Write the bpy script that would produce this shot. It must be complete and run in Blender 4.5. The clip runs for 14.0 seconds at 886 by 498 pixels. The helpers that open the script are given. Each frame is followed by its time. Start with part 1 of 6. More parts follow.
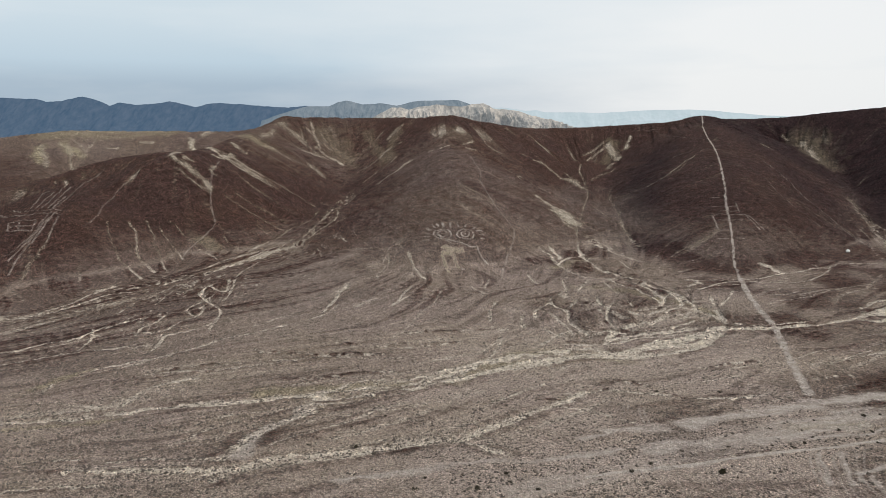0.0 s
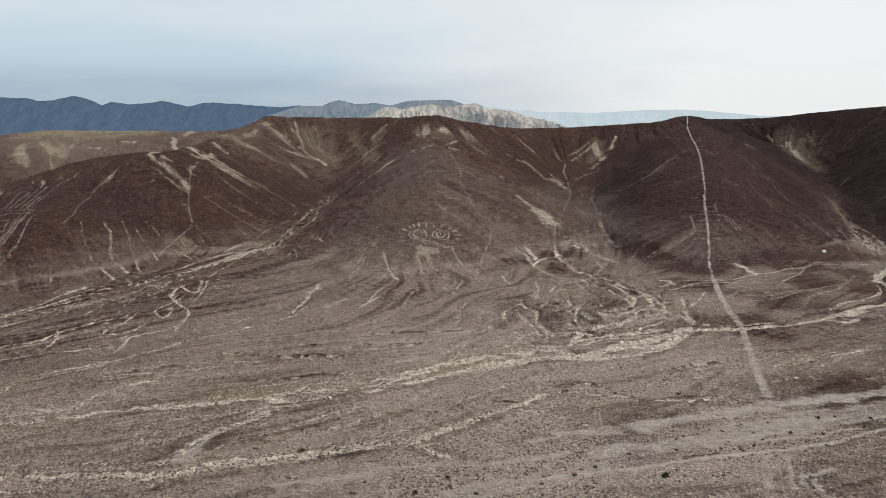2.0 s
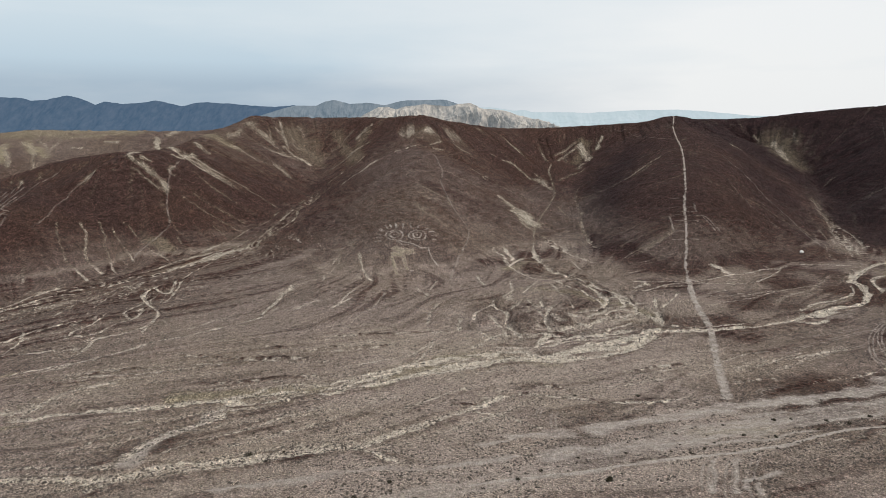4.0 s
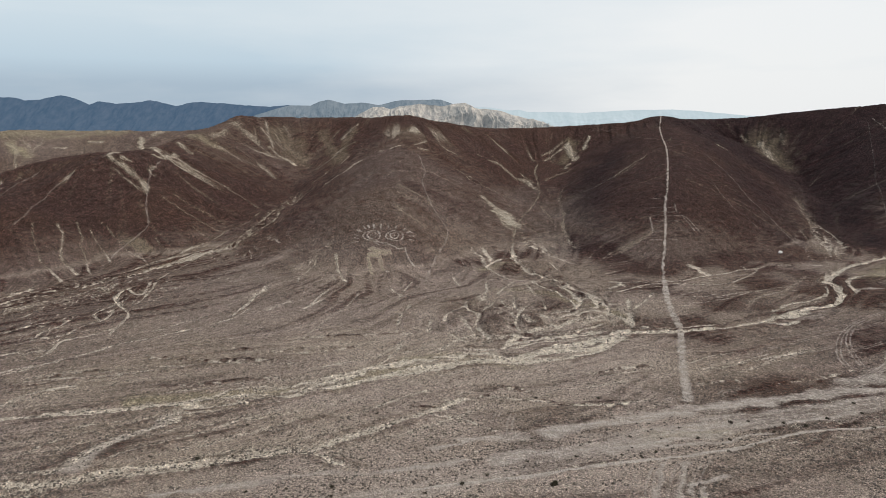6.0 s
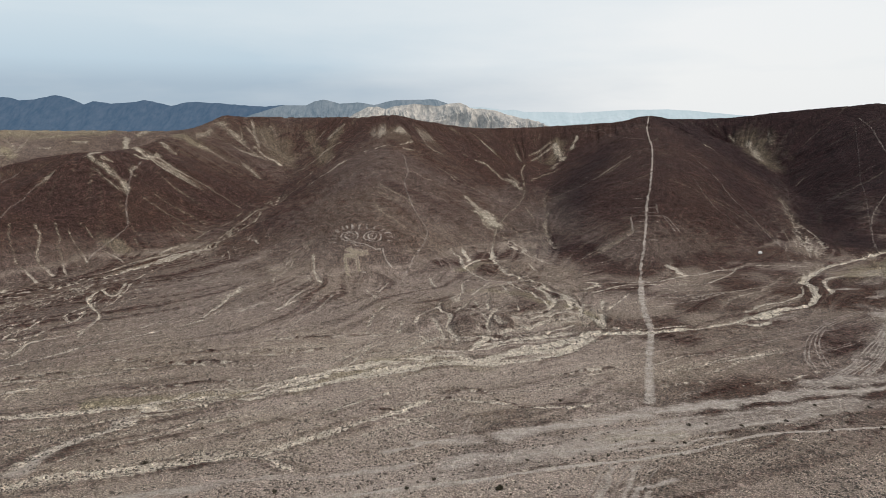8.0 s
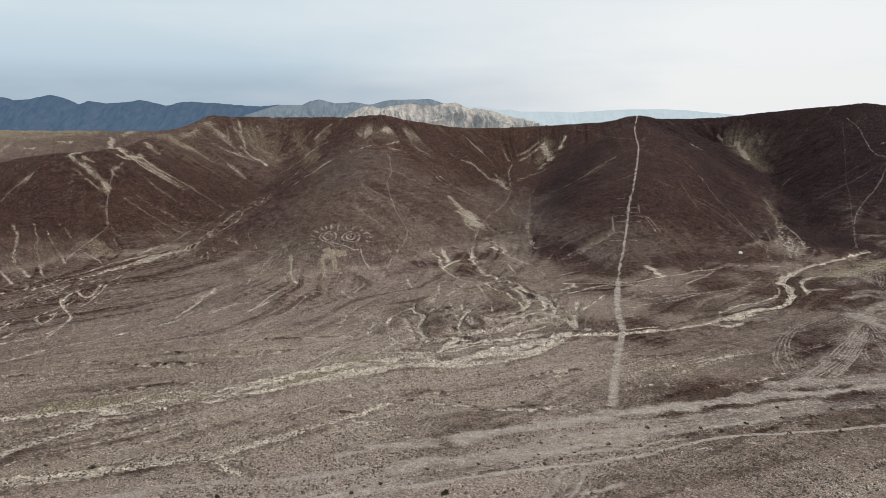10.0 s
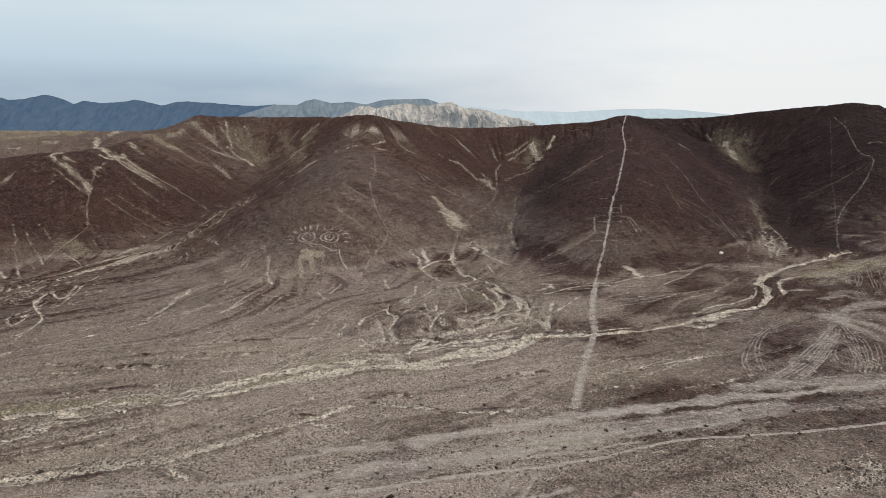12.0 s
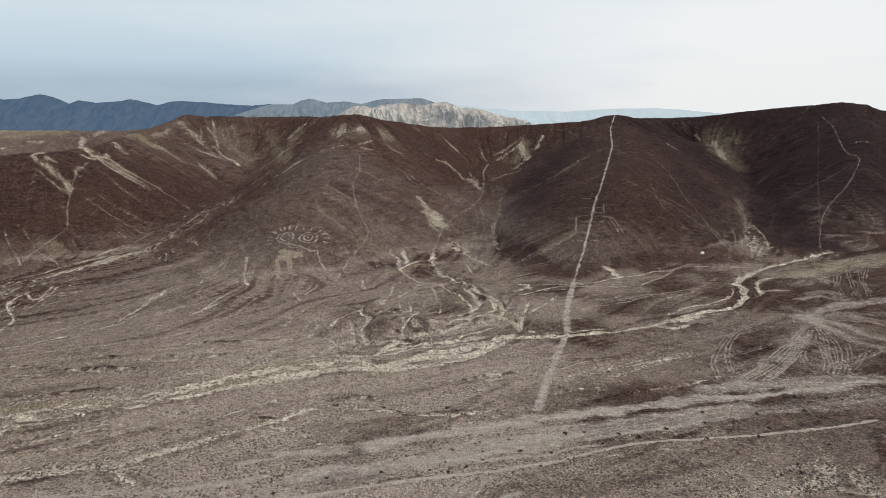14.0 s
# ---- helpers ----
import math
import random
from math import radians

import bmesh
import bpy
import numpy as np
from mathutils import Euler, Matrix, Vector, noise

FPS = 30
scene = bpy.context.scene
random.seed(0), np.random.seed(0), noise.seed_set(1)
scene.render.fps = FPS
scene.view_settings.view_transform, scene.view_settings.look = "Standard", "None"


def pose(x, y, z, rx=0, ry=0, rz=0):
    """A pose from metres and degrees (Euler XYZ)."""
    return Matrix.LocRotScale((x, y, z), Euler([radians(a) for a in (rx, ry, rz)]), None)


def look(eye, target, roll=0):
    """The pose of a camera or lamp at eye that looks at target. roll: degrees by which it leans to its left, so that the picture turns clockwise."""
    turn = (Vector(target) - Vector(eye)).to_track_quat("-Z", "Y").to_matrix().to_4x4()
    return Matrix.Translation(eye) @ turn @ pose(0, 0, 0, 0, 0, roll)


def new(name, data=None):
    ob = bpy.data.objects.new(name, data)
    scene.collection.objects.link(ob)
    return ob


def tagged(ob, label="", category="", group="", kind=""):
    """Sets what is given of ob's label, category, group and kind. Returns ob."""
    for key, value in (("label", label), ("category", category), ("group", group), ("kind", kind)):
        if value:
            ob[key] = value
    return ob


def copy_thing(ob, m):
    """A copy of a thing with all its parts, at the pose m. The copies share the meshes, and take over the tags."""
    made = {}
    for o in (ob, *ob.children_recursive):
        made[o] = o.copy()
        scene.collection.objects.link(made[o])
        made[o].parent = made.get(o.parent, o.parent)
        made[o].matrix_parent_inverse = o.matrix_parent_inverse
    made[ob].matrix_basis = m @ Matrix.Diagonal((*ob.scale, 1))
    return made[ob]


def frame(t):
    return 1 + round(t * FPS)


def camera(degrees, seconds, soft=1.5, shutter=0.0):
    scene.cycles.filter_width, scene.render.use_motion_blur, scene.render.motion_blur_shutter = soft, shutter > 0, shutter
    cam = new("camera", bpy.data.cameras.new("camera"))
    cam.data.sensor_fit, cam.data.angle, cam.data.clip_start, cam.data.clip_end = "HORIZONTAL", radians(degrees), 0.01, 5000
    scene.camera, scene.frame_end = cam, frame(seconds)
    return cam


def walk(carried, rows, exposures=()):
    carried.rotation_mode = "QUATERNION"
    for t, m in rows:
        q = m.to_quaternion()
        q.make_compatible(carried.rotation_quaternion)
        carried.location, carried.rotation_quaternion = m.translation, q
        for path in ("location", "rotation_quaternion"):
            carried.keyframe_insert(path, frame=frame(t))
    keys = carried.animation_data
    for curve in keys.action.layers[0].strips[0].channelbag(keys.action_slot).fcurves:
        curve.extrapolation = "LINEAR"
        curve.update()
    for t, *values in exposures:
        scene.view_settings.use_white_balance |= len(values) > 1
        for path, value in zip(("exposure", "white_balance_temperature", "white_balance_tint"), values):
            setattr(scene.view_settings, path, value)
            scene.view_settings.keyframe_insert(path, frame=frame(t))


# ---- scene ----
cam = camera(66.01, 14.0, soft=0.36)
PATH = [
    (0.0, look((-52.03, -7.96, 104.38), (-60.68, 483.03, 10.27), -0.103)),
    (1.0, look((-44.40, -6.76, 104.44), (-51.38, 484.24, 10.25), -0.069)),
    (2.0, look((-36.83, -5.58, 104.51), (-42.32, 485.42, 10.24), -0.042)),
    (3.0, look((-29.33, -4.43, 104.58), (-33.48, 486.57, 10.25), -0.023)),
    (4.0, look((-21.90, -3.30, 104.65), (-24.85, 487.70, 10.27), -0.010)),
    (5.0, look((-14.53, -2.19, 104.72), (-16.40, 488.81, 10.29), -0.002)),
    (6.0, look((-7.23, -1.09, 104.80), (-8.12, 489.90, 10.31), 0.001)),
    (7.0, look((0.00, 0.00, 104.88), (0.00, 490.98, 10.33), 0.000)),
    (8.0, look((7.17, 1.08, 104.96), (7.99, 492.05, 10.35), -0.004)),
    (9.0, look((14.27, 2.17, 105.04), (15.85, 493.11, 10.35), -0.011)),
    (10.0, look((21.30, 3.25, 105.13), (23.61, 494.18, 10.34), -0.019)),
    (11.0, look((28.27, 4.34, 105.21), (31.29, 495.24, 10.32), -0.027)),
    (12.0, look((35.18, 5.43, 105.29), (38.90, 496.31, 10.27), -0.036)),
    (13.0, look((42.01, 6.54, 105.38), (46.46, 497.38, 10.19), -0.044)),
    (14.0, look((48.79, 7.67, 105.46), (53.98, 498.46, 10.09), -0.051)),
]
walk(cam, PATH, [(0.0, 0.0), (14.0, 0.0)])

# ---- world, sun ----
SUN_ELEVATION, SUN_ROTATION = radians(46), radians(120)
world = bpy.data.worlds.new("overcast_sky")
scene.world = world
world.use_nodes = True
wn, wl = world.node_tree.nodes, world.node_tree.links
wn.clear()
w_out = wn.new("ShaderNodeOutputWorld")
w_bg = wn.new("ShaderNodeBackground")
w_sky = wn.new("ShaderNodeTexSky")
w_sky.sky_type, w_sky.sun_disc = "NISHITA", False
w_sky.sun_elevation, w_sky.sun_rotation = SUN_ELEVATION, SUN_ROTATION
w_sky.air_density, w_sky.dust_density = 1.0, 3.0
w_co = wn.new("ShaderNodeTexCoord")
w_sep = wn.new("ShaderNodeSeparateXYZ")
wl.new(w_co.outputs["Generated"], w_sep.inputs[0])
# cloud deck: brightness by height above the horizon
w_ramp = wn.new("ShaderNodeValToRGB")
w_ramp.color_ramp.elements[0].position, w_ramp.color_ramp.elements[0].color = 0.0, (0.42, 0.53, 0.635, 1)
w_ramp.color_ramp.elements[1].position, w_ramp.color_ramp.elements[1].color = 1.0, (0.72, 0.76, 0.79, 1)
for pos, col in ((0.045, (0.44, 0.55, 0.66, 1)), (0.075, (0.56, 0.69, 0.795, 1)), (0.14, (0.69, 0.79, 0.855, 1)), (0.35, (0.71, 0.8, 0.865, 1))):
    e = w_ramp.color_ramp.elements.new(pos)
    e.color = col
wl.new(w_sep.outputs["Z"], w_ramp.inputs[0])
# thinner, whiter cloud towards the sun's side
w_side = wn.new("ShaderNodeMapRange")
w_side.inputs["From Min"].default_value, w_side.inputs["From Max"].default_value = -0.35, 0.45
w_side.interpolation_type = "SMOOTHSTEP"
wl.new(w_sep.outputs["X"], w_side.inputs["Value"])
w_warp = wn.new("ShaderNodeMapping")
w_warp.inputs["Scale"].default_value = (2.2, 2.2, 11)
wl.new(w_co.outputs["Generated"], w_warp.inputs[0])
w_cloud = wn.new("ShaderNodeTexNoise")
w_cloud.inputs["Scale"].default_value, w_cloud.inputs["Detail"].default_value, w_cloud.inputs["Roughness"].default_value = 1.6, 5, 0.5
wl.new(w_warp.outputs[0], w_cloud.inputs["Vector"])
w_fac = wn.new("ShaderNodeMath")
w_fac.operation = "MULTIPLY_ADD"
wl.new(w_cloud.outputs["Fac"], w_fac.inputs[0])
w_fac.inputs[1].default_value = 0.9
w_fac.inputs[2].default_value = -0.45
w_add = wn.new("ShaderNodeMath")
w_add.use_clamp = True
wl.new(w_side.outputs[0], w_add.inputs[0])
wl.new(w_fac.outputs[0], w_add.inputs[1])
w_mix = wn.new("ShaderNodeMixRGB")
w_mix.inputs[2].default_value = (0.95, 0.965, 0.97, 1)
wl.new(w_add.outputs[0], w_mix.inputs[0])
wl.new(w_ramp.outputs[0], w_mix.inputs[1])
w_sc = wn.new("ShaderNodeMixRGB")
w_sc.blend_type, w_sc.inputs[0].default_value, w_sc.inputs[2].default_value = "MULTIPLY", 1.0, (0.08, 0.08, 0.08, 1)
wl.new(w_sky.outputs[0], w_sc.inputs[1])
w_tot = wn.new("ShaderNodeMixRGB")
w_tot.inputs[0].default_value = 0.88
wl.new(w_sc.outputs[0], w_tot.inputs[1])
wl.new(w_mix.outputs[0], w_tot.inputs[2])
wl.new(w_tot.outputs[0], w_bg.inputs[0])
w_bg.inputs[1].default_value = 1.0
wl.new(w_bg.outputs[0], w_out.inputs[0])

sun = new("sun", bpy.data.lights.new("sun", "SUN"))
sun.data.energy, sun.data.angle, sun.data.color = 2.18, radians(5), (1.0, 0.94, 0.85)
sun_from = Vector((math.cos(SUN_ELEVATION) * math.sin(SUN_ROTATION), math.cos(SUN_ELEVATION) * math.cos(SUN_ROTATION), math.sin(SUN_ELEVATION)))
sun.matrix_world = look(tuple(sun_from * 400), (0, 0, 0))

# ---- materials ----
class Nodes:
    """A small helper to chain shader nodes."""
    def __init__(self, name):
        self.mat = bpy.data.materials.new(name)
        self.mat.use_nodes = True
        self.tree = self.mat.node_tree
        self.bsdf = self.tree.nodes["Principled BSDF"]
        self.co = self.tree.nodes.new("ShaderNodeTexCoord").outputs["Object"]

    def link(self, a, b):
        self.tree.links.new(a, b)

    def feed(self, socket, value):
        if isinstance(value, bpy.types.NodeSocket):
            self.link(value, socket)
        else:
            socket.default_value = value

    def noise(self, scale, detail=4, rough=0.55, vector=None, stretch=None):
        n = self.tree.nodes.new("ShaderNodeTexNoise")
        n.inputs["Scale"].default_value, n.inputs["Detail"].default_value, n.inputs["Roughness"].default_value = scale, detail, rough
        v = vector or self.co
        if stretch:
            m = self.tree.nodes.new("ShaderNodeMapping")
            m.inputs["Scale"].default_value = stretch
            self.link(v, m.inputs[0])
            v = m.outputs[0]
        self.link(v, n.inputs["Vector"])
        return n.outputs["Fac"]

    def cells(self, scale, feature="F1", out="Distance"):
        n = self.tree.nodes.new("ShaderNodeTexVoronoi")
        n.feature = feature
        n.inputs["Scale"].default_value = scale
        self.link(self.co, n.inputs["Vector"])
        return n.outputs[out]

    def ramp(self, value, low, high, a=0.0, b=1.0):
        n = self.tree.nodes.new("ShaderNodeMapRange")
        n.inputs["From Min"].default_value, n.inputs["From Max"].default_value = low, high
        n.inputs["To Min"].default_value, n.inputs["To Max"].default_value = a, b
        self.link(value, n.inputs["Value"])
        return n.outputs[0]

    def math(self, kind, a, b, clamp=False):
        n = self.tree.nodes.new("ShaderNodeMath")
        n.operation, n.use_clamp = kind, clamp
        self.feed(n.inputs[0], a)
        self.feed(n.inputs[1], b)
        return n.outputs[0]

    def mix(self, fac, a, b, blend="MIX"):
        n = self.tree.nodes.new("ShaderNodeMixRGB")
        n.blend_type = blend
        self.feed(n.inputs[0], fac)
        for s, v in ((n.inputs[1], a), (n.inputs[2], b)):
            self.feed(s, v if isinstance(v, bpy.types.NodeSocket) else (*v, 1))
        return n.outputs[0]

    def layer(self, name):
        n = self.tree.nodes.new("ShaderNodeAttribute")
        n.attribute_name = name
        return n.outputs["Fac"]

    def bump(self, value, strength, distance):
        n = self.tree.nodes.new("ShaderNodeBump")
        n.inputs["Strength"].default_value, n.inputs["Distance"].default_value = strength, distance
        self.link(value, n.inputs["Height"])
        return n.outputs[0]

    def done(self, color, rough=0.9, normal=None, specular=0.2):
        self.feed(self.bsdf.inputs["Base Color"], color if isinstance(color, bpy.types.NodeSocket) else (*color, 1))
        self.feed(self.bsdf.inputs["Roughness"], rough)
        self.bsdf.inputs["Specular IOR Level"].default_value = specular
        if normal:
            self.link(normal, self.bsdf.inputs["Normal"])
        return self.mat


def desert_material():
    """Stony desert: gravel, varnished dark stones, slope shade in the dark colours, pale silt, trodden dust; stones of
    many sizes as grain and relief.
    """
    n = Nodes("desert_ground")
    grit, stones = n.noise(1.9, 2, 0.7), n.noise(0.34, 3, 0.75)
    mid, wide = n.noise(0.07, 6, 0.75), n.noise(0.012, 4, 0.55)
    small, large = n.cells(2.6), n.cells(0.85)
    cobble = n.noise(1.0, 1, 0.6)
    # single stones lying on the surface, dark or pale
    lying = n.math("MULTIPLY", n.ramp(n.cells(1.05), 0.4, 0.26), n.ramp(n.cells(1.05, out="Color"), 0.42, 0.5))
    lying_small = n.math("MULTIPLY", n.ramp(n.cells(2.3), 0.42, 0.26), n.ramp(n.cells(2.3, out="Color"), 0.4, 0.5))
    bright = n.math("MULTIPLY", n.ramp(n.cells(1.5), 0.36, 0.24), n.ramp(n.cells(1.5, out="Color"), 0.58, 0.66))
    varnish_shade, pale, dust, olive, shaded_maroon = (n.layer(k) for k in ("varnish_shade", "pale", "dust", "olive", "shaded_maroon"))
    # the layers break up into single stones and grains at their edges
    chip = n.math("ADD", n.math("MULTIPLY", n.math("SUBTRACT", grit, 0.5), 0.5), n.math("MULTIPLY", n.math("SUBTRACT", stones, 0.5), 0.12))
    chip = n.math("ADD", chip, n.math("MULTIPLY", n.math("SUBTRACT", cobble, 0.5), 0.5))
    pale = n.ramp(n.math("ADD", pale, n.math("MULTIPLY", chip, 0.62)), 0.1, 0.66)
    dust = n.ramp(n.math("ADD", dust, n.math("MULTIPLY", chip, 0.4)), 0.1, 1.05)
    varnish_shade = n.ramp(n.math("ADD", varnish_shade, n.math("MULTIPLY", chip, 0.95)), 0.05, 0.95)
    gravel = n.mix(n.ramp(mid, 0.36, 0.64), (0.268, 0.216, 0.184), (0.348, 0.283, 0.243))
    gravel = n.mix(n.ramp(wide, 0.42, 0.6, 0, 0.3), gravel, (0.31, 0.26, 0.195))
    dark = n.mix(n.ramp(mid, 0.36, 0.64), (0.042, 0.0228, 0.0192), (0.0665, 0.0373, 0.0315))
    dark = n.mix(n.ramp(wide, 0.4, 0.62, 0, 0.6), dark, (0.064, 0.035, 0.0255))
    # maroon-black rock of the right spurs, cloud shade included in its colour
    dark = n.mix(shaded_maroon, dark, n.mix(n.ramp(mid, 0.36, 0.64), (0.015, 0.0078, 0.0086), (0.0315, 0.0165, 0.0172)))
    gravel = n.mix(varnish_shade, gravel, dark)
    gravel = n.mix(olive, gravel, (0.255, 0.217, 0.15))
    sediment = n.mix(n.ramp(stones, 0.38, 0.62), (0.375, 0.325, 0.268), (0.57, 0.505, 0.425))
    col = n.mix(pale, gravel, sediment)
    col = n.mix(dust, col, n.mix(n.ramp(stones, 0.4, 0.6), (0.31, 0.268, 0.237), (0.415, 0.364, 0.325)))
    coarse = n.math("ADD", 1.0, n.math("MULTIPLY", n.math("SUBTRACT", stones, 0.5), n.math("ADD", 0.5, n.math("MULTIPLY", varnish_shade, 2.3))))
    speck = n.math("MULTIPLY", n.ramp(grit, 0.34, 0.66, 0.42, 1.53), coarse)
    speck = n.math("MULTIPLY", speck, n.math("ADD", 1.0, n.math("MULTIPLY", n.math("SUBTRACT", n.ramp(cobble, 0.4, 0.6), 0.5), n.math("ADD", 0.12, n.math("MULTIPLY", varnish_shade, 1.05)))))
    # gaps between pebbles darkened in the colour to stand for their shade
    pebble = n.math("MULTIPLY", n.ramp(small, 0.1, 0.75, 1.3, 0.45), n.ramp(large, 0.1, 0.8, 1.12, 0.82))
    speck = n.math("MULTIPLY", speck, pebble)
    speck = n.math("MULTIPLY", speck, n.math("SUBTRACT", 1.12, n.math("MULTIPLY", lying, n.math("ADD", 0.06, n.math("MULTIPLY", varnish_shade, 0.5)))))
    speck = n.math("MULTIPLY", speck, n.math("SUBTRACT", 1.08, n.math("MULTIPLY", lying_small, 0.3)))
    speck = n.math("MULTIPLY", speck, n.math("ADD", 1.0, n.math("MULTIPLY", bright, n.math("ADD", 0.2, n.math("MULTIPLY", varnish_shade, 0.45)))))
    speck = n.mix(n.math("MULTIPLY", n.math("MAXIMUM", dust, n.math("MULTIPLY", pale, 0.65)), 0.84), speck, (0.9, 0.9, 0.9))
    col = n.mix(1.0, col, n.mix(1.0, speck, (1.42, 1.42, 1.42), "MULTIPLY"), "MULTIPLY")
    rel = n.math("ADD", n.math("MULTIPLY", grit, 0.7), n.math("ADD", n.math("MULTIPLY", stones, 1.5), n.math("MULTIPLY", cobble, 1.0)))
    rel = n.math("SUBTRACT", rel, n.math("ADD", n.math("MULTIPLY", small, 0.35), n.math("MULTIPLY", large, 0.6)))
    return n.done(col, 0.95, n.bump(rel, 1.0, 1.4), 0.1)


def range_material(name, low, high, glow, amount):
    """Far range seen through much air: dull rock, with the haze painted in as emission."""
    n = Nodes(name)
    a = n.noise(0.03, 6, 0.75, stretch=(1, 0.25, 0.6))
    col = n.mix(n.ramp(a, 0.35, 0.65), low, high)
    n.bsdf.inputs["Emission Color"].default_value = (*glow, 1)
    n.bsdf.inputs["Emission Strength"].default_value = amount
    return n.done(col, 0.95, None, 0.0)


DESERT = desert_material()


# ---- terrain: spurs, plain and gullies as plain functions of x and y ----
def lattice(ix, iy, seed):
    n = ix.astype(np.uint32) * np.uint32(374761393) + iy.astype(np.uint32) * np.uint32(668265263) + np.uint32((seed * 1442695041) % 2 ** 32)
    n = (n ^ (n >> np.uint32(13))) * np.uint32(1274126177)
    return ((n ^ (n >> np.uint32(16))) & np.uint32(0xFFFF)).astype(np.float32) / np.float32(65535.0)


def grain(x, y, size, seed=0):
    """Smooth noise from -1 to 1 with features of that size in metres."""
    u, v = np.asarray(x, np.float32) / np.float32(size) + np.float32(1000.5), np.asarray(y, np.float32) / np.float32(size) + np.float32(1000.5)
    iu, iv = np.floor(u), np.floor(v)
    a, b = (u - iu).astype(np.float32), (v - iv).astype(np.float32)
    a, b = a * a * (3 - 2 * a), b * b * (3 - 2 * b)
    iu, iv = iu.astype(np.int32), iv.astype(np.int32)
    top = lattice(iu, iv + 1, seed) * (1 - a) + lattice(iu + 1, iv + 1, seed) * a
    low = lattice(iu, iv, seed) * (1 - a) + lattice(iu + 1, iv, seed) * a
    return (low * (1 - b) + top * b) * 2 - 1


def layers(x, y, size, octaves, seed=0):
    total, gain = 0.0, 0.5
    for k in range(octaves):
        total = total + gain * grain(x + 17.3 * k, y - 9.1 * k, size / 2 ** k, seed + k)
        gain *= 0.5
    return total


def smooth(points, step=6.0):
    """A curve through the points, in even steps."""
    p = np.array(points, float)
    p = np.vstack([2 * p[0] - p[1], p, 2 * p[-1] - p[-2]])
    out = []
    for k in range(1, len(p) - 2):
        n = max(2, int(np.linalg.norm(p[k + 1, :2] - p[k, :2]) / step))
        for s in np.arange(n) / n:
            out.append(0.5 * (2 * p[k] + (p[k + 1] - p[k - 1]) * s
                              + (2 * p[k - 1] - 5 * p[k] + 4 * p[k + 1] - p[k + 2]) * s * s
                              + (3 * p[k] - p[k - 1] - 3 * p[k + 1] + p[k + 2]) * s ** 3))
    return np.array(out + [p[-2]])


def nearest(x, y, line):
    """Distance to a polyline, the way along it and the value of its third column there."""
    x, y = np.asarray(x, np.float32), np.asarray(y, np.float32)
    line = np.asarray(line, np.float32)
    best = np.full(x.shape, 1e9, np.float32)
    along, third, side = (np.zeros(x.shape, np.float32) for _ in range(3))
    run = np.float32(0)
    for a, b in zip(line[:-1], line[1:]):
        ex, ey = b[0] - a[0], b[1] - a[1]
        n2 = ex * ex + ey * ey + np.float32(1e-9)
        t = np.clip(((x - a[0]) * ex + (y - a[1]) * ey) / n2, 0, 1)
        dx, dy = x - a[0] - t * ex, y - a[1] - t * ey
        d = np.sqrt(dx * dx + dy * dy)
        m = d < best
        best = np.where(m, d, best)
        along = np.where(m, run + t * np.sqrt(n2), along)
        side = np.where(m, np.sign(ex * dy - ey * dx), side)
        if len(a) > 2:
            third = np.where(m, a[2] + t * (b[2] - a[2]), third)
        run += np.sqrt(n2)
    return best, along, third, side


# crest lines (x, y, z), flank steepness, roundness of the crest
SPURS = [
    # left spur with its front face
    ([(-760, 600, 14), (-560, 640, 30), (-466, 665, 47), (-422, 690, 62), (-367, 685, 71), (-333, 672, 74), (-312, 730, 76), (-305, 800, 82), (-290, 940, 107)], 0.52, 14),
    # shoulder of the left spur towards the first gully
    ([(-325, 655, 72), (-285, 620, 38), (-262, 565, 12)], 0.5, 16),
    # front lobes of the left spur
    ([(-420, 680, 57), (-388, 590, 43), (-375, 500, 30), (-372, 430, 2)], 0.42, 28),
    ([(-560, 660, 40), (-510, 560, 30), (-470, 450, 10)], 0.4, 30),
    # middle spur with the figure
    ([(-72, 452, 1), (-54, 493, 20), (-52, 600, 45), (-55, 740, 67), (-64, 820, 77), (-62, 920, 110)], 0.52, 26),
    # gentle apron under the middle spur
    ([(-85, 455, 3), (-66, 540, 20), (-58, 640, 38)], 0.165, 8),
]
SPURS += [
    # right spur with the straight trail
    # floor of the gully between the middle and the right spur
    ([(122, 955, 48), (110, 850, 33), (99, 760, 18), (72, 605, 6)], 0.3, 10),
    ([(146, 462, -4), (183, 579, 31), (230, 720, 60), (275, 850, 77), (314, 1010, 109)], 0.45, 34),
    # far right spur
    ([(372, 575, 3), (432, 652, 30), (504, 742, 60), (565, 850, 94), (600, 960, 124)], 0.56, 28),
    # main ridge behind, from the left hump over both saddles
    ([(-290, 940, 108), (-180, 975, 107), (-62, 930, 106), (95, 1040, 91), (314, 1020, 104), (440, 1070, 106), (600, 960, 125), (650, 945, 116), (730, 910, 104), (900, 850, 84)], 0.66, 12),
    # low ridges behind the left spur
    ([(-950, 860, 70), (-700, 880, 80), (-640, 880, 83), (-567, 890, 91), (-505, 900, 90), (-431, 905, 90), (-355, 915, 91), (-290, 940, 101)], 0.45, 16),
]


def plain(x, y):
    z = -4.5 + 0.022 * np.clip(x, -400, 400) + 0.16 * np.logaddexp(0, (238 - np.clip(y, 110, None)) / 12) * 12
    return z + 1.6 * layers(x, y, 90, 3, 40)


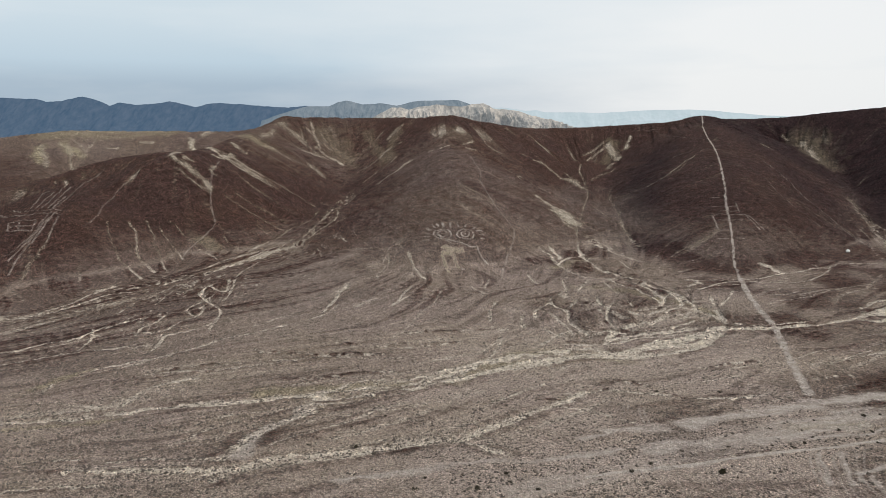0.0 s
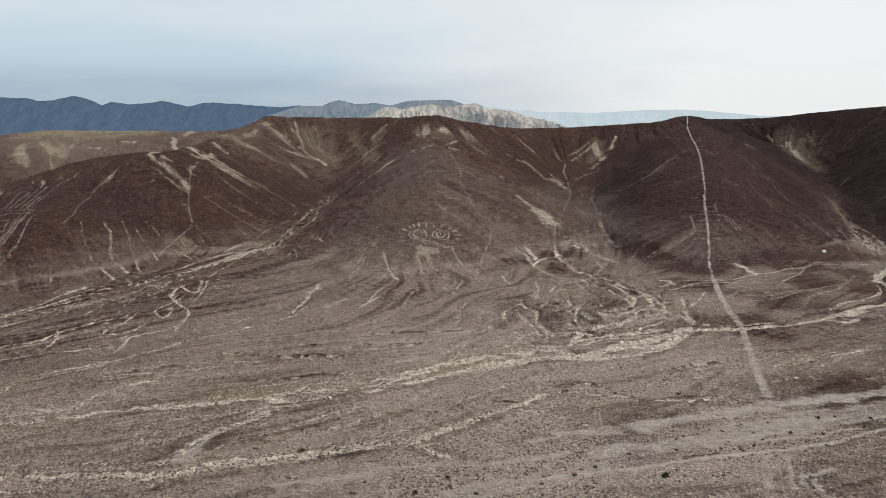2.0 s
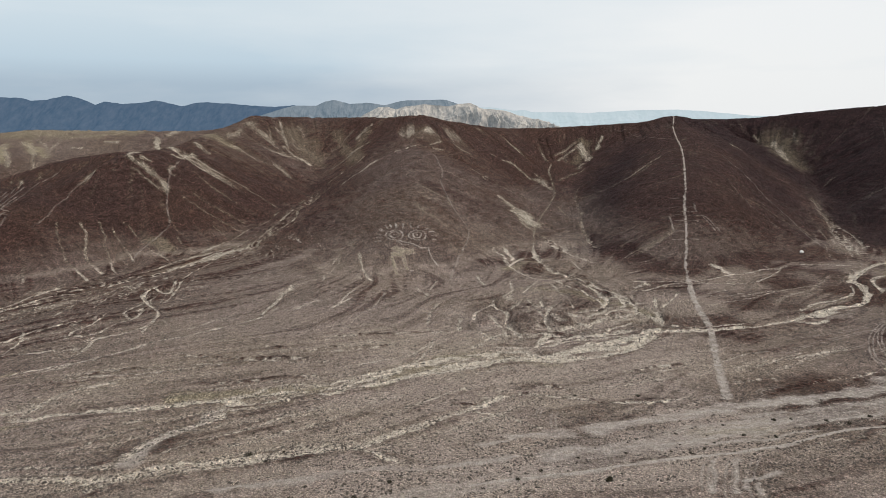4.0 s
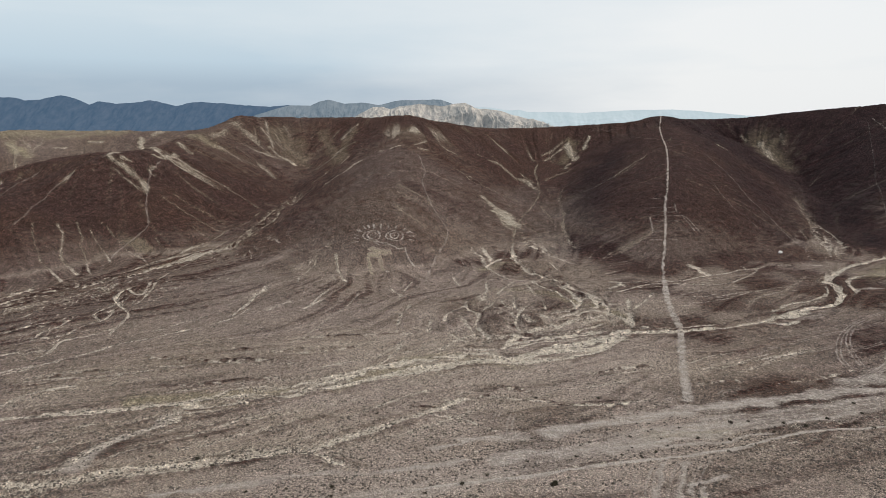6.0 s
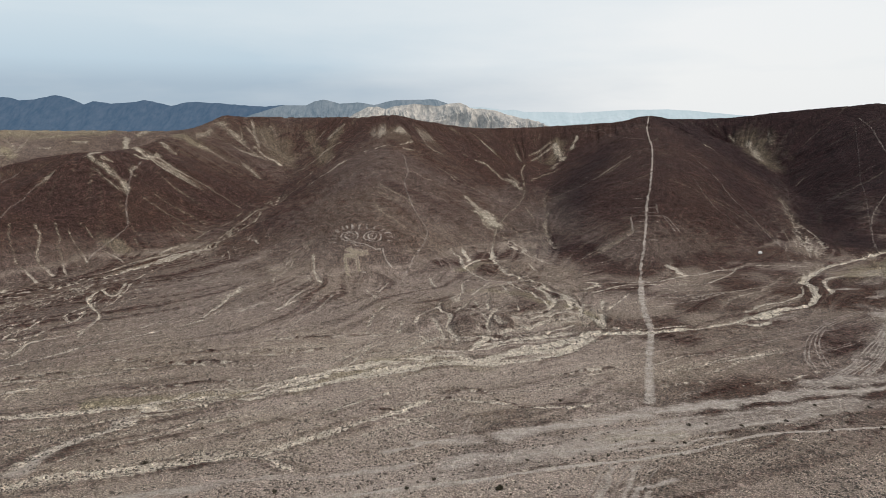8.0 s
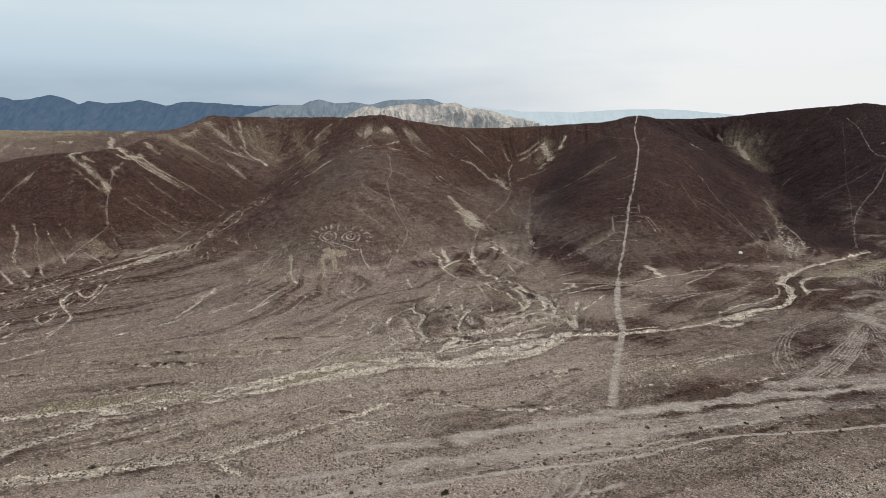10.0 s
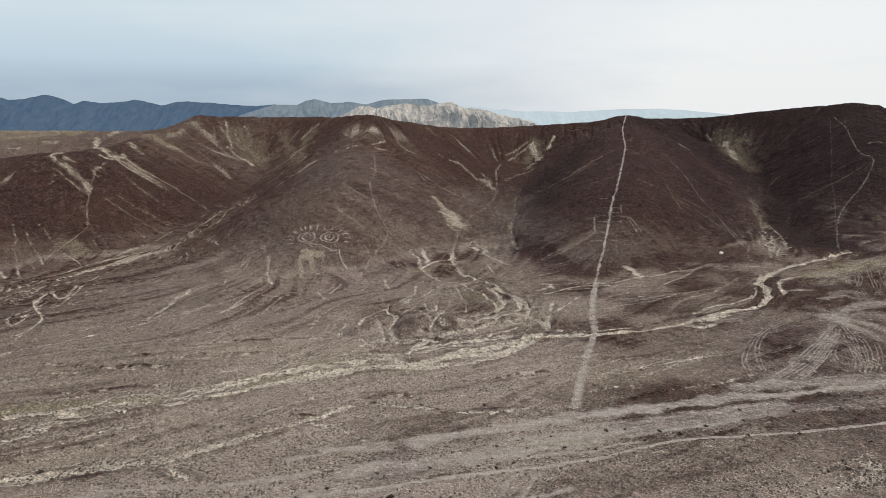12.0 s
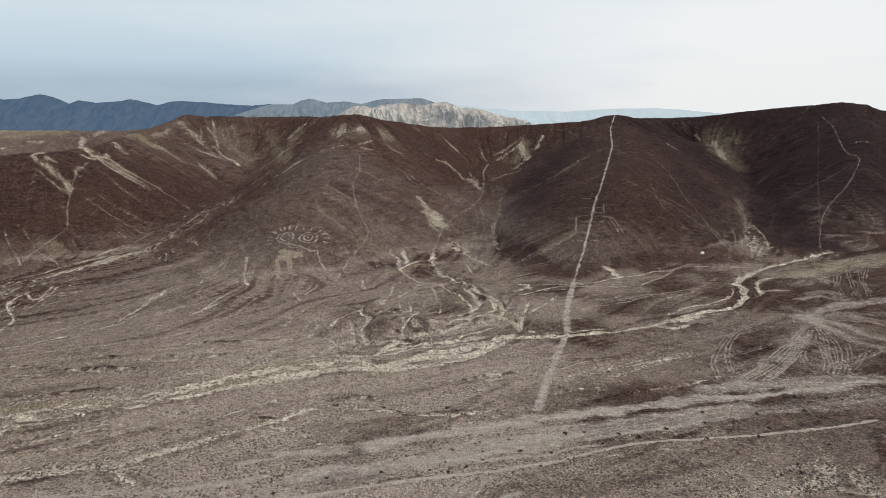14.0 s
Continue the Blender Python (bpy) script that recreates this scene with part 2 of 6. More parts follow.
def height(x, y):
    x, y = np.asarray(x, np.float32), np.asarray(y, np.float32)
    z = plain(x, y)
    wx, wy = x + 9 * grain(x, y, 70, 3), y + 9 * grain(x, y, 70, 4)
    hills = np.full(x.shape, -60.0)
    for k, (crest, steep, soft) in enumerate(SPURS):
        d, s, top, side = nearest(wx, wy, smooth(crest, 25))
        rill = grain(s + side * 300, d * 0.15, 22, 10 + k) * 0.6 + grain(s + side * 300, d * 0.2, 9, 30 + k) * 0.3
        h = top - steep * (np.sqrt(d * d + soft * soft) - soft) - (5.0 if k in (0, 9) else 2.0) * np.abs(rill) * np.clip((d - 10) / 40, 0, 1)
        hills = 2.5 * np.logaddexp(hills / 2.5, h / 2.5)
    z = 4.5 * np.logaddexp(z / 4.5, (hills - 2) / 4.5)
    return z


# ---- ground: one sheet from behind the camera to the horizon ----
def steps(*pieces):
    out = []
    for a, b, n in pieces:
        out += list(np.linspace(a, b, n, endpoint=False))
    return out


COLS, ROWS_NEAR = 1330, 900
side_out = list(1.02 * 1.35 ** np.arange(12))
across = np.array([-v for v in reversed(side_out)] + list(np.linspace(-1, 1, COLS)) + side_out)
rows_y = np.array(steps((-1500, 60, 26), (60, 112, 12)) + list(112 * (1080 / 112) ** (np.arange(ROWS_NEAR) / ROWS_NEAR))
                  + list(1080 * (4700 / 1080) ** (np.arange(41) / 40)))
half = np.where(rows_y < 60, 60 + 0.72 * 60 + (60 - rows_y) * 0.5, 60 + 0.72 * rows_y)
GX = np.clip(half[:, None] * across[None, :], -4700, 4700)
GY = np.repeat(rows_y[:, None], len(across), 1)
SHAPE = GX.shape
gx, gy = GX.ravel().astype(np.float32), GY.ravel().astype(np.float32)
gz = height(gx, gy).astype(np.float32)
bare = gz.copy()
layer = {k: np.zeros(len(gx), np.float32) for k in ("varnish_shade", "pale", "dust", "olive", "shaded_maroon")}
# washes, debris streaks, dust, gravel, dark rock and painted shade: centre line, width, strength
flows = []
cut, pile = np.zeros(len(gx), np.float32), np.zeros(len(gx), np.float32)


def raise_layer(name, at, values):
    layer[name][at] = np.maximum(layer[name][at], np.clip(values, 0, 1))


def water_course(at, x, y, d, s, far_side, line, width, strength, carve):
    """A small water course: pale bed with uneven edges, cut into the ground, dark stones on its far bank."""
    if width >= 2:
        flows.append((line, 0.6 * width, 0.6 * strength))
    rag = 0.8 + 0.9 * layers(x, y, 7, 3, 61)
    bed = np.maximum(0.6 * width * rag, 0.0013 * y) + 0.1
    edge = np.clip(2.2 * (1.2 - d / bed), 0, 1)
    ends = np.clip(np.minimum(s, s.max() - s) / (1.2 * width + 1) + 0.3, 0, 1)
    patchy = np.clip(0.98 + 1.0 * layers(x, y, 3.2, 3, 63), 0.35, 1.25) * np.clip(0.9 + 0.7 * grain(s, 0 * s + width, 8, 65), 0.3, 1.1)
    fresh = 1.1 if width > 2.3 else 0.97
    raise_layer("pale", at, fresh * edge * ends * strength * patchy)
    if carve:
        off = (d - 0.75 * width - 0.9) / (0.3 * width + 0.7)
        bank = np.exp(-off ** 2) * np.clip(0.6 + 1.4 * layers(x, y, 9, 3, 68), 0, 1)
        far = 0.5 + 0.5 * far_side
        raise_layer("varnish_shade", at, (0.15 + 0.55 * far) * min(1, 1.2 * carve) * bank * ends)
        cut[at] = np.minimum(cut[at], -1.25 * carve * ends / (1 + (d / (0.55 * width + 0.45)) ** 4))
        pile[at] = np.maximum(pile[at], 0.5 * carve * bank * ends)


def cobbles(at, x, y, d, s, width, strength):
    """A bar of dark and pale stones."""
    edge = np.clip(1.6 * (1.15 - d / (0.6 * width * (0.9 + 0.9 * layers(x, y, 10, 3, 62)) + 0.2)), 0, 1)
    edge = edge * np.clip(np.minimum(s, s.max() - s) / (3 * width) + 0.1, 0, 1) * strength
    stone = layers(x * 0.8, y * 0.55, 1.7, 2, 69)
    raise_layer("varnish_shade", at, 1.15 * edge * np.clip(0.5 + 5 * stone, 0, 1))
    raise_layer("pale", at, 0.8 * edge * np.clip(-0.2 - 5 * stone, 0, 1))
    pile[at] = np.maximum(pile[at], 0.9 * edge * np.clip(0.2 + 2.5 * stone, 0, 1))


def band(kind, width, strength, points, carve=0.0):
    line = smooth(points, 5)
    if kind == "gully":
        flows.append((line, width, strength))
        return
    reach = width * 2.2 + 4
    box = ((gx > line[:, 0].min() - reach) & (gx < line[:, 0].max() + reach)
           & (gy > line[:, 1].min() - reach) & (gy < line[:, 1].max() + reach))
    at = np.nonzero(box)[0]
    x, y = gx[at], gy[at]
    wob = 0.4 * min(width, 3.0) if kind in ("thread", "cobble") else 0.7 * min(width, 4.0)
    wx = x + 0.8 * wob * grain(x, y, 11, 51) + 0.35 * wob * grain(x, y, 3.5, 52)
    wy = y + 0.8 * wob * grain(x, y, 11, 53) + 0.35 * wob * grain(x, y, 3.5, 54)
    d, s, _, side = nearest(wx, wy, line)
    if kind == "thread":
        water_course(at, x, y, d, s, side * np.sign(line[-1, 0] - line[0, 0]), line, width, strength, carve)
        return
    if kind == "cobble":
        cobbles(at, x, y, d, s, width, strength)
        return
    if kind == "streak":
        strength = 0.78 * strength
    ends = np.clip(np.minimum(s, s.max() - s) / (2.5 * width + 1) + 0.25, 0, 1) if kind == "streak" else 1.0
    rag = 0.75 + 0.7 * layers(x, y, 9, 3, 61)
    if kind == "dark":
        rag = 0.9 + 0.35 * layers(x, y, 24, 2, 61)
        strength = strength * (0.68 if line[:, 1].mean() < 335 else 1.0)
    edge = np.clip(2.0 * (1.15 - d / (np.maximum(0.5 * width * rag, 0.0019 * y) + 0.2)), 0, 1)
    name = {"wash": "pale", "streak": "pale", "dust": "dust", "olive": "olive", "dark": "varnish_shade", "shaded_maroon": "shaded_maroon", "scree": "pale"}[kind]
    if kind in ("dust", "olive", "dark", "shaded_maroon", "scree"):
        edge = np.clip(1.3 - d / np.maximum(0.75 * width * rag, 0.0025 * y), 0, 1) ** 1.3
    if kind == "wash":
        thread = layers(s * 0.16, d * side, max(1.8, 0.45 * width), 2, 57)
        edge = edge * (0.5 + 0.6 * np.clip(1.05 + 4 * thread, 0, 1))
    patchy = np.clip(1.05 + 0.7 * layers(x, y, 6, 3, 63), 0.3, 1.2)
    if kind == "dust" and width > 4:
        patchy = np.clip(1.0 + 1.1 * layers(s * 0.1, d * side, 2.6, 3, 67), 0.25, 1.25)
    if kind in ("dark", "shaded_maroon"):
        patchy = np.clip(0.9 + 0.5 * layers(x, y, 22, 3, 64), 0, 1) if width < 20 else np.clip(0.92 + 0.25 * layers(x, y, 45, 3, 64), 0, 1)
    layer[name][at] = np.maximum(layer[name][at], np.clip(1.2 * edge * ends * strength * patchy, 0, 1))
    if carve:
        flows.append((line, width, strength))
        trough = np.exp(-(d / (0.55 * width + 0.4)) ** 2)
        bank = np.exp(-((d - 1.0 * width - 0.8) / (0.35 * width + 0.5)) ** 2)
        stony = np.clip(0.2 + 1.6 * layers(x, y, 12, 3, 68), 0, 1) * bank
        layer["varnish_shade"][at] = np.maximum(layer["varnish_shade"][at], 0.6 * stony)
        cut[at] = np.minimum(cut[at], -carve * trough)
        pile[at] = np.maximum(pile[at], 0.4 * carve * bank * (1 + 0.8 * grain(x, y, 3, 66)))


band("gully", 5.28, 0.14, [(424, 879.9), (391.7, 786), (373.9, 715.8), (338.3, 640.3), (312, 559.2), (273.4, 479.7)])
band("gully", 4.4, 0.14, [(434.3, 828.1), (397.2, 726.1), (365.9, 642), (335.8, 569.5), (318.7, 504.6)])
band("gully", 4.4, 0.14, [(374.9, 732), (367.8, 674.9), (324.6, 571), (328.7, 558)])
band("gully", 3.52, 0.14, [(322.7, 622.7), (292.1, 535.6), (279.3, 479.3)])
band("gully", 3.52, 0.14, [(264.7, 497.2), (269.5, 479.9), (260.6, 443.6)])
band("gully", 3.08, 0.14, [(343.3, 579.9), (329.6, 534.2), (327.5, 509.2)])
band("gully", 5.28, 0.14, [(129, 905.3), (123.3, 793.9), (108.7, 661.6), (86.9, 571.3), (75.4, 523.5), (61.1, 479.9)])
band("gully", 4.4, 0.14, [(113, 688.6), (102.1, 575.4), (94.2, 504.9), (81.1, 454.3)])
band("gully", 3.96, 0.14, [(78.1, 596.8), (60.7, 551.1), (48.7, 521.2)])
band("gully", 5.28, 0.14, [(-80.4, 569.7), (-98.6, 563.2), (-118.2, 565.3), (-136.3, 560.6), (-158.3, 553.6)])
band("gully", 4.4, 0.14, [(-87.8, 554), (-115.2, 549.8), (-141.6, 542.8), (-167.8, 537.5)])
band("gully", 8, 0.5, [(-83.4, 259.9), (-55.9, 272.4), (-23.6, 290.3)])
band("gully", 10, 0.5, [(-129.9, 302), (-101.5, 313), (-63.9, 315.9)])
band("gully", 10, 0.5, [(-194.9, 279.7), (-163.4, 290.2), (-127, 294.7)])
band("gully", 14, 0.5, [(-126.8, 203.2), (-103.8, 212.9), (-82.6, 235.8)])
band("gully", 9, 0.5, [(-271.2, 301), (-243.5, 326.3), (-210.4, 353.1)])
band("gully", 9, 0.5, [(-301.4, 346.5), (-278.3, 390.8), (-241.3, 427.7)])
band("gully", 8, 0.5, [(-171, 183.8), (-134.9, 181.3), (-110.8, 185.8)])
band("gully", 7, 0.6, [(-286.3, 422.3), (-268.6, 455.7), (-247.9, 494.3), (-221.2, 533.7), (-185.8, 566.4)])
band("wash", 1.6, 0.42, [(-45.8, 285.3), (-34.6, 298.6), (-28.6, 321.7)], 0.28)
band("wash", 4.5, 0.89, [(-174.1, 237.5), (-168.3, 238.5), (-157.6, 241.9), (-146.8, 245.8), (-134.7, 247.8), (-122.1, 249), (-109.4, 250.3), (-101.6, 247.4), (-95.1, 247.6), (-85, 250.3)], 0.45)
band("wash", 2.6, 0.7, [(-110.8, 253.9), (-103.2, 257.6), (-98.1, 262.8), (-90.5, 268.2), (-81.7, 270.5)], 0.34)
band("wash", 3, 0.75, [(-87.9, 252.7), (-78.1, 257.2), (-69.2, 258.1), (-63.1, 261.6), (-54.9, 267.2), (-48.5, 270.8)], 0.36)
band("wash", 3, 0.98, [(-67.2, 259.2), (-60.2, 269.8), (-54.1, 275.6), (-48.2, 284.8), (-38.9, 290.3), (-26.5, 294.2), (-18.9, 297.3), (-8.6, 298.9), (1.9, 300.9)], 0.36)
band("wash", 3, 0.85, [(-48.2, 268.9), (-37.6, 279.2), (-25.6, 283.4), (-13.3, 286.1), (-0.8, 290.2)], 0.36)
band("wash", 3, 0.52, [(-85, 265.5), (-70.2, 272), (-57.4, 280.4), (-43.7, 288.6)], 0.36)
band("wash", 3.4, 0.8, [(-69.2, 194.4), (-61.8, 199.1), (-52.9, 199.3), (-46.5, 203), (-42.4, 210.6), (-33.9, 217), (-28.8, 223), (-23.3, 228.5), (-17.7, 234.4), (-11.6, 240.2), (-5.4, 246.1), (1.3, 253.2)], 0.38)
band("wash", 3.4, 0.75, [(-124.8, 172.5), (-122.3, 173.6), (-117.3, 175.6), (-112, 178.8)], 0.38)
band("wash", 5, 0.47, [(-111.6, 179.7), (-101.7, 182.7), (-90.9, 184.2), (-83.8, 187.2), (-77, 191.7), (-69.2, 194.4)], 0.48)
band("wash", 3, 0.61, [(-52.9, 199.3), (-46.5, 194.6), (-40, 188.3), (-36.8, 184.8)], 0.36)
band("wash", 1.6, 0.47, [(-40.9, 236.7), (-31.5, 246.8), (-23.4, 254.3), (-14.7, 261.4)], 0.28)
band("wash", 1.4, 0.42, [(-65.2, 204.9), (-55.7, 210.8), (-45.5, 216.7), (-38.5, 221.2)], 0.26)
band("wash", 3.2, 0.52, [(-124, 183.8), (-122.7, 193), (-123, 203), (-119.9, 210.8), (-116.5, 219.4), (-113.2, 225.1), (-109.9, 230.9), (-103.9, 236.5)], 0.37)
band("wash", 1.2, 0.38, [(-190.7, 273.1), (-176.3, 273.2), (-165.4, 279.8), (-151.9, 282.4)], 0.25)
band("wash", 2, 0.66, [(-68.8, 266.1), (-56.9, 277.7), (-43.7, 288.6), (-24.1, 297.7), (-3.4, 305.3)], 0.30)
band("wash", 2, 0.56, [(-194.9, 279.7), (-182.6, 283.9), (-163.1, 284.8), (-144.7, 288.4), (-127, 294.7)], 0.30)
band("wash", 1.6, 0.47, [(-145.2, 221.4), (-138.2, 230.2), (-124.1, 234.9), (-109.5, 240), (-95.4, 242.2)], 0.28)
band("wash", 1.6, 0.42, [(-118.2, 188.2), (-108, 202.2), (-100.6, 210.1), (-90.7, 218.4), (-81.7, 232.8), (-70.2, 244.3)], 0.28)
band("wash", 5, 0.85, [(-225.6, 228.1), (-221.5, 228.4), (-209.2, 229.2), (-197.3, 230.8), (-186.2, 233.9), (-174.5, 236.8), (-162.6, 239.8), (-151, 244), (-142.6, 245.8)], 0.48)
band("wash", 2, 0.66, [(-329.3, 378.4), (-312.8, 373.8), (-304.4, 382), (-298.2, 401.2), (-295.9, 430.5), (-291.5, 452.5)], 0.30)
band("wash", 2, 0.66, [(-309.6, 379.5), (-294.9, 389.3), (-289.9, 412.4), (-280.5, 430.2)], 0.30)
band("wash", 2, 0.61, [(-281.8, 308.6), (-272.3, 315.7), (-264.3, 326.5), (-253.5, 333.6), (-246.2, 355), (-233.9, 370.1)], 0.30)
band("wash", 2, 0.61, [(-271.5, 293.4), (-261.9, 299.4), (-254.2, 304.9), (-241.8, 312.5), (-225.3, 319.3), (-210.5, 325.1)], 0.30)
band("wash", 2, 0.66, [(-241.7, 317.6), (-244.4, 330.8), (-251.6, 350)], 0.30)
band("wash", 1.8, 0.52, [(-233.1, 258.4), (-226.9, 261.8), (-228.9, 271.4), (-222.6, 278.1), (-218.1, 289), (-204.6, 299.7), (-190.7, 305.8)], 0.29)
band("wash", 2, 0.47, [(-235.5, 247.9), (-222.4, 249.2), (-207.3, 247.1), (-190.1, 245.2)], 0.30)
band("wash", 1.8, 0.56, [(-184.9, 237.7), (-185.3, 246.9), (-185.8, 259.5), (-175.8, 269.9), (-165.6, 275.6)], 0.29)
band("wash", 3.5, 0.75, [(-166.2, 176.2), (-155.1, 174.4), (-145.2, 174.7), (-132.2, 174.9), (-123.5, 174.2), (-116.8, 178.6), (-110.4, 184.8)], 0.39)
band("wash", 3, 0.56, [(-157.1, 184), (-147.7, 186.1), (-135.3, 182.2), (-125.6, 183.5)], 0.36)
band("wash", 3, 0.61, [(-119.8, 165.2), (-115, 173.8), (-108.9, 180.7), (-101.7, 185.2)], 0.36)
band("wash", 2.6, 0.61, [(-123.1, 186), (-120.8, 199), (-117.1, 210.2), (-113.2, 222.7), (-103.3, 231.9)], 0.34)
band("wash", 2, 0.47, [(-153, 192.7), (-143.6, 199.9), (-139.2, 211.4), (-133.1, 220.9)], 0.30)
band("wash", 4, 0.47, [(-175.4, 160.7), (-165.3, 164.4), (-154.9, 162.8), (-144.7, 161.3)], 0.42)
band("wash", 1.6, 0.47, [(-187.7, 182.2), (-179.2, 185.3), (-168.9, 186.1)], 0.28)
band("wash", 1.6, 0.47, [(103.1, 279.4), (123.6, 284.9), (143.5, 293.9), (163.8, 301.5)], 0.28)
band("wash", 2, 0.56, [(163.1, 180.1), (161.1, 172.2), (160.4, 166.8)], 0.30)
band("streak", 5, 0.33, [(477.2, 994), (466.8, 960.5)])
band("streak", 6, 0.4, [(435.9, 824.9), (453.7, 835)])
band("streak", 3, 0.26, [(164.1, 729), (181.7, 728.9), (207.7, 759.6)])
band("streak", 3, 0.4, [(527.9, 796.4), (541.3, 797.3), (551.1, 794.1)])
band("streak", 2, 0.26, [(439.2, 623.5), (431.1, 603.3)])
band("streak", 2.4, 0.35, [(-324.1, 472.1), (-315.6, 451.8)])
band("streak", 3, 0.39, [(-352.5, 479.2), (-350.1, 463.6), (-350.1, 449.2), (-345.9, 435.4)])
band("streak", 2, 0.32, [(-354.8, 495.5), (-352.5, 479.2)])
band("dust", 5, 0.6, [(-84.5, 163.6), (-72.2, 170.2), (-62.5, 173.7), (-47.5, 176.7), (-31.8, 178.7), (-16.1, 183.9), (-2.2, 189.6)])
band("dust", 14, 0.57, [(243, 353.7), (244.4, 345.4)])
band("dust", 6, 0.51, [(242, 343.6), (244.2, 329.6), (246.4, 319), (250.2, 307.8), (255.5, 301.9)])
band("dust", 7, 0.33, [(251.6, 353.2), (269.4, 357.8), (292.1, 357.4)])
band("dust", 9, 0.51, [(271.5, 374.6), (287, 376.5), (309.1, 383.5)])
band("dust", 8, 0.33, [(269.2, 397), (285.3, 401.5), (286.2, 385.8)])
band("dust", 12, 0.3, [(297.3, 438.8), (303, 426.1)])
band("dust", 9, 0.3, [(243.9, 370.4), (245.7, 359)])
band("dust", 16, 0.21, [(223.6, 317.2), (228.2, 301.5)])
band("dust", 7, 0.5, [(167, 261.1), (193.1, 268.1), (218.4, 272.1), (233.9, 269)])
band("dust", 10, 0.49, [(251.6, 358.6), (266.7, 369), (287.7, 377.6), (309.1, 383.5)])
band("dust", 8, 0.46, [(247.4, 348.2), (254.8, 338.1), (257.9, 324.5), (264.4, 315.3)])
band("dust", 14, 0.33, [(257.6, 363.8), (269.3, 352.4), (278.8, 337.3)])
band("dust", 6, 0.44, [(257.5, 387.4), (273.7, 392.9), (284.1, 382.4)])
band("dust", 14, 0.3, [(288, 442.2), (309.6, 457.6), (347, 487.8), (391, 508)])
band("dust", 9, 0.29, [(188.8, 283.7), (206.3, 299), (230.8, 325.6)])
band("dust", 12, 0.38, [(251.6, 364.1), (246.2, 343.3)])
band("dust", 3, 0.6, [(63.2, 164.3), (58.9, 154.6), (56.4, 149.4)])
band("dust", 8, 0.85, [(94.8, 238), (117.1, 244.1), (139.7, 248.4), (163.4, 253.5), (187.8, 258.3), (212.1, 261.4), (230.3, 263.5)])
band("dust", 10, 0.6, [(155.8, 261.2), (180.6, 266.1), (203.1, 265.6), (232.5, 266.7)])
band("dust", 14, 0.4, [(133.8, 232.6), (167.5, 239.8), (221.6, 250.6)])
band("dust", 4, 0.6, [(155.7, 170.9), (157.6, 167), (162, 167.3)])
band("dust", 18, 0.23, [(274.6, 420.1), (300.8, 441.7), (329.9, 459.3), (376.5, 485.9)])
band("dust", 22, 0.2, [(248.7, 353.3), (263.3, 347.5), (281.9, 342)])
band("dust", 5, 0.36, [(236.8, 339.3), (212, 310.3), (190.3, 286.9), (167.1, 266.7), (148.8, 255)])
band("olive", 10, 0.6, [(-132.8, 252.8), (-100.9, 257.4), (-73.5, 266.3)])
band("olive", 8, 0.5, [(-54.7, 265.9), (-38.2, 284.7), (-18.5, 289.9)])
band("olive", 8, 0.45, [(-599.2, 879.7), (-555.1, 894.3), (-500.5, 889.7)])
band("olive", 16, 0.7, [(-569.1, 843.7), (-551.5, 807.5)])
band("olive", 12, 0.7, [(-548.3, 855.8), (-526.2, 831.2)])
band("olive", 40, 0.5, [(-578.2, 881.9), (-490.5, 900.7)])
band("olive", 25, 0.45, [(-309.3, 825.1), (-279.9, 815.7)])
band("olive", 12, 0.4, [(-263.6, 550), (-250.8, 540.6)])
band("olive", 5, 0.6, [(-232.6, 265.2), (-227.9, 278.3), (-220.8, 289.1)])
band("olive", 6, 0.5, [(-214.9, 219.5), (-195.8, 221.8), (-178.4, 227.8)])
band("olive", 45, 0.2, [(452, 999.4), (449.7, 970.4), (441.8, 917.4)])
band("olive", 20, 0.25, [(176.4, 998.4), (170.3, 974.4), (159.1, 952.6)])
band("olive", 40, 0.22, [(-231.8, 922.1), (-213.2, 904.2), (-192.1, 871.6)])
band("olive", 14, 0.22, [(-172.4, 927.6), (-155.4, 891.1), (-136.5, 837.7)])
band("olive", 14, 0.22, [(-125.4, 917.2), (-133.2, 890), (-132.4, 833.7)])
band("olive", 26, 0.5, [(282.5, 442.5), (311.5, 460.9), (340.5, 477.1), (378.9, 489.5)])
band("dark", 6, 0.35, [(-202.1, 290.8), (-186.9, 291.2), (-168, 289.2), (-153.6, 296.4), (-139.6, 300.2), (-123.4, 305.8), (-105, 306.9)])
band("dark", 5, 0.45, [(-135, 262.3), (-115.9, 266.7)])
band("dark", 7, 0.5, [(-116.5, 274.2), (-110.1, 276.6)])
band("dark", 5, 0.55, [(8.3, 261.7), (21, 262)])
band("dark", 4, 0.55, [(49.5, 273.9), (64.7, 277.3)])
band("dark", 10, 0.35, [(-129.4, 207.7), (-122.7, 216.3), (-111.8, 222.1)])
band("dark", 16, 0.45, [(7.3, 234.8), (21.5, 230.6), (34.1, 233)])
band("dark", 34, 0.35, [(113.7, 285.1), (139.5, 287.2), (171.7, 300.6), (208.2, 313.2)])
band("dark", 22, 0.35, [(60.7, 166.7), (77.8, 171.4), (99.4, 177.2), (127.7, 182.7)])
band("dark", 20, 0.2, [(140.2, 400.6), (178.4, 410.2), (214, 426)])
band("dark", 9, 0.5, [(223.3, 367.1), (244.7, 371.2)])
band("dark", 30, 0.3, [(-72, 360.5), (-48.1, 369), (-21.8, 352.8)])
band("dark", 26, 0.9, [(325, 423.9), (345.1, 438.2)])
band("dark", 26, 0.35, [(194.1, 300.3), (209.5, 310.6)])
band("dark", 20, 0.25, [(208.4, 357.1), (233.5, 371.5)])
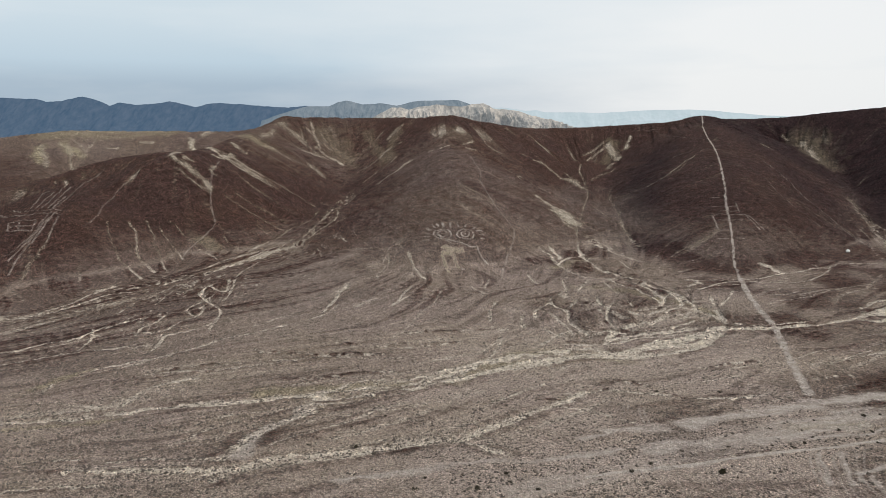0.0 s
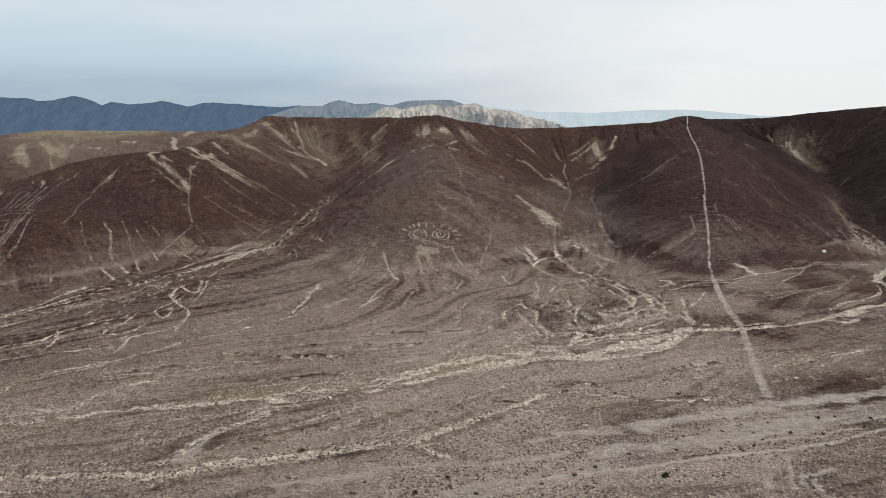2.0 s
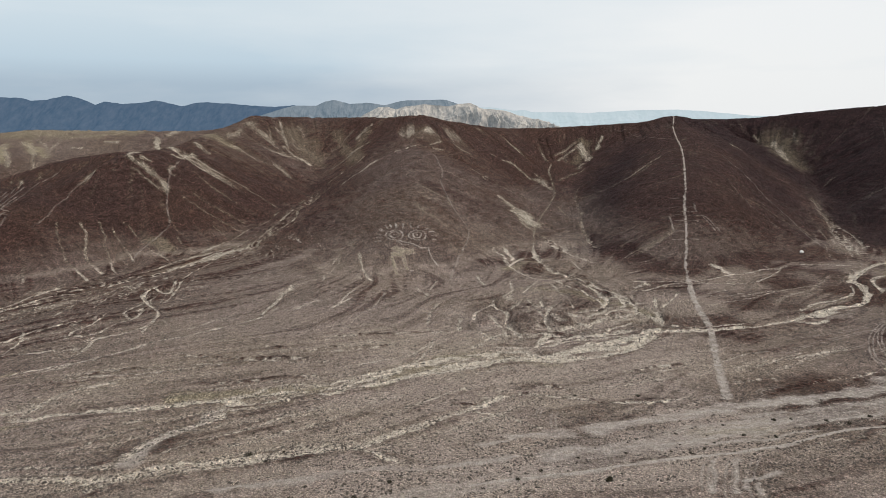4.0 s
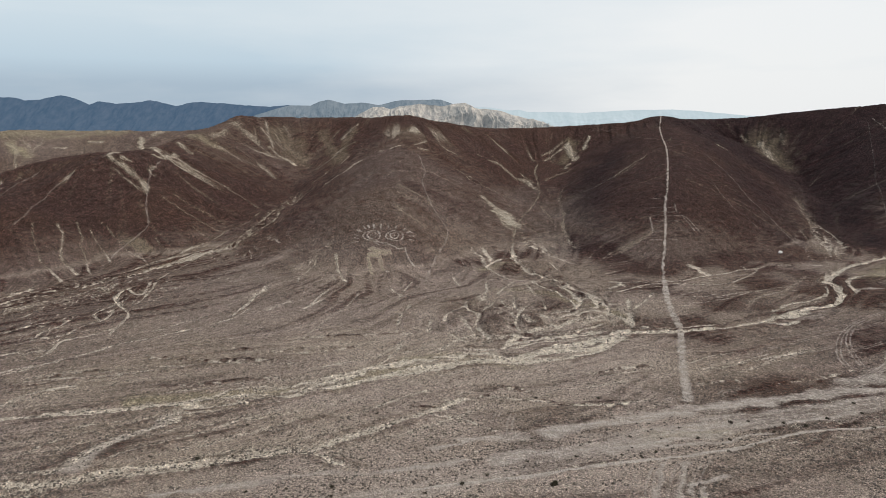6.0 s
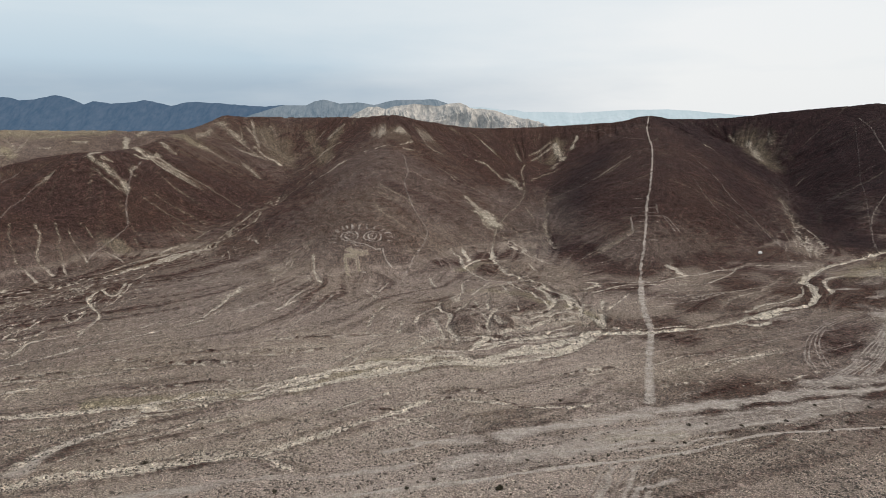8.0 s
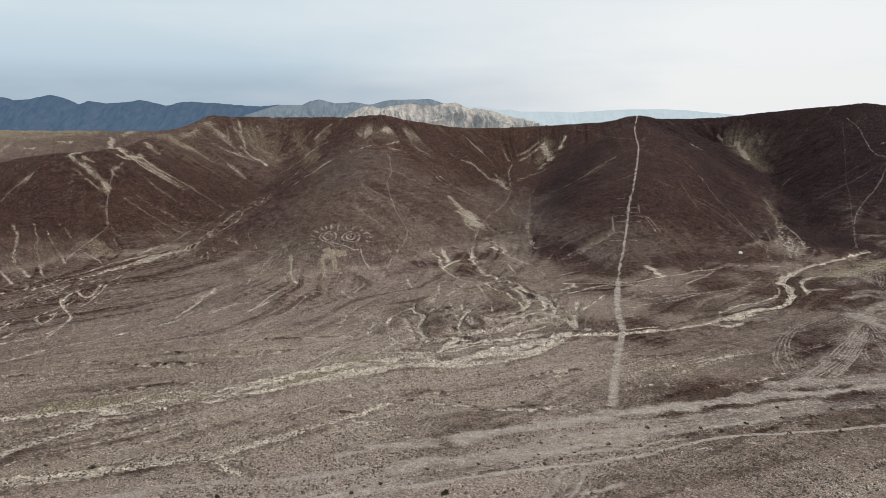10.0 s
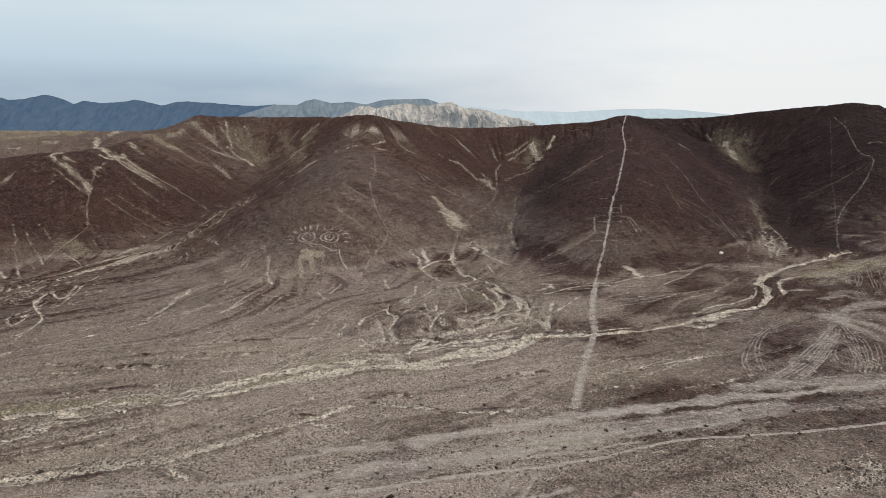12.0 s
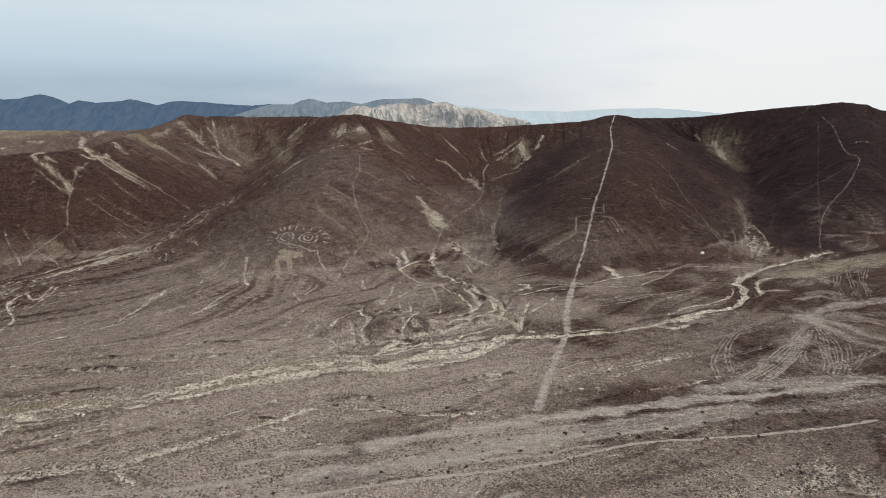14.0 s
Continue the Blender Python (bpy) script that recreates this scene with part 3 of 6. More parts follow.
band("dark", 40, 0.25, [(122.8, 185.3), (146.3, 183.9), (182.3, 195.1)])
band("dark", 3, 0.6, [(-23.4, 286.7), (-8.4, 288), (9.3, 287.9), (27.3, 293.1)])
band("dark", 46, 0.75, [(119.9, 470.7), (168.4, 484.9), (215.6, 499.5), (269.1, 522)])
band("dark", 30, 0.7, [(329.6, 534.2), (373.3, 547.9), (417.8, 548.9)])
band("dark", 3.5, 0.59, [(-207.1, 282.9), (-190.4, 274.8), (-175.6, 281.8), (-157.4, 288.9), (-138.4, 296.2), (-120.3, 299.3)])
band("dark", 3, 0.55, [(-199.1, 266.8), (-185.5, 269.3), (-167.1, 273.1)])
band("dark", 5, 0.47, [(-137.2, 273), (-126.9, 271.6), (-116, 278.6)])
band("dark", 4, 0.51, [(-170.9, 186.4), (-163.1, 179.4), (-154.2, 178.9)])
band("dark", 3, 0.51, [(-158.1, 185.5), (-145.5, 188.8), (-131.8, 186)])
band("dark", 4, 0.42, [(-137.9, 208.4), (-130.4, 214.2), (-125.1, 221.4)])
band("dark", 5, 0.42, [(-258.9, 282.6), (-239.4, 272.1), (-222.5, 264.7)])
band("dark", 2.5, 0.51, [(-189.6, 221.9), (-172.6, 229), (-155.9, 234.6), (-141.2, 241.6)])
band("dark", 3, 0.51, [(19.6, 260.9), (37, 264.4), (59.4, 274.3), (76.8, 275.3)])
band("dark", 2.5, 0.51, [(25.2, 246.5), (44.8, 245.6), (63.7, 243.7)])
band("dark", 4, 0.5, [(84.3, 193.4), (102.4, 197.7), (119.8, 198.3), (138.3, 201), (156.8, 202.6), (177.1, 206.5)])
band("dark", 4, 0.6, [(178.9, 209.2), (189.2, 213.8), (196.9, 215.6)])
band("dark", 4, 0.6, [(146.3, 266.2), (156.6, 269.3), (173.8, 277), (185.9, 277.5)])
band("dark", 5, 0.7, [(141.5, 172.2), (144.1, 168.9), (145.8, 164.3)])
band("dark", 4, 0.6, [(168.5, 196.2), (167.9, 190.1)])
band("dark", 60, 0.55, [(120.1, 712.1), (110.1, 590), (109.9, 504.4), (115.4, 462.8)])
band("dark", 14, 0.85, [(292.8, 564.7), (333, 621.3), (362.6, 623.3), (372.3, 584.4), (429.6, 578.2)])
# right spurs: dark maroon rock, coloured darker still for their shade
band("shaded_maroon", 75, 0.8, [(192.9, 859.5), (143.4, 714), (116.4, 628.5)])
band("shaded_maroon", 95, 1, [(527.7, 935), (467.3, 824.8), (386.8, 643.7)])
band("shaded_maroon", 90, 0.9, [(575.2, 865.7), (482.3, 727.7), (413.8, 617.7)])
band("shaded_maroon", 60, 0.6, [(337.4, 932.4), (325.3, 724.3), (309.2, 613.5)])
band("shaded_maroon", 40, 0.5, [(122.8, 582.9), (126.5, 515.9)])
band("shaded_maroon", 40, 0.2, [(122.8, 482.3), (170, 490), (220.3, 511.1)])
band("shaded_maroon", 12, 0.6, [(333, 621.3), (362.6, 623.3), (372.3, 584.4), (429.6, 578.2)])
band("thread", 1.6, 0.7, [(22.8, 479), (31.3, 497.1), (41.3, 505.1), (46.1, 510.9)], 0.50)
band("thread", 1.2, 0.6, [(22.8, 479), (27.1, 470.4), (33.3, 456.7), (39.9, 444.3)], 0.30)
band("thread", 1, 0.5, [(19.3, 448.1), (32.6, 448.1), (50.8, 440.5), (58.3, 440)], 0.15)
band("thread", 1.2, 0.55, [(39.6, 441.4), (33.2, 431.5), (27.3, 415.3), (25, 402), (17.8, 383.4), (13.5, 375.4)], 0.20)
band("thread", 3, 0.5, [(47.2, 533.2), (46.1, 510.9), (46.7, 495.2), (50.5, 479.5), (52.1, 468.5)], 0.60)
band("thread", 2, 0.6, [(52.1, 468.5), (58.9, 459), (64.5, 444.3), (71.3, 439.5), (74.9, 427.7), (76.7, 417.7), (81.9, 408.2), (85.1, 398.2), (89, 385.3), (92.7, 373.5), (96.5, 369.7)], 0.80)
band("thread", 2.2, 0.7, [(66.9, 447.6), (69.5, 428.1), (72, 411), (73.8, 398.2), (74.8, 389.2)], 0.60)
band("thread", 3, 0.75, [(76.5, 398.2), (83.4, 398.2), (82.4, 385.3), (76.7, 373.9)], 0.50)
band("thread", 2, 0.65, [(65.5, 373.9), (71.5, 385.8), (76.5, 398.2)], 0.50)
band("thread", 2, 0.65, [(4.7, 390.1), (7.7, 378.2), (11.5, 375.4), (12.5, 366.3), (10.2, 355.4), (10.4, 344.9), (12.9, 335), (14.9, 328.8), (14.8, 321.6)], 0.80)
band("thread", 1.6, 0.5, [(5.5, 392.5), (10.2, 402.9), (16.5, 412.4), (19.9, 423.4), (21, 443.8)], 0.60)
band("thread", 1.4, 0.6, [(34.1, 400.6), (34.1, 381.5), (35.9, 373.5), (38.6, 377.7), (43.8, 386.3)], 0.60)
band("thread", 1.8, 0.7, [(38.6, 377.7), (34, 364.4), (31.5, 354), (31.1, 343.5), (33.2, 335.4)], 0.80)
band("thread", 1, 0.4, [(18.4, 365.9), (22.7, 359.7), (25, 348.7), (27.3, 340.7)], 0.30)
band("thread", 2, 0.7, [(33.2, 335.4), (38.7, 337.3), (44.9, 340.2), (50, 344.9), (53.5, 342.6)], 0.60)
band("thread", 2, 0.55, [(14.9, 328.8), (23.4, 328.8), (29.4, 332.1), (33.2, 335.4)], 0.50)
band("thread", 4, 0.8, [(22, 310.2), (25.4, 318.3), (27.5, 326.9), (30.5, 328.3), (37.1, 324)], 0.60)
band("thread", 2, 0.8, [(0.4, 311.2), (13.9, 309.3), (22, 310.2), (27.5, 311.2), (39, 316.9), (50.4, 319.3), (59.5, 323.5), (71.2, 325.9), (86, 328.8), (106, 333.5)], 0.50)
band("thread", 4, 0.85, [(13.5, 303.1), (21, 296.9), (31.5, 298.4), (42.6, 303.1), (53.4, 305), (64.5, 307.4), (71.4, 314), (84.5, 322.6)], 0.60)
band("thread", 6, 0.9, [(53.7, 306.4), (63.7, 316.4), (72.8, 320.2), (82.1, 324.5)], 0.50)
band("thread", 2, 0.6, [(58.3, 332.6), (71.7, 342.1), (78.7, 346.8), (89.2, 341.1), (107.8, 339.2)], 0.50)
band("thread", 2.5, 0.7, [(96.5, 369.7), (94.2, 356.8), (90.6, 343)], 0.70)
band("thread", 1.6, 0.55, [(103.6, 397.2), (99.5, 378.7), (100.6, 373)], 0.50)
band("thread", 1.2, 0.5, [(101.2, 375.4), (109.2, 386.8), (118.7, 402.5), (123.3, 412.4)], 0.30)
band("thread", 2, 0.55, [(48.3, 365.9), (58.2, 368.7), (65.5, 373.9)], 0.50)
band("thread", 2.4, 0.65, [(48.9, 347.8), (52.6, 342.6), (61.8, 352.5), (68.8, 357.8), (78, 357.3)], 0.60)
band("thread", 1.5, 0.5, [(65.7, 357.8), (70.4, 350.2), (79.1, 362.5), (88.5, 362.5)], 0.40)
band("thread", 1.4, 0.65, [(93.6, 410.5), (104.3, 413.9), (118.5, 427.2), (131, 432.4), (135.3, 431.9)], 0.30)
band("thread", 1, 0.5, [(101, 438.1), (117.5, 437.2), (137.5, 435.7)], 0.20)
band("thread", 1, 0.5, [(97.5, 407.7), (113, 420.1), (134.2, 424.8)], 0.20)
band("thread", 1.6, 0.4, [(-31.5, 339.2), (-32, 353.5), (-31.6, 368.7), (-31.3, 377.7), (-27.1, 391.1)], 0.60)
band("thread", 1.6, 0.5, [(-6.7, 356.8), (-5.9, 373), (1.3, 382), (5.4, 390.1)], 0.60)
band("thread", 2, 0.4, [(-14.4, 337.8), (-15.8, 352.5), (-14, 365.9)], 0.50)
band("thread", 1.4, 0.4, [(-42.1, 428.6), (-37.4, 415.3), (-33.3, 406.7)], 0.30)
band("thread", 2, 0.8, [(-86.4, 489), (-83.4, 470), (-79.6, 453.3), (-74.8, 439.5), (-71.9, 432.9)], 0.50)
band("thread", 1.4, 0.45, [(-83.4, 446.7), (-80.3, 439.1), (-78.2, 432.9)], 0.20)
band("thread", 1.2, 0.4, [(-102.7, 498), (-99.8, 478.5), (-101.7, 461.4), (-104.7, 447.6), (-103.7, 434.3)], 0.30)
band("thread", 1.4, 0.36, [(-60.1, 412.4), (-62.9, 394.9), (-64.7, 384.4), (-69.8, 374.9), (-73.6, 360.6), (-77.1, 346.8), (-80.7, 335.4), (-84.8, 327.8), (-88.3, 319.3)], 0.30)
band("thread", 1.6, 0.45, [(-79.2, 421), (-83.6, 405.8), (-86.5, 393.9), (-90.5, 381.1)], 0.30)
band("thread", 1.6, 0.5, [(-80.9, 400.6), (-84.9, 394.9), (-89.2, 383)], 0.30)
band("thread", 1.4, 0.4, [(-99.6, 399.6), (-106.5, 393), (-111.8, 381.1)], 0.30)
band("thread", 1.2, 0.35, [(-28.3, 444.3), (-32.6, 422.9), (-36, 396.8)], 0.20)
band("thread", 1.6, 0.5, [(-1.3, 457.6), (0.2, 448.1), (3.8, 434.8)], 0.30)
band("thread", 2.4, 0.5, [(-10.4, 310.7), (-2.2, 323.5), (4.9, 328.8), (12.5, 326.4)], 0.30)
band("thread", 1.2, 0.4, [(-28, 330.2), (-30.2, 321.6), (-34.4, 312.6), (-38.2, 305)], 0.20)
band("thread", 2.4, 0.5, [(-299.7, 440.5), (-290.7, 450.5), (-273, 460.5), (-260.7, 474.7), (-245.4, 485.2), (-231.5, 500.9), (-221.9, 530.8), (-207.1, 553.2), (-184, 554.6), (-179.5, 571.7), (-171.9, 597.8), (-162.7, 623), (-169.6, 697.7), (-163.4, 753.3)], 0.80)
band("thread", 2.4, 0.5, [(-290.9, 426.7), (-274, 435.3), (-260.5, 444.8), (-253.5, 460.9), (-246.9, 471.4), (-236.4, 483.8), (-228.6, 504.2), (-217.8, 520.4), (-207.6, 541.3), (-193.3, 554.1), (-188.2, 568.4), (-179.4, 606.9), (-170.9, 656.3)], 0.80)
band("thread", 2, 0.5, [(-223.3, 546.5), (-217.7, 569.8), (-209.8, 589.8), (-201.3, 611.2), (-190.8, 619.7), (-184.9, 657.3)], 0.60)
band("thread", 1.5, 0.45, [(-211, 467.6), (-210.9, 502.8), (-203.3, 529.4), (-180.7, 544.1), (-173.7, 568.4), (-165.7, 593.6), (-150.7, 616.4)], 0.90)
band("thread", 1.4, 0.5, [(-244.5, 506.1), (-237.3, 524.6), (-225.2, 539.4), (-216, 551.7), (-206.5, 565)], 0.50)
band("thread", 1.2, 0.45, [(-208.2, 530.3), (-205, 547), (-199.1, 564.6), (-194.6, 581.2)], 0.50)
band("thread", 2, 0.7, [(-216.1, 420.1), (-221.8, 434.3), (-220.8, 445.7), (-211.1, 432.9), (-204.1, 429.6), (-208.1, 447.2), (-212.9, 462.8)], 0.70)
band("thread", 1.6, 0.55, [(-221.6, 427.7), (-212.7, 412.9), (-203.1, 400.1), (-193.9, 387.7), (-189.8, 375.4), (-188, 361.6), (-187.1, 350.2), (-181.6, 342.1)], 0.60)
band("thread", 1.5, 0.5, [(-208.7, 462.4), (-202.6, 439.1), (-199, 418.2), (-198.8, 405.8)], 0.70)
band("thread", 1.4, 0.5, [(-213.4, 383.4), (-214.5, 395.3), (-211.5, 406.7)], 0.50)
band("thread", 1.3, 0.5, [(-211.8, 383.4), (-203.4, 373.5), (-203, 382.5), (-205.5, 394.4)], 0.50)
band("thread", 1.6, 0.5, [(-245.6, 351.1), (-241.5, 369.7), (-241.3, 380.1)], 0.50)
band("thread", 1.4, 0.45, [(-253.8, 384.4), (-254.3, 396.3), (-249, 404.8), (-241.4, 416.7)], 0.50)
band("thread", 1.6, 0.55, [(-223.7, 340.2), (-225.9, 354), (-222.8, 364.9), (-221.1, 376.3)], 0.50)
band("thread", 1.5, 0.5, [(-223.3, 344.5), (-210.4, 348.3), (-208.4, 361.6), (-205, 373.5)], 0.50)
band("thread", 2, 0.6, [(-204.7, 313.6), (-204.8, 325.5), (-206.6, 338.8), (-197.5, 346.8), (-188.6, 359.7)], 0.50)
band("thread", 1.4, 0.6, [(-208.3, 293.6), (-197.3, 301.2), (-189.6, 311.2), (-179.2, 317.4), (-171.9, 331.2), (-160.4, 337.8), (-149.8, 348.3), (-138.3, 358.3), (-126.9, 371.6), (-122.5, 389.6)], 0.30)
band("thread", 1.2, 0.4, [(-164.8, 347.8), (-155.1, 361.6), (-144.7, 376.3)], 0.30)
band("thread", 2, 0.6, [(-129, 373), (-128.6, 382), (-125.8, 401), (-126.3, 415.3), (-122.8, 422.4), (-125, 434.8)], 0.40)
band("thread", 1.2, 0.35, [(-237.7, 397.2), (-241.4, 423.4), (-241.1, 444.3), (-240.7, 467.1)], 0.50)
band("thread", 1.2, 0.4, [(-267.1, 384.4), (-256.2, 405.3), (-249.2, 431), (-246.7, 455.2)], 0.50)
band("thread", 1.2, 0.4, [(-278.9, 402.5), (-267.5, 424.3), (-257.9, 440)], 0.50)
band("thread", 1.2, 0.4, [(-222.2, 319.3), (-213.8, 333.5), (-207.8, 343.5)], 0.40)
band("thread", 1.2, 0.35, [(-229.7, 422), (-233, 447.2), (-227.6, 464.7)], 0.50)
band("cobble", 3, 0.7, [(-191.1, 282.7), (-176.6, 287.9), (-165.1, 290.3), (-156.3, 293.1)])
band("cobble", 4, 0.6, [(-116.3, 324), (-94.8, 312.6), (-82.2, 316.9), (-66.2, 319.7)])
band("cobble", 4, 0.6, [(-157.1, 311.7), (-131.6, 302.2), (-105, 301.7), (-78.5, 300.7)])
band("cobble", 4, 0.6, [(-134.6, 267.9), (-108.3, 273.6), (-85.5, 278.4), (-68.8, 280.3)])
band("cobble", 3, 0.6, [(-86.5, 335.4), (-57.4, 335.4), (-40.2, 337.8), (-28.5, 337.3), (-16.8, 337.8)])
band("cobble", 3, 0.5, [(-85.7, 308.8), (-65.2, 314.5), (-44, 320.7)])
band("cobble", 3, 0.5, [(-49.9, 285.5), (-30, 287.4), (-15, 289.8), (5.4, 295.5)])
band("scree", 5, 0.6, [(-452.4, 859.8), (-434.7, 859.3)])
band("scree", 3, 0.6, [(-487.5, 848.4), (-472.8, 847)])
band("scree", 9, 0.8, [(-324.6, 647.8), (-323.9, 661.1)])
band("scree", 6, 0.6, [(-322, 644.4), (-310.6, 641.6), (-300.3, 637.3), (-289.9, 634), (-282.7, 628.3), (-277.8, 622.1)])
band("scree", 2, 0.4, [(-312.7, 634), (-294.4, 625.9), (-279.4, 619.7)])
band("scree", 4, 0.6, [(-311.7, 650.6), (-306.2, 652)])
band("scree", 8, 0.8, [(-390.5, 868.8), (-302.4, 705.8), (-291.4, 713.8)])
band("scree", 3, 0.6, [(-291.4, 713.8), (-282.7, 713.4), (-262.4, 703.9), (-245.7, 704.3), (-228.7, 694.8)])
band("scree", 2, 0.35, [(-228.7, 694.8), (-212.1, 685.8), (-192.8, 676.3)])
band("scree", 4, 0.7, [(-296.4, 685.3), (-288.9, 692.5)])
band("scree", 13, 0.55, [(-377.8, 882.1), (-375.2, 907.3)])
band("scree", 8, 0.6, [(-306.1, 773.3), (-293.6, 756.2), (-285.6, 747.1)])
band("scree", 5, 0.5, [(-283.5, 646.3), (-288.5, 651.6), (-287.1, 661.6)])
band("scree", 12, 0.35, [(-290, 838.9), (-288.9, 861.2), (-286.5, 880.7)])
band("scree", 14, 0.45, [(-284, 912.1), (-268.1, 898.8), (-251, 887.8)])
band("scree", 3, 0.45, [(-276.5, 821.3), (-260.7, 812.2), (-245.7, 805.1)])
band("scree", 6, 0.35, [(-252.8, 924.4), (-229.4, 903), (-214.6, 891.6)])
band("scree", 6, 0.65, [(-230.2, 881.2), (-213.7, 865), (-194.3, 856)])
band("scree", 7, 0.4, [(-229.1, 816.1), (-220.1, 811.3), (-209, 805.6)])
band("scree", 4, 0.4, [(-223.5, 938.2), (-212.4, 921.1)])
band("scree", 3, 0.4, [(-254.8, 888.8), (-241.8, 879.3), (-228, 866.4)])
band("scree", 6, 0.65, [(-135.4, 745.7), (-126, 758.1), (-117.1, 762.8), (-109.2, 775.6), (-97.8, 788.5)])
band("scree", 4, 0.4, [(-165.5, 840.8), (-151.7, 855.5), (-136.4, 873.6), (-121.2, 879.3)])
band("scree", 5, 0.5, [(-139.8, 898.3), (-130.4, 912.6), (-121.8, 922.5)])
band("scree", 3, 0.35, [(-156.5, 911.1), (-148.4, 922.5)])
band("scree", 3, 0.3, [(-159.2, 781.8), (-143.5, 806.1), (-124.1, 836)])
band("scree", 2, 0.6, [(-82.2, 796.1), (-71.8, 789.4), (-66.3, 802.7), (-58.8, 809.9)])
band("scree", 2, 0.55, [(-37.5, 822.7), (-32.8, 824.1), (-27.4, 826.5)])
band("scree", 2, 0.5, [(-42.4, 828.9), (-36.1, 842.2), (-29.5, 852.7)])
band("scree", 4, 0.45, [(-17.8, 862.6), (-3.7, 853.6), (8.2, 853.6)])
band("scree", 3, 0.4, [(17, 756.2), (29, 742.8)])
band("scree", 7, 0.5, [(51.2, 888.3), (73.3, 887.8), (91.8, 854.1), (101.1, 804.2)])
band("scree", 7, 0.6, [(33.4, 684.8), (39.4, 644.9), (45, 613.1)])
band("scree", 13, 0.8, [(43.7, 622.6), (48.5, 604.5), (53.3, 590.7)])
band("scree", 5, 0.5, [(39.7, 609.7), (46.9, 584.5), (51.7, 573.1)])
band("scree", 4, 0.35, [(6.2, 796.1), (37, 754.7), (68.9, 758.5)])
band("scree", 3, 0.4, [(36.4, 886.4), (40.8, 886.4)])
band("scree", 3, 0.55, [(23.1, 527.5), (25.7, 509.9), (27, 496.1)])
band("scree", 3, 0.4, [(13.9, 520.8), (19.8, 503.2), (23, 483.3)])
band("thread", 1.2, 0.5, [(120.3, 934.4), (110.4, 885.5), (107.8, 841.2), (101.2, 778.5), (86.8, 723.4), (66.9, 625.4), (55.5, 587.4), (50.1, 554.6), (46.8, 528)], 0.60)
band("thread", 3, 0.28, [(124.6, 771.4), (115.1, 711.9), (109.5, 660.1), (99.4, 605.5), (97.8, 574.1), (98.2, 540.8)], 0.80)
band("thread", 1.5, 0.4, [(103, 830.3), (96.5, 864.5), (92.7, 897.8)], 0.40)
band("thread", 2, 0.4, [(53.7, 567.9), (62.1, 557.4), (70.1, 546.5), (74.9, 531.3)], 0.50)
band("thread", 1.6, 0.35, [(61.4, 596.9), (67.6, 585), (76.6, 578.8), (87.3, 585)], 0.50)
band("thread", 1.6, 0.35, [(95, 717.2), (94.5, 663), (91, 610.2)], 0.50)
band("scree", 4, 0.5, [(130.8, 960.6), (153.7, 982.4), (171, 991)])
band("scree", 3, 0.4, [(132.9, 977.2), (150.7, 990), (164.2, 999.6)])
band("scree", 13, 0.6, [(168.6, 991), (172.4, 974.4), (175.7, 955.8)])
band("scree", 8, 0.4, [(166.4, 946.8), (153.3, 927.8)])
band("scree", 6, 0.7, [(200, 1000), (193, 978.6)])
band("scree", 3, 0.3, [(118.6, 843.6), (144.3, 895), (162.7, 916.4)])
band("scree", 3, 0.35, [(154, 717.2), (177.9, 731.9), (209.5, 772.8), (223.6, 785.2)])
band("scree", 2, 0.2, [(123.7, 746.2), (139, 730.5), (154, 717.2)])
band("scree", 3, 0.5, [(349.4, 901.1), (359, 888.8)])
band("scree", 14, 0.5, [(447.9, 993.4), (444.6, 966.3), (433.1, 926.3)])
band("scree", 6, 0.4, [(431.4, 1023.3), (434.5, 1008.1)])
band("thread", 1.6, 0.35, [(-331.8, 530.8), (-324.3, 516.6), (-316.6, 504.7), (-309.1, 496.6), (-303.6, 489)], 0.30)
band("thread", 1.8, 0.55, [(-324.8, 552.7), (-315.8, 538.4), (-309.6, 530.8), (-303.2, 518.5), (-298.4, 506.6), (-293.8, 499.9), (-289, 496.6), (-283.1, 492.8), (-276.1, 487.1)], 0.50)
band("thread", 1.6, 0.45, [(-316.6, 565.5), (-307.4, 551.7), (-297.8, 537.9), (-294, 527.5), (-288.3, 520.4), (-281, 509), (-275.7, 500.4), (-268.2, 489.5)], 0.40)
band("thread", 1.4, 0.4, [(-302.3, 559.8), (-294.3, 547.9), (-284.7, 537), (-275.2, 528.4), (-267.3, 518)], 0.40)
band("thread", 1.4, 0.4, [(-299.4, 571.7), (-290.7, 566.9), (-283.4, 558.9), (-271.9, 548.4), (-265.4, 540.8), (-257.6, 536), (-248.3, 529.9), (-241.5, 524.2)], 0.40)
band("thread", 1.8, 0.5, [(-307.4, 493.3), (-302.2, 488.5), (-295.3, 485.2), (-287.5, 479.5), (-279.1, 470)], 0.50)
band("thread", 1.2, 0.35, [(-249.2, 560.8), (-243.3, 553.6), (-238, 549.4), (-227.8, 546.5)], 0.30)
band("thread", 1.2, 0.3, [(-231.4, 596.4), (-220, 591.2), (-212.1, 589.3)], 0.30)
band("scree", 2, 0.25, [(-265.1, 621.6), (-247.5, 614.5), (-225.4, 607.8), (-207.1, 605)])
band("scree", 2, 0.22, [(-259.5, 634), (-236.5, 626.4), (-209.6, 621.6)])
band("thread", 3, 0.85, [(106, 333.5), (117.5, 337.8), (132.8, 339.7), (149.1, 343.5), (163, 348.3), (175.1, 354.9), (184.2, 361.1)], 0.80)
band("thread", 1.6, 0.6, [(107.8, 339.2), (115.7, 341.1), (128.4, 343.5), (141.3, 346.4)], 0.40)
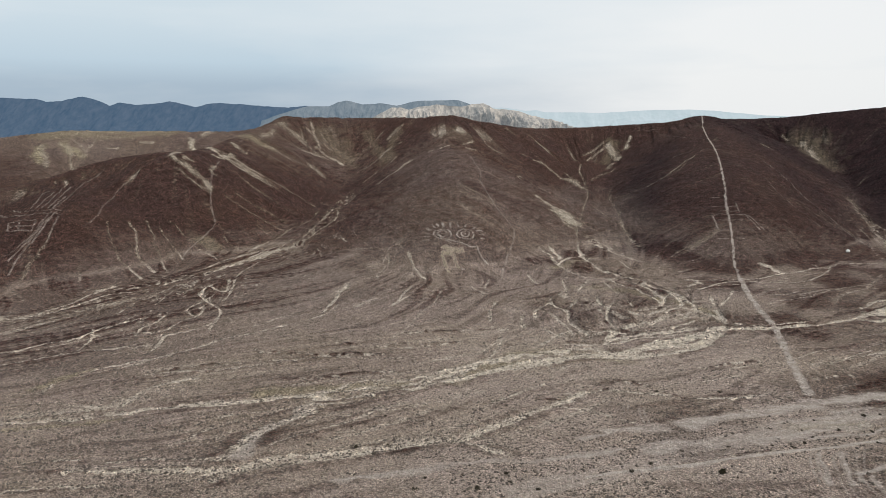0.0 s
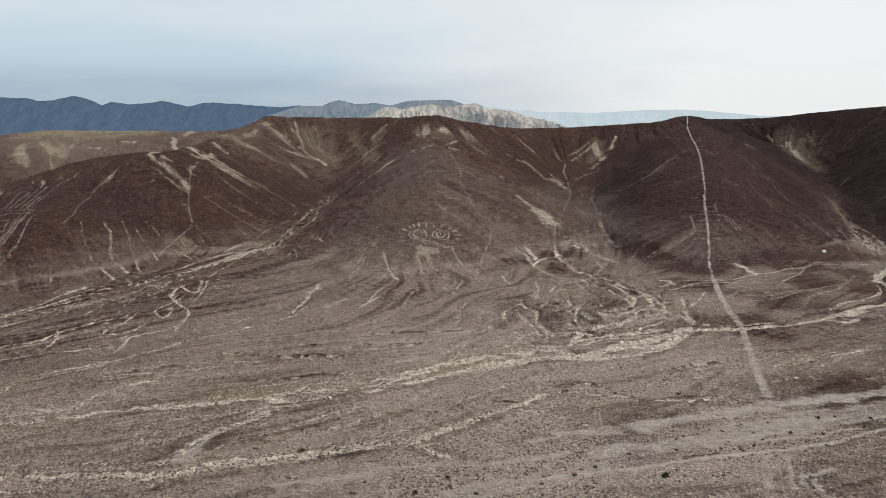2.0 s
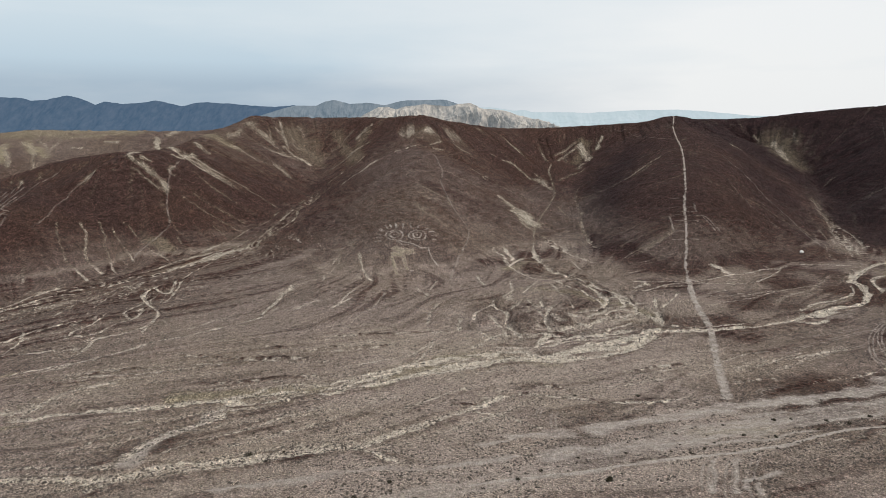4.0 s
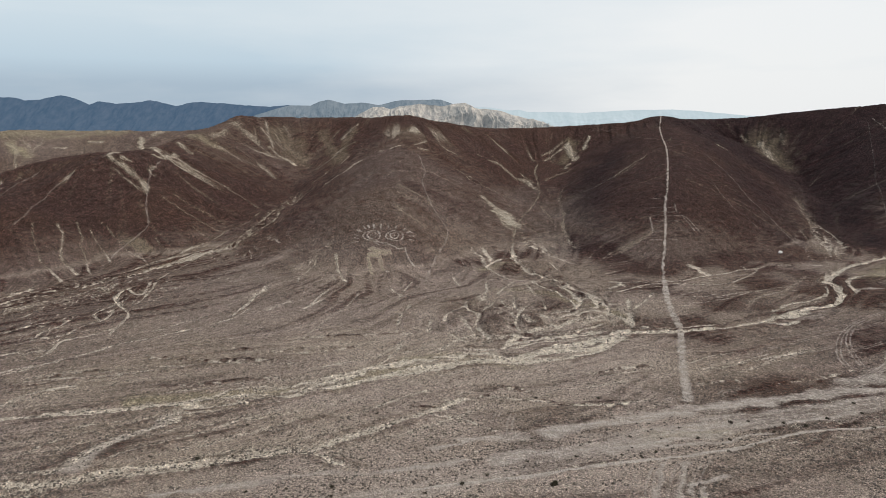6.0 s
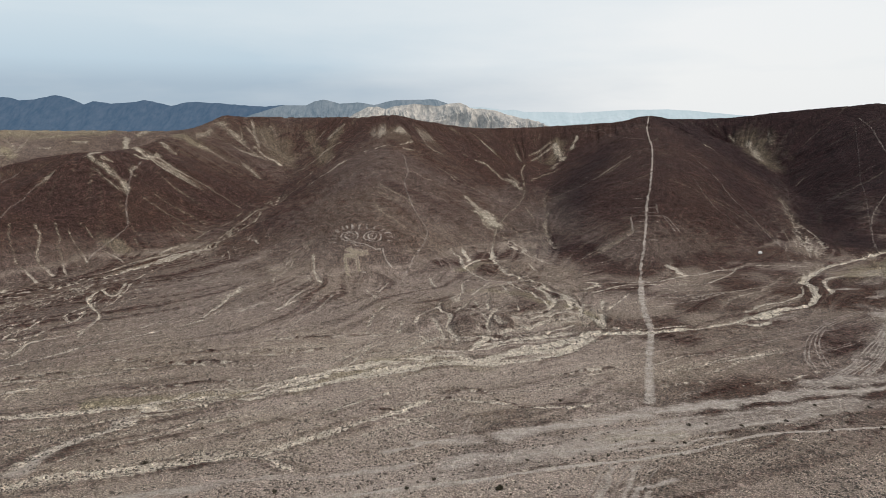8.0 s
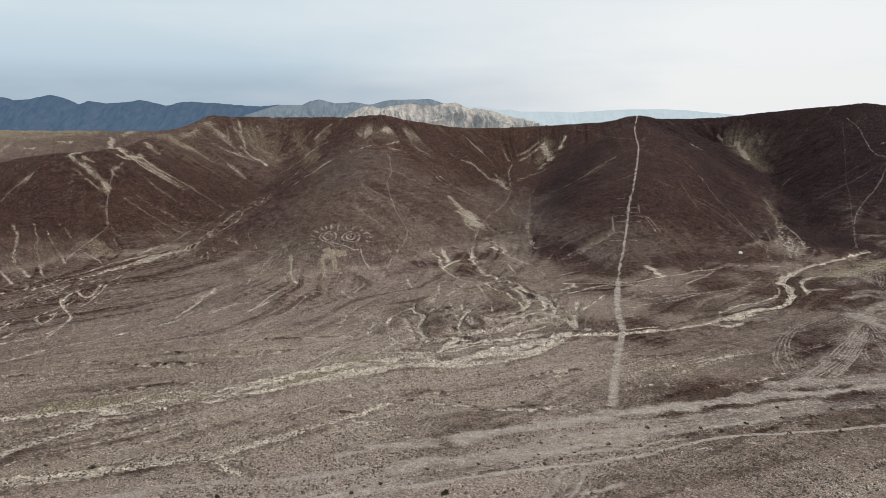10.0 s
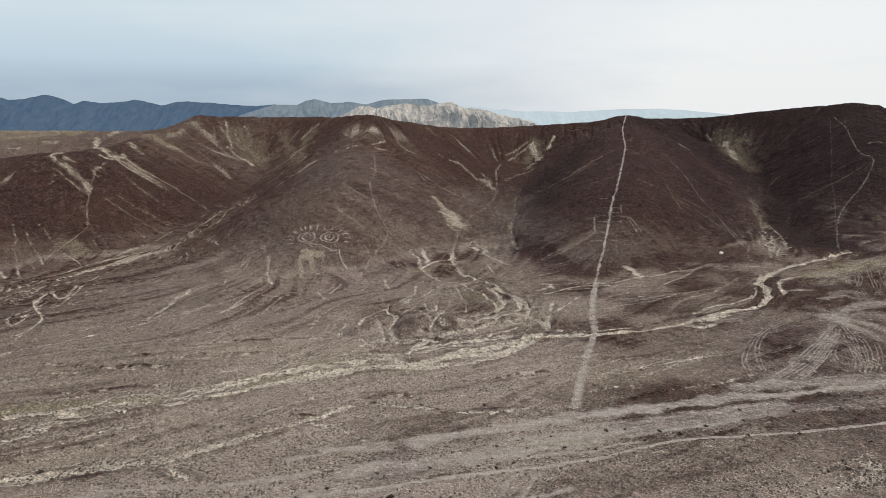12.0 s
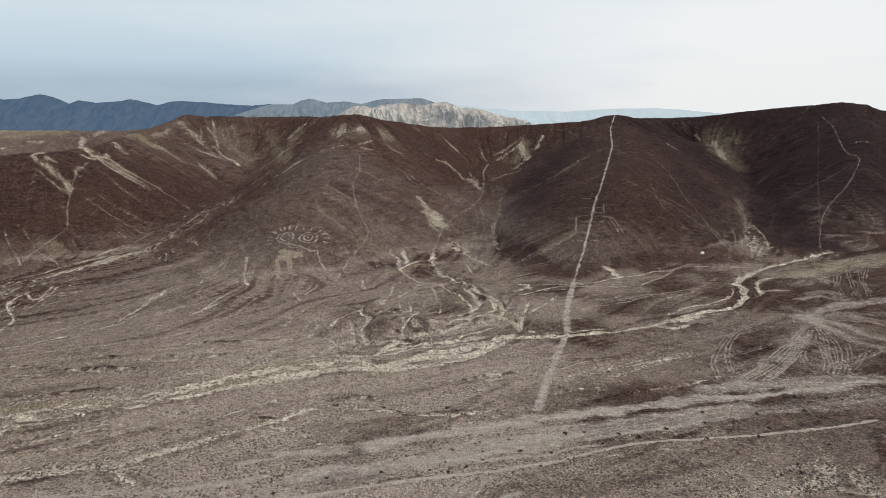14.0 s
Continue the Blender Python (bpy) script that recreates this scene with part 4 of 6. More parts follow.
band("thread", 6, 0.9, [(173.6, 354.9), (178.3, 352.1), (186.1, 358.7), (192.5, 364)], 0.60)
band("thread", 4, 0.75, [(163.2, 345.4), (171.1, 340.2), (180.1, 345.4)], 0.60)
band("thread", 4, 0.85, [(188.3, 363), (200.9, 369.2), (212.9, 373.9), (222.8, 383), (232.1, 397.7), (238, 413.4), (238.7, 424.3), (241.7, 431.9)], 1.00)
band("thread", 4.5, 0.85, [(236.9, 424.3), (255.4, 448.1), (269.2, 462.4), (284.8, 475.7), (304.9, 489), (318.8, 498), (335, 510.4), (353.9, 519.4)], 1.00)
band("thread", 1.8, 0.6, [(173.8, 364), (188.3, 375.8), (197.3, 381.1), (209.8, 386.3), (224.5, 398.2), (233.3, 417.7)], 0.60)
band("thread", 3, 0.55, [(237.2, 394.9), (244.1, 402), (247.7, 416.7), (253, 427.2), (265.7, 439.5), (278, 447.6)], 0.60)
band("dust", 5, 0.57, [(248.7, 405.8), (257.8, 408.2), (263.4, 407.7)])
band("thread", 1.2, 0.6, [(137.5, 435.7), (151.5, 438.6), (165.7, 447.2), (183.5, 453.8), (199.2, 463.8), (213.1, 468.5), (232.9, 476.6), (253.1, 476.6), (268.9, 472.3)], 0.30)
band("thread", 1.2, 0.55, [(136.4, 431.9), (155.9, 430), (173.8, 429.1), (188.3, 437.6), (201.9, 451.9), (212.5, 465.2)], 0.40)
band("scree", 5, 0.55, [(167.2, 473.8), (168.9, 461.4), (172.8, 451)])
band("scree", 4, 0.45, [(106.4, 437.6), (107.3, 426.2), (98.9, 421)])
band("thread", 1, 0.4, [(129.2, 377.3), (138.7, 385.8), (151.5, 389.2), (167.1, 394.9)], 0.20)
band("thread", 1, 0.3, [(157, 394.9), (172.9, 400.6), (186.9, 409.1), (216.2, 419.1)], 0.20)
band("thread", 1, 0.3, [(135.4, 401), (148.6, 399.6), (161.5, 404.8)], 0.20)
band("thread", 1, 0.3, [(204.6, 476.6), (206.9, 463.3), (222.8, 476.6)], 0.20)
band("dark", 5, 0.5, [(180.6, 341.6), (196.9, 350.2), (214.5, 365.4), (227.1, 376.3), (246.7, 387.3)])
band("dark", 3, 0.55, [(247.7, 424.3), (239, 403.9), (227.1, 384.9)])
band("dark", 3, 0.6, [(50.9, 290.3), (66, 301.7), (78.2, 314), (87.6, 324), (98.3, 331.6)])
band("dust", 7, 0.24, [(185.4, 348.3), (196.4, 354.9), (209.6, 364.9)])
band("dust", 9, 0.8, [(27.6, 211.8), (38.1, 217.5), (48.6, 221.3), (59.3, 224.7), (70.2, 228), (81.8, 232.3), (96.2, 237.5), (110.7, 241.8), (130.1, 246.5), (147.4, 250.3), (171.7, 254.6)])
band("dust", 6, 0.65, [(-10.8, 200.4), (-0.8, 206.6), (8.5, 208), (17.9, 209)])
band("dust", 8, 0.75, [(68.5, 228.9), (80.8, 229.4)])
band("dust", 3, 0.6, [(60.6, 196.1), (70, 198), (81.7, 200.9), (90.8, 205.2), (101.5, 208.5)])
band("dust", 3, 0.5, [(26.7, 192.8), (43.8, 199.9), (59.8, 205.7)])
band("dust", 20, 0.35, [(-35.5, 155.3), (-16.3, 164.8), (7, 181.9), (33.6, 192.8), (64.3, 208.5), (97.3, 220.4), (131.8, 229.9), (161, 238)])
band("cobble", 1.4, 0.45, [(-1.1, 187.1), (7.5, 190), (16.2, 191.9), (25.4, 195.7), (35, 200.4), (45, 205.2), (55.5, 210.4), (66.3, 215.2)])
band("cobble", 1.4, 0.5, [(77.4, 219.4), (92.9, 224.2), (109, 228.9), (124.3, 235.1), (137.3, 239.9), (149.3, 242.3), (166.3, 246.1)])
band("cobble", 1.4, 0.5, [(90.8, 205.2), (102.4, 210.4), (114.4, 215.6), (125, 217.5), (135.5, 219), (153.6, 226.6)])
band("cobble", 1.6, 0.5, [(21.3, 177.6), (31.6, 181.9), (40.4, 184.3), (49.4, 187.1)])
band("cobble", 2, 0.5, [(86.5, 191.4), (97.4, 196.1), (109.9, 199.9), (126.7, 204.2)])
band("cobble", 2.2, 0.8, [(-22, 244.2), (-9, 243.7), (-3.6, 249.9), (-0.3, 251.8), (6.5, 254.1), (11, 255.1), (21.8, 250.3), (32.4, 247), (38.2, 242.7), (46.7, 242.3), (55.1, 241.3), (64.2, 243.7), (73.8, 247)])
band("thread", 1.6, 0.55, [(-2.5, 251.3), (6.5, 253.7), (13.2, 253.7), (22.9, 250.3), (32.3, 246.5)], 0.30)
band("thread", 1.5, 0.55, [(37.2, 242.7), (46.6, 241.8), (55.1, 241.3), (64.1, 243.2)], 0.30)
band("cobble", 3, 0.7, [(6.6, 258.4), (16, 261.7), (22.7, 259.8), (29.8, 252.2)])
band("thread", 1.2, 0.5, [(-13, 236.1), (-4.7, 232.3), (1.5, 228.9), (5.3, 222.3), (9, 217.1), (11.2, 215.2)], 0.20)
band("thread", 1, 0.35, [(-23.2, 232.3), (-8.7, 229.4), (-0.6, 226.6)], 0.20)
band("cobble", 2.5, 0.6, [(47.9, 273.2), (60.8, 277.4), (70.1, 280.8), (87, 284.1)])
band("thread", 1, 0.45, [(42, 259.4), (52.8, 261.7), (62.9, 265.6), (71.4, 267)], 0.20)
band("thread", 1, 0.4, [(57.2, 272.2), (67.6, 275.5), (76.9, 278.9)], 0.20)
band("cobble", 2.2, 0.55, [(93, 261.7), (103.9, 263.2), (113.7, 264.6), (116.5, 259.4)])
band("cobble", 2.4, 0.6, [(123.1, 259.8), (138.2, 262.7), (152.3, 267.5), (161.2, 270.8), (169.5, 276)])
band("thread", 1, 0.35, [(100, 286), (113.4, 295), (127.9, 299.3)], 0.20)
band("thread", 1, 0.35, [(111.9, 277.9), (125.8, 287.9), (140.7, 296)], 0.20)
band("dust", 2, 0.6, [(46.1, 158.1), (49.6, 166.2), (53.6, 174.3), (57.2, 181.9)])
band("dust", 2.4, 0.6, [(52.5, 158.1), (56.8, 166.7), (61.1, 174.8), (64.9, 183.3)])
band("dust", 4, 0.8, [(59.1, 166.7), (61, 165.7), (65.5, 169.5), (68.8, 171.4)])
band("dust", 3, 0.8, [(57.2, 160), (60.5, 167.6)])
band("olive", 9, 0.5, [(63.7, 206.6), (73.8, 209), (85.9, 211.4)])
band("olive", 10, 0.4, [(-25.7, 297.9), (-4.9, 302.2), (10.5, 294.5), (25.2, 286.5)])
band("olive", 9, 0.35, [(27.1, 422.4), (51, 412), (65.3, 392)])
band("olive", 8, 0.5, [(72, 392), (82.8, 379.6), (90.2, 356.8)])
band("olive", 7, 0.45, [(20.3, 470), (35.5, 486.1), (42.1, 490.4)])
band("olive", 30, 0.5, [(-555.4, 892.1), (-478.5, 898.8), (-423.9, 891.6)])
band("olive", 9, 0.7, [(-544.8, 848.9), (-525.3, 838.9), (-508.5, 827)])
band("scree", 9, 0.45, [(-570.1, 846.5), (-551.8, 819.9), (-537.2, 795.6)])
band("scree", 6, 0.4, [(-539.7, 843.2), (-523.1, 824.6), (-441.8, 684.8)])
band("scree", 5, 0.4, [(-512.2, 859.3), (-510.3, 840.8), (-507.6, 825.6)])
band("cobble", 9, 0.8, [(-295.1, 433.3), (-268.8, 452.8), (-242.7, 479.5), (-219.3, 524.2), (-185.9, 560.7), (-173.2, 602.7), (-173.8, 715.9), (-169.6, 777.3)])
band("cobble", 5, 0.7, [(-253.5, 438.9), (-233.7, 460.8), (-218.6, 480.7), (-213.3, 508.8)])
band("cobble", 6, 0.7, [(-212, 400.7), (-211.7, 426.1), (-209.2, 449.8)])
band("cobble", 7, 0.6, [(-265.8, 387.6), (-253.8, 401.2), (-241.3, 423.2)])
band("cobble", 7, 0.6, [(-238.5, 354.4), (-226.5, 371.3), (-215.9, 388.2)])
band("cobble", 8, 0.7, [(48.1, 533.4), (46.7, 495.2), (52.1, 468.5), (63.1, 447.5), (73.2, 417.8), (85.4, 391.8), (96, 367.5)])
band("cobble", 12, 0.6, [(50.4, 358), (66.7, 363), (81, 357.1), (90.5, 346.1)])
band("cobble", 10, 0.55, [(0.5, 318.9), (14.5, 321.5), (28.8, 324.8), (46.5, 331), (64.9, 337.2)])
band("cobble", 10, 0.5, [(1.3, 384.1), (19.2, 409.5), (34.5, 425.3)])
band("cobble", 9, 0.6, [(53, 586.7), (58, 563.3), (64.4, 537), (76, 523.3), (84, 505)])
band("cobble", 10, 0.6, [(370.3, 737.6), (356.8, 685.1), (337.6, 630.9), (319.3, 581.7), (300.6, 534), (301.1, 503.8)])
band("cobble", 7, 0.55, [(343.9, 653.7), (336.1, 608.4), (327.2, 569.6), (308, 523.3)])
band("thread", 1.6, 0.3, [(368.7, 727.8), (359.9, 694.9), (348, 656.4), (324.2, 605.1), (312.8, 569.6), (298.3, 534), (284.9, 503.8)], 0.6)
band("thread", 1.6, 0.35, [(353, 666.2), (343.8, 622.6), (331.7, 582), (312, 534.3)], 0.5)
band("thread", 5, 0.85, [(13.1, 294.3), (30.9, 292.8), (52.1, 297.2), (69.9, 307.3)], 0.4)
band("thread", 4, 0.8, [(22.4, 315), (39.6, 321.2), (57.3, 326.9), (75.4, 331.9)], 0.4)
band("thread", 4, 0.8, [(37.3, 303.5), (54.8, 312.9), (69.4, 317.7), (81.6, 322.4)], 0.4)
band("thread", 4, 0.75, [(-24.9, 286.6), (-10, 290.7), (5.4, 295.2), (20.7, 293.4)], 0.4)
band("thread", 3, 0.65, [(-56.2, 265.2), (-48, 272.9), (-36.6, 278.9), (-24.9, 286.6)], 0.4)
band("thread", 3, 0.7, [(-10.2, 302.6), (5.6, 304.1), (18.8, 302.6)], 0.3)
band("thread", 2, 0.6, [(-40.2, 288.1), (-25.3, 291.6), (-10.1, 296.6)], 0.3)
band("thread", 2.5, 0.7, [(63.6, 363), (77.8, 371.3), (88.4, 362.4), (92, 346.1)], 0.4)
band("thread", 2, 0.6, [(44.9, 363.6), (51.8, 357.1), (60.5, 363), (72.3, 376.1)], 0.4)
band("thread", 2, 0.6, [(82.5, 411), (86.7, 398), (86.6, 379.3), (82.2, 362.4)], 0.5)
band("thread", 1.6, 0.55, [(21.1, 383.2), (27.3, 378.7), (30.9, 364.5), (31.3, 351.8)], 0.5)
band("thread", 1.6, 0.5, [(50.8, 440.4), (56.3, 425.5), (63.2, 411), (68.6, 391.8), (69.1, 376.1)], 0.4)
band("thread", 1.4, 0.5, [(46.3, 433.5), (49.2, 411.9), (51.8, 392.1), (51.1, 374.3)], 0.4)
band("thread", 1.6, 0.55, [(25.6, 401.8), (28, 388.5), (32.4, 381.7)], 0.4)
band("thread", 1.4, 0.5, [(1.1, 367.2), (4.6, 353.5), (6.7, 340.2), (8.5, 326.6)], 0.4)
band("thread", 1.4, 0.5, [(-5.1, 336.7), (-0.8, 327.5), (4.8, 322.7)], 0.4)
band("thread", 1.2, 0.45, [(46, 487.8), (55.8, 500.8), (64.8, 504.7), (71.4, 491.3), (74.3, 470.6)], 0.4)
band("thread", 1.2, 0.4, [(73.8, 523.3), (83.4, 501.4), (91.4, 486.9), (94.4, 461.1)], 0.4)
band("thread", 1.4, 0.45, [(21, 443.9), (20.6, 423.5), (17.2, 405.4), (13.4, 396.2)], 0.5)
# more dark maroon rock with painted shade on the right flanks
band("shaded_maroon", 75, 0.7, [(214.4, 899.7), (145.6, 704.4), (111.4, 609.9), (96.3, 551.2)])
band("shaded_maroon", 80, 0.8, [(433.5, 830.3), (380.7, 681.3), (361.2, 599.2), (355.9, 550.6)])
band("shaded_maroon", 60, 0.5, [(292.6, 693.7), (279.7, 610.8), (278, 562.7)])
band("dark", 45, 0.82, [(110.2, 575.5), (115.4, 511.8), (127, 473.6), (143.8, 462.6)])
band("dark", 36, 0.8, [(159.2, 473.8), (193.1, 489), (227.6, 501.4), (254.1, 494.9)])
band("dark", 26, 0.45, [(76, 539), (90, 514.7), (98.1, 469.4)])
# far right spur: dark stones and its shade in one dark colour
band("dark", 70, 1.0, [(436.3, 810.2), (381.9, 663.8), (352, 575.2), (346.9, 530.4)])
band("dark", 50, 1.0, [(453.2, 900.3), (419.7, 777), (346.7, 609)])
band("dark", 24, 0.2, [(-80.7, 493.4), (-55.1, 488.4), (-30.8, 495.2)])
# left flank of the middle spur, turned from the sun: shade painted dark
band("dark", 50, 0.75, [(-161.3, 541.1), (-147.5, 560.4), (-135.6, 594.5), (-138.5, 721)])
band("dark", 40, 0.6, [(-188.7, 477.7), (-168.3, 503.8), (-142.9, 522.4)])
band("dark", 12, 0.5, [(117.1, 312.4), (142.4, 308.5), (171.1, 312.4), (207, 322.4)])
band("dark", 26, 0.5, [(108.6, 288.9), (133.1, 287.5), (161.2, 293.4), (196.6, 305.5)])
band("dark", 24, 0.3, [(71, 174), (87.7, 179.3), (105.6, 182.6), (128.2, 189.7)])
band("dark", 14, 0.45, [(-192.2, 272.6), (-167.1, 270.9), (-144.9, 274.7), (-122.5, 279.2)])
band("dark", 16, 0.45, [(-244.8, 354.7), (-218.5, 362.7), (-202.9, 382.3)])
band("dust", 14, 0.6, [(7.4, 188.8), (34.5, 197.7), (64.6, 209.5), (98.1, 222.3), (134.3, 234.4), (163.7, 242.1)])
band("dust", 7, 0.7, [(44.4, 194.7), (62.1, 201.2), (83.3, 209.5), (105.9, 217.8), (128.9, 224.6), (158, 233.2)])
band("dark", 50, 0.5, [(76.5, 840.7), (73.1, 633), (80.1, 568.4)])
band("dark", 44, 0.4, [(4.7, 674.5), (23.3, 585), (30.6, 541.4)])
# the same flank's lower part, its shade painted as a softer dark
band("dark", 40, 0.55, [(-129.7, 486.9), (-107.5, 501.1), (-82.1, 503.2)])
band("dark", 30, 0.4, [(-182.4, 430.6), (-157.3, 444.5), (-126.5, 457.8), (-90.8, 455.5)])
band("dark", 16, 0.5, [(-182.3, 257.2), (-161.7, 261.4), (-136.9, 267.9)])
band("dark", 12, 0.45, [(-157.3, 219), (-136.4, 223.8), (-112.8, 233.8), (-89.4, 238.6)])
band("dark", 10, 0.45, [(-119, 202.4), (-102.2, 209.8), (-82.4, 217.8)])
band("dark", 10, 0.4, [(-74.6, 217.8), (-57.2, 227), (-38.6, 239.5)])
band("thread", 3.5, 0.85, [(-171.3, 240.3), (-159, 241.2), (-146.5, 242.1), (-135.2, 245.4), (-125.7, 248.3), (-116, 251.6), (-106, 254.6), (-95.5, 256.9), (-87.3, 259.9), (-78.7, 262), (-70, 264.3), (-57.4, 272.1), (-48.8, 278.6), (-40.2, 288.1)], 0.5)
band("thread", 3.5, 0.75, [(-118.5, 174.6), (-112.1, 183.2), (-102.4, 187), (-94.4, 188.2), (-87, 190.9), (-79.1, 192.6), (-70.8, 194.1), (-64.6, 196.8), (-58.2, 199.5), (-51.8, 202.7), (-45.2, 206.6), (-38.6, 211.6), (-31.8, 217.8), (-26.7, 225.2), (-21.2, 233.2), (-13.1, 238.9), (-3.8, 246)], 0.5)
band("thread", 5, 0.4, [(-122.2, 189.1), (-121.8, 197.7), (-120, 207.7), (-116.6, 216), (-111.5, 226.4), (-108.3, 238.3)], 0.2)
band("dust", 7, 0.5, [(-119.8, 187.9), (-119.4, 206.6), (-114.7, 220.2), (-109.2, 235.3)])
band("thread", 1.2, 0.4, [(-162.4, 289.8), (-146.4, 294), (-129.2, 296.1), (-109.6, 299.6), (-88, 296.9), (-68, 300.8)], 0.3)
band("thread", 1.2, 0.4, [(-127, 261.4), (-110.7, 267.3), (-96.1, 273.2), (-79.8, 275.3), (-64.3, 282.4)], 0.3)
band("thread", 1.2, 0.35, [(-125.7, 234.7), (-106.7, 239.5), (-87.7, 246.6), (-71.5, 251.9)], 0.3)
band("thread", 1.2, 0.35, [(-93.5, 206.9), (-81.5, 215.2), (-69.9, 222), (-56.8, 225.2)], 0.3)
band("thread", 1.2, 0.35, [(-83.2, 232.6), (-68, 238), (-52.9, 247.8), (-36.6, 257.8)], 0.3)
band("thread", 1.0, 0.35, [(-46.7, 299.3), (-31.7, 307.3), (-15.9, 314.1)], 0.3)
band("thread", 1.0, 0.35, [(-70.9, 289.8), (-52, 299.6), (-37, 306.4)], 0.3)
band("dust", 2.2, 0.7, [(-16.3, 164.8), (-7.4, 168.6), (6.5, 172.2), (22.7, 176.6), (39.9, 182.3), (57.7, 186.7), (66.7, 188.5), (76.4, 191.7), (86.6, 195.6), (98.4, 202.1), (110.5, 208), (120.9, 210.1), (130.8, 211), (142.8, 212.2)])
band("olive", 12, 0.45, [(-570.8, 881.3), (-526.8, 879.5), (-474.7, 876.6), (-429.1, 886.9)])
band("scree", 8, 0.4, [(-551.7, 854.6), (-535.9, 843.1), (-519.6, 826.5)])
band("scree", 6, 0.4, [(-537.2, 866.2), (-519.4, 846.9), (-510.7, 837.1)])
band("scree", 4, 0.35, [(-514.4, 869.7), (-512.8, 853.7), (-511.7, 841.6)])
band("thread", 4, 0.9, [(80.6, 329.8), (101.6, 333.4), (123.3, 337.5), (145.4, 341.7)], 0.4)
band("thread", 3, 0.8, [(67.8, 323), (86.2, 329.5), (103.9, 331.3), (119.8, 335.8)], 0.3)
band("dark", 30, 0.45, [(72, 165.1), (91.6, 171.3), (110.2, 176.6), (124, 181.1)])
gz += cut + pile * np.clip(1 + cut / 0.2, 0, 1)


def step_up(v, a, b):
    t = np.clip((v - a) / (b - a), 0, 1)
    return t * t * (3 - 2 * t)


# dark stone pavement on the hills and on old terraces, lighter gravel on the plain
above = bare - plain(gx, gy)
east = step_up(gx, 60, 160)
hill = step_up((above + (2.5 - 1.5 * east) * layers(gx, gy, 30, 3, 75) - 4.5 + 3.4 * east) / (5.5 - 3.4 * east), 0, 1)
high = step_up(above + 6 * layers(gx, gy, 40, 3, 76), 8, 34)
plain_dark = step_up(layers(gx, gy, 45, 4, 71) + 0.002 * (gx - 60), 0.0, 0.45) * 0.4 + 0.06 + 0.26 * step_up(gy, 280, 430) + (0.12 * step_up(-gx, 20, 90) + 0.26 * step_up(-gx, 130, 240)) * step_up(gy, 230, 330) + 0.34 * step_up(gx, 85, 130) * step_up(gy, 200, 250) * (1 - step_up(gy, 330, 400)) + 0.14 * step_up(gx, 110, 190) * step_up(gy, 330, 400) + 0.15 * step_up(-gx, 30, 100) * (1 - step_up(gy, 280, 360)) + 0.1 * step_up(gx, 40, 90) * (1 - step_up(gy, 300, 360)) - 0.28 * np.exp(-((gx - 35) / 85) ** 2 - ((gy - 310) / 60) ** 2)
hill_dark = np.clip(0.74 + 0.2 * high + 0.18 * layers(gx, gy, 110, 4, 70) + 0.0003 * gx + 0.14 * step_up(-gx, 90, 160) - 0.2 * np.exp(-((gx + 45) / 75) ** 2) * (1 - step_up(gy, 640, 860)) - 0.2 * step_up(-gx, 110, 210) * step_up(gy, 700, 850) - 0.1 * step_up(-gx, 290, 380) * step_up(gy, 800, 850), 0.3, 1)
layer["varnish_shade"] = np.maximum(np.maximum(plain_dark * (1 - hill), hill_dark * hill), layer["varnish_shade"])

# on the slopes the debris is browner and half hidden by stones
rubble = layer["pale"] * hill
layer["olive"] = np.maximum(layer["olive"], 0.5 * rubble)
layer["pale"] = layer["pale"] - 0.6 * rubble

# eastern hills: maroon rock tone that also carries the cloud shade
layer["shaded_maroon"] = np.maximum(layer["shaded_maroon"], hill * np.maximum(0.95 * step_up(gx + 0.35 * (gy - 700), 360, 440), 0.3 * step_up(gx - 0.15 * (gy - 600), 60, 130)))

# the way water runs: down the slopes, and along the washes on the plain
CELL = 2.0
fx, fy = np.meshgrid(np.arange(-520, 700, CELL, dtype=np.float32), np.arange(108, 1090, CELL, dtype=np.float32))
fall = 0.035 * fx + 0.024 * fy
tops = np.full(fx.shape, -60.0, np.float32)
for crest, steep, soft in SPURS:
    d, s, top, side = nearest(fx, fy, smooth(crest, 25))
    tops = 2.5 * np.logaddexp(tops / 2.5, (top - steep * (np.sqrt(d * d + soft * soft) - soft)) / 2.5)
fall = 6 * np.logaddexp(fall / 6, (tops + 4) / 6) + 0.8 * layers(fx, fy, 38, 2, 300)
down_y, down_x = np.gradient(-fall)
size = np.hypot(down_x, down_y) + 1e-6
down_x, down_y = down_x / size, down_y / size
wet = np.zeros(fx.shape, np.float32)
for line, width, strength in flows:
    way = np.gradient(line, axis=0)
    way /= np.linalg.norm(way, axis=1)[:, None] + 1e-9
    spread = 1.8 * width + 3.5
    r = int(2 * spread / CELL) + 1
    for (px, py), (wx, wy) in zip(line, way):
        i, j = int((py - 108) / CELL), int((px + 520) / CELL)
        if not (r < i < fx.shape[0] - r and r < j < fx.shape[1] - r):
            continue
        part_of = (slice(i - r, i + r + 1), slice(j - r, j + r + 1))
        w = np.exp(-((fx[part_of] - px) ** 2 + (fy[part_of] - py) ** 2) / spread ** 2)
        sign = 1.0 if wx * down_x[i, j] + wy * down_y[i, j] >= 0 else -1.0
        down_x[part_of] += sign * wx * w
        down_y[part_of] += sign * wy * w
        wet[part_of] = np.maximum(wet[part_of], strength * w)
size = np.hypot(down_x, down_y) + 1e-6
down_x, down_y = down_x / size, down_y / size


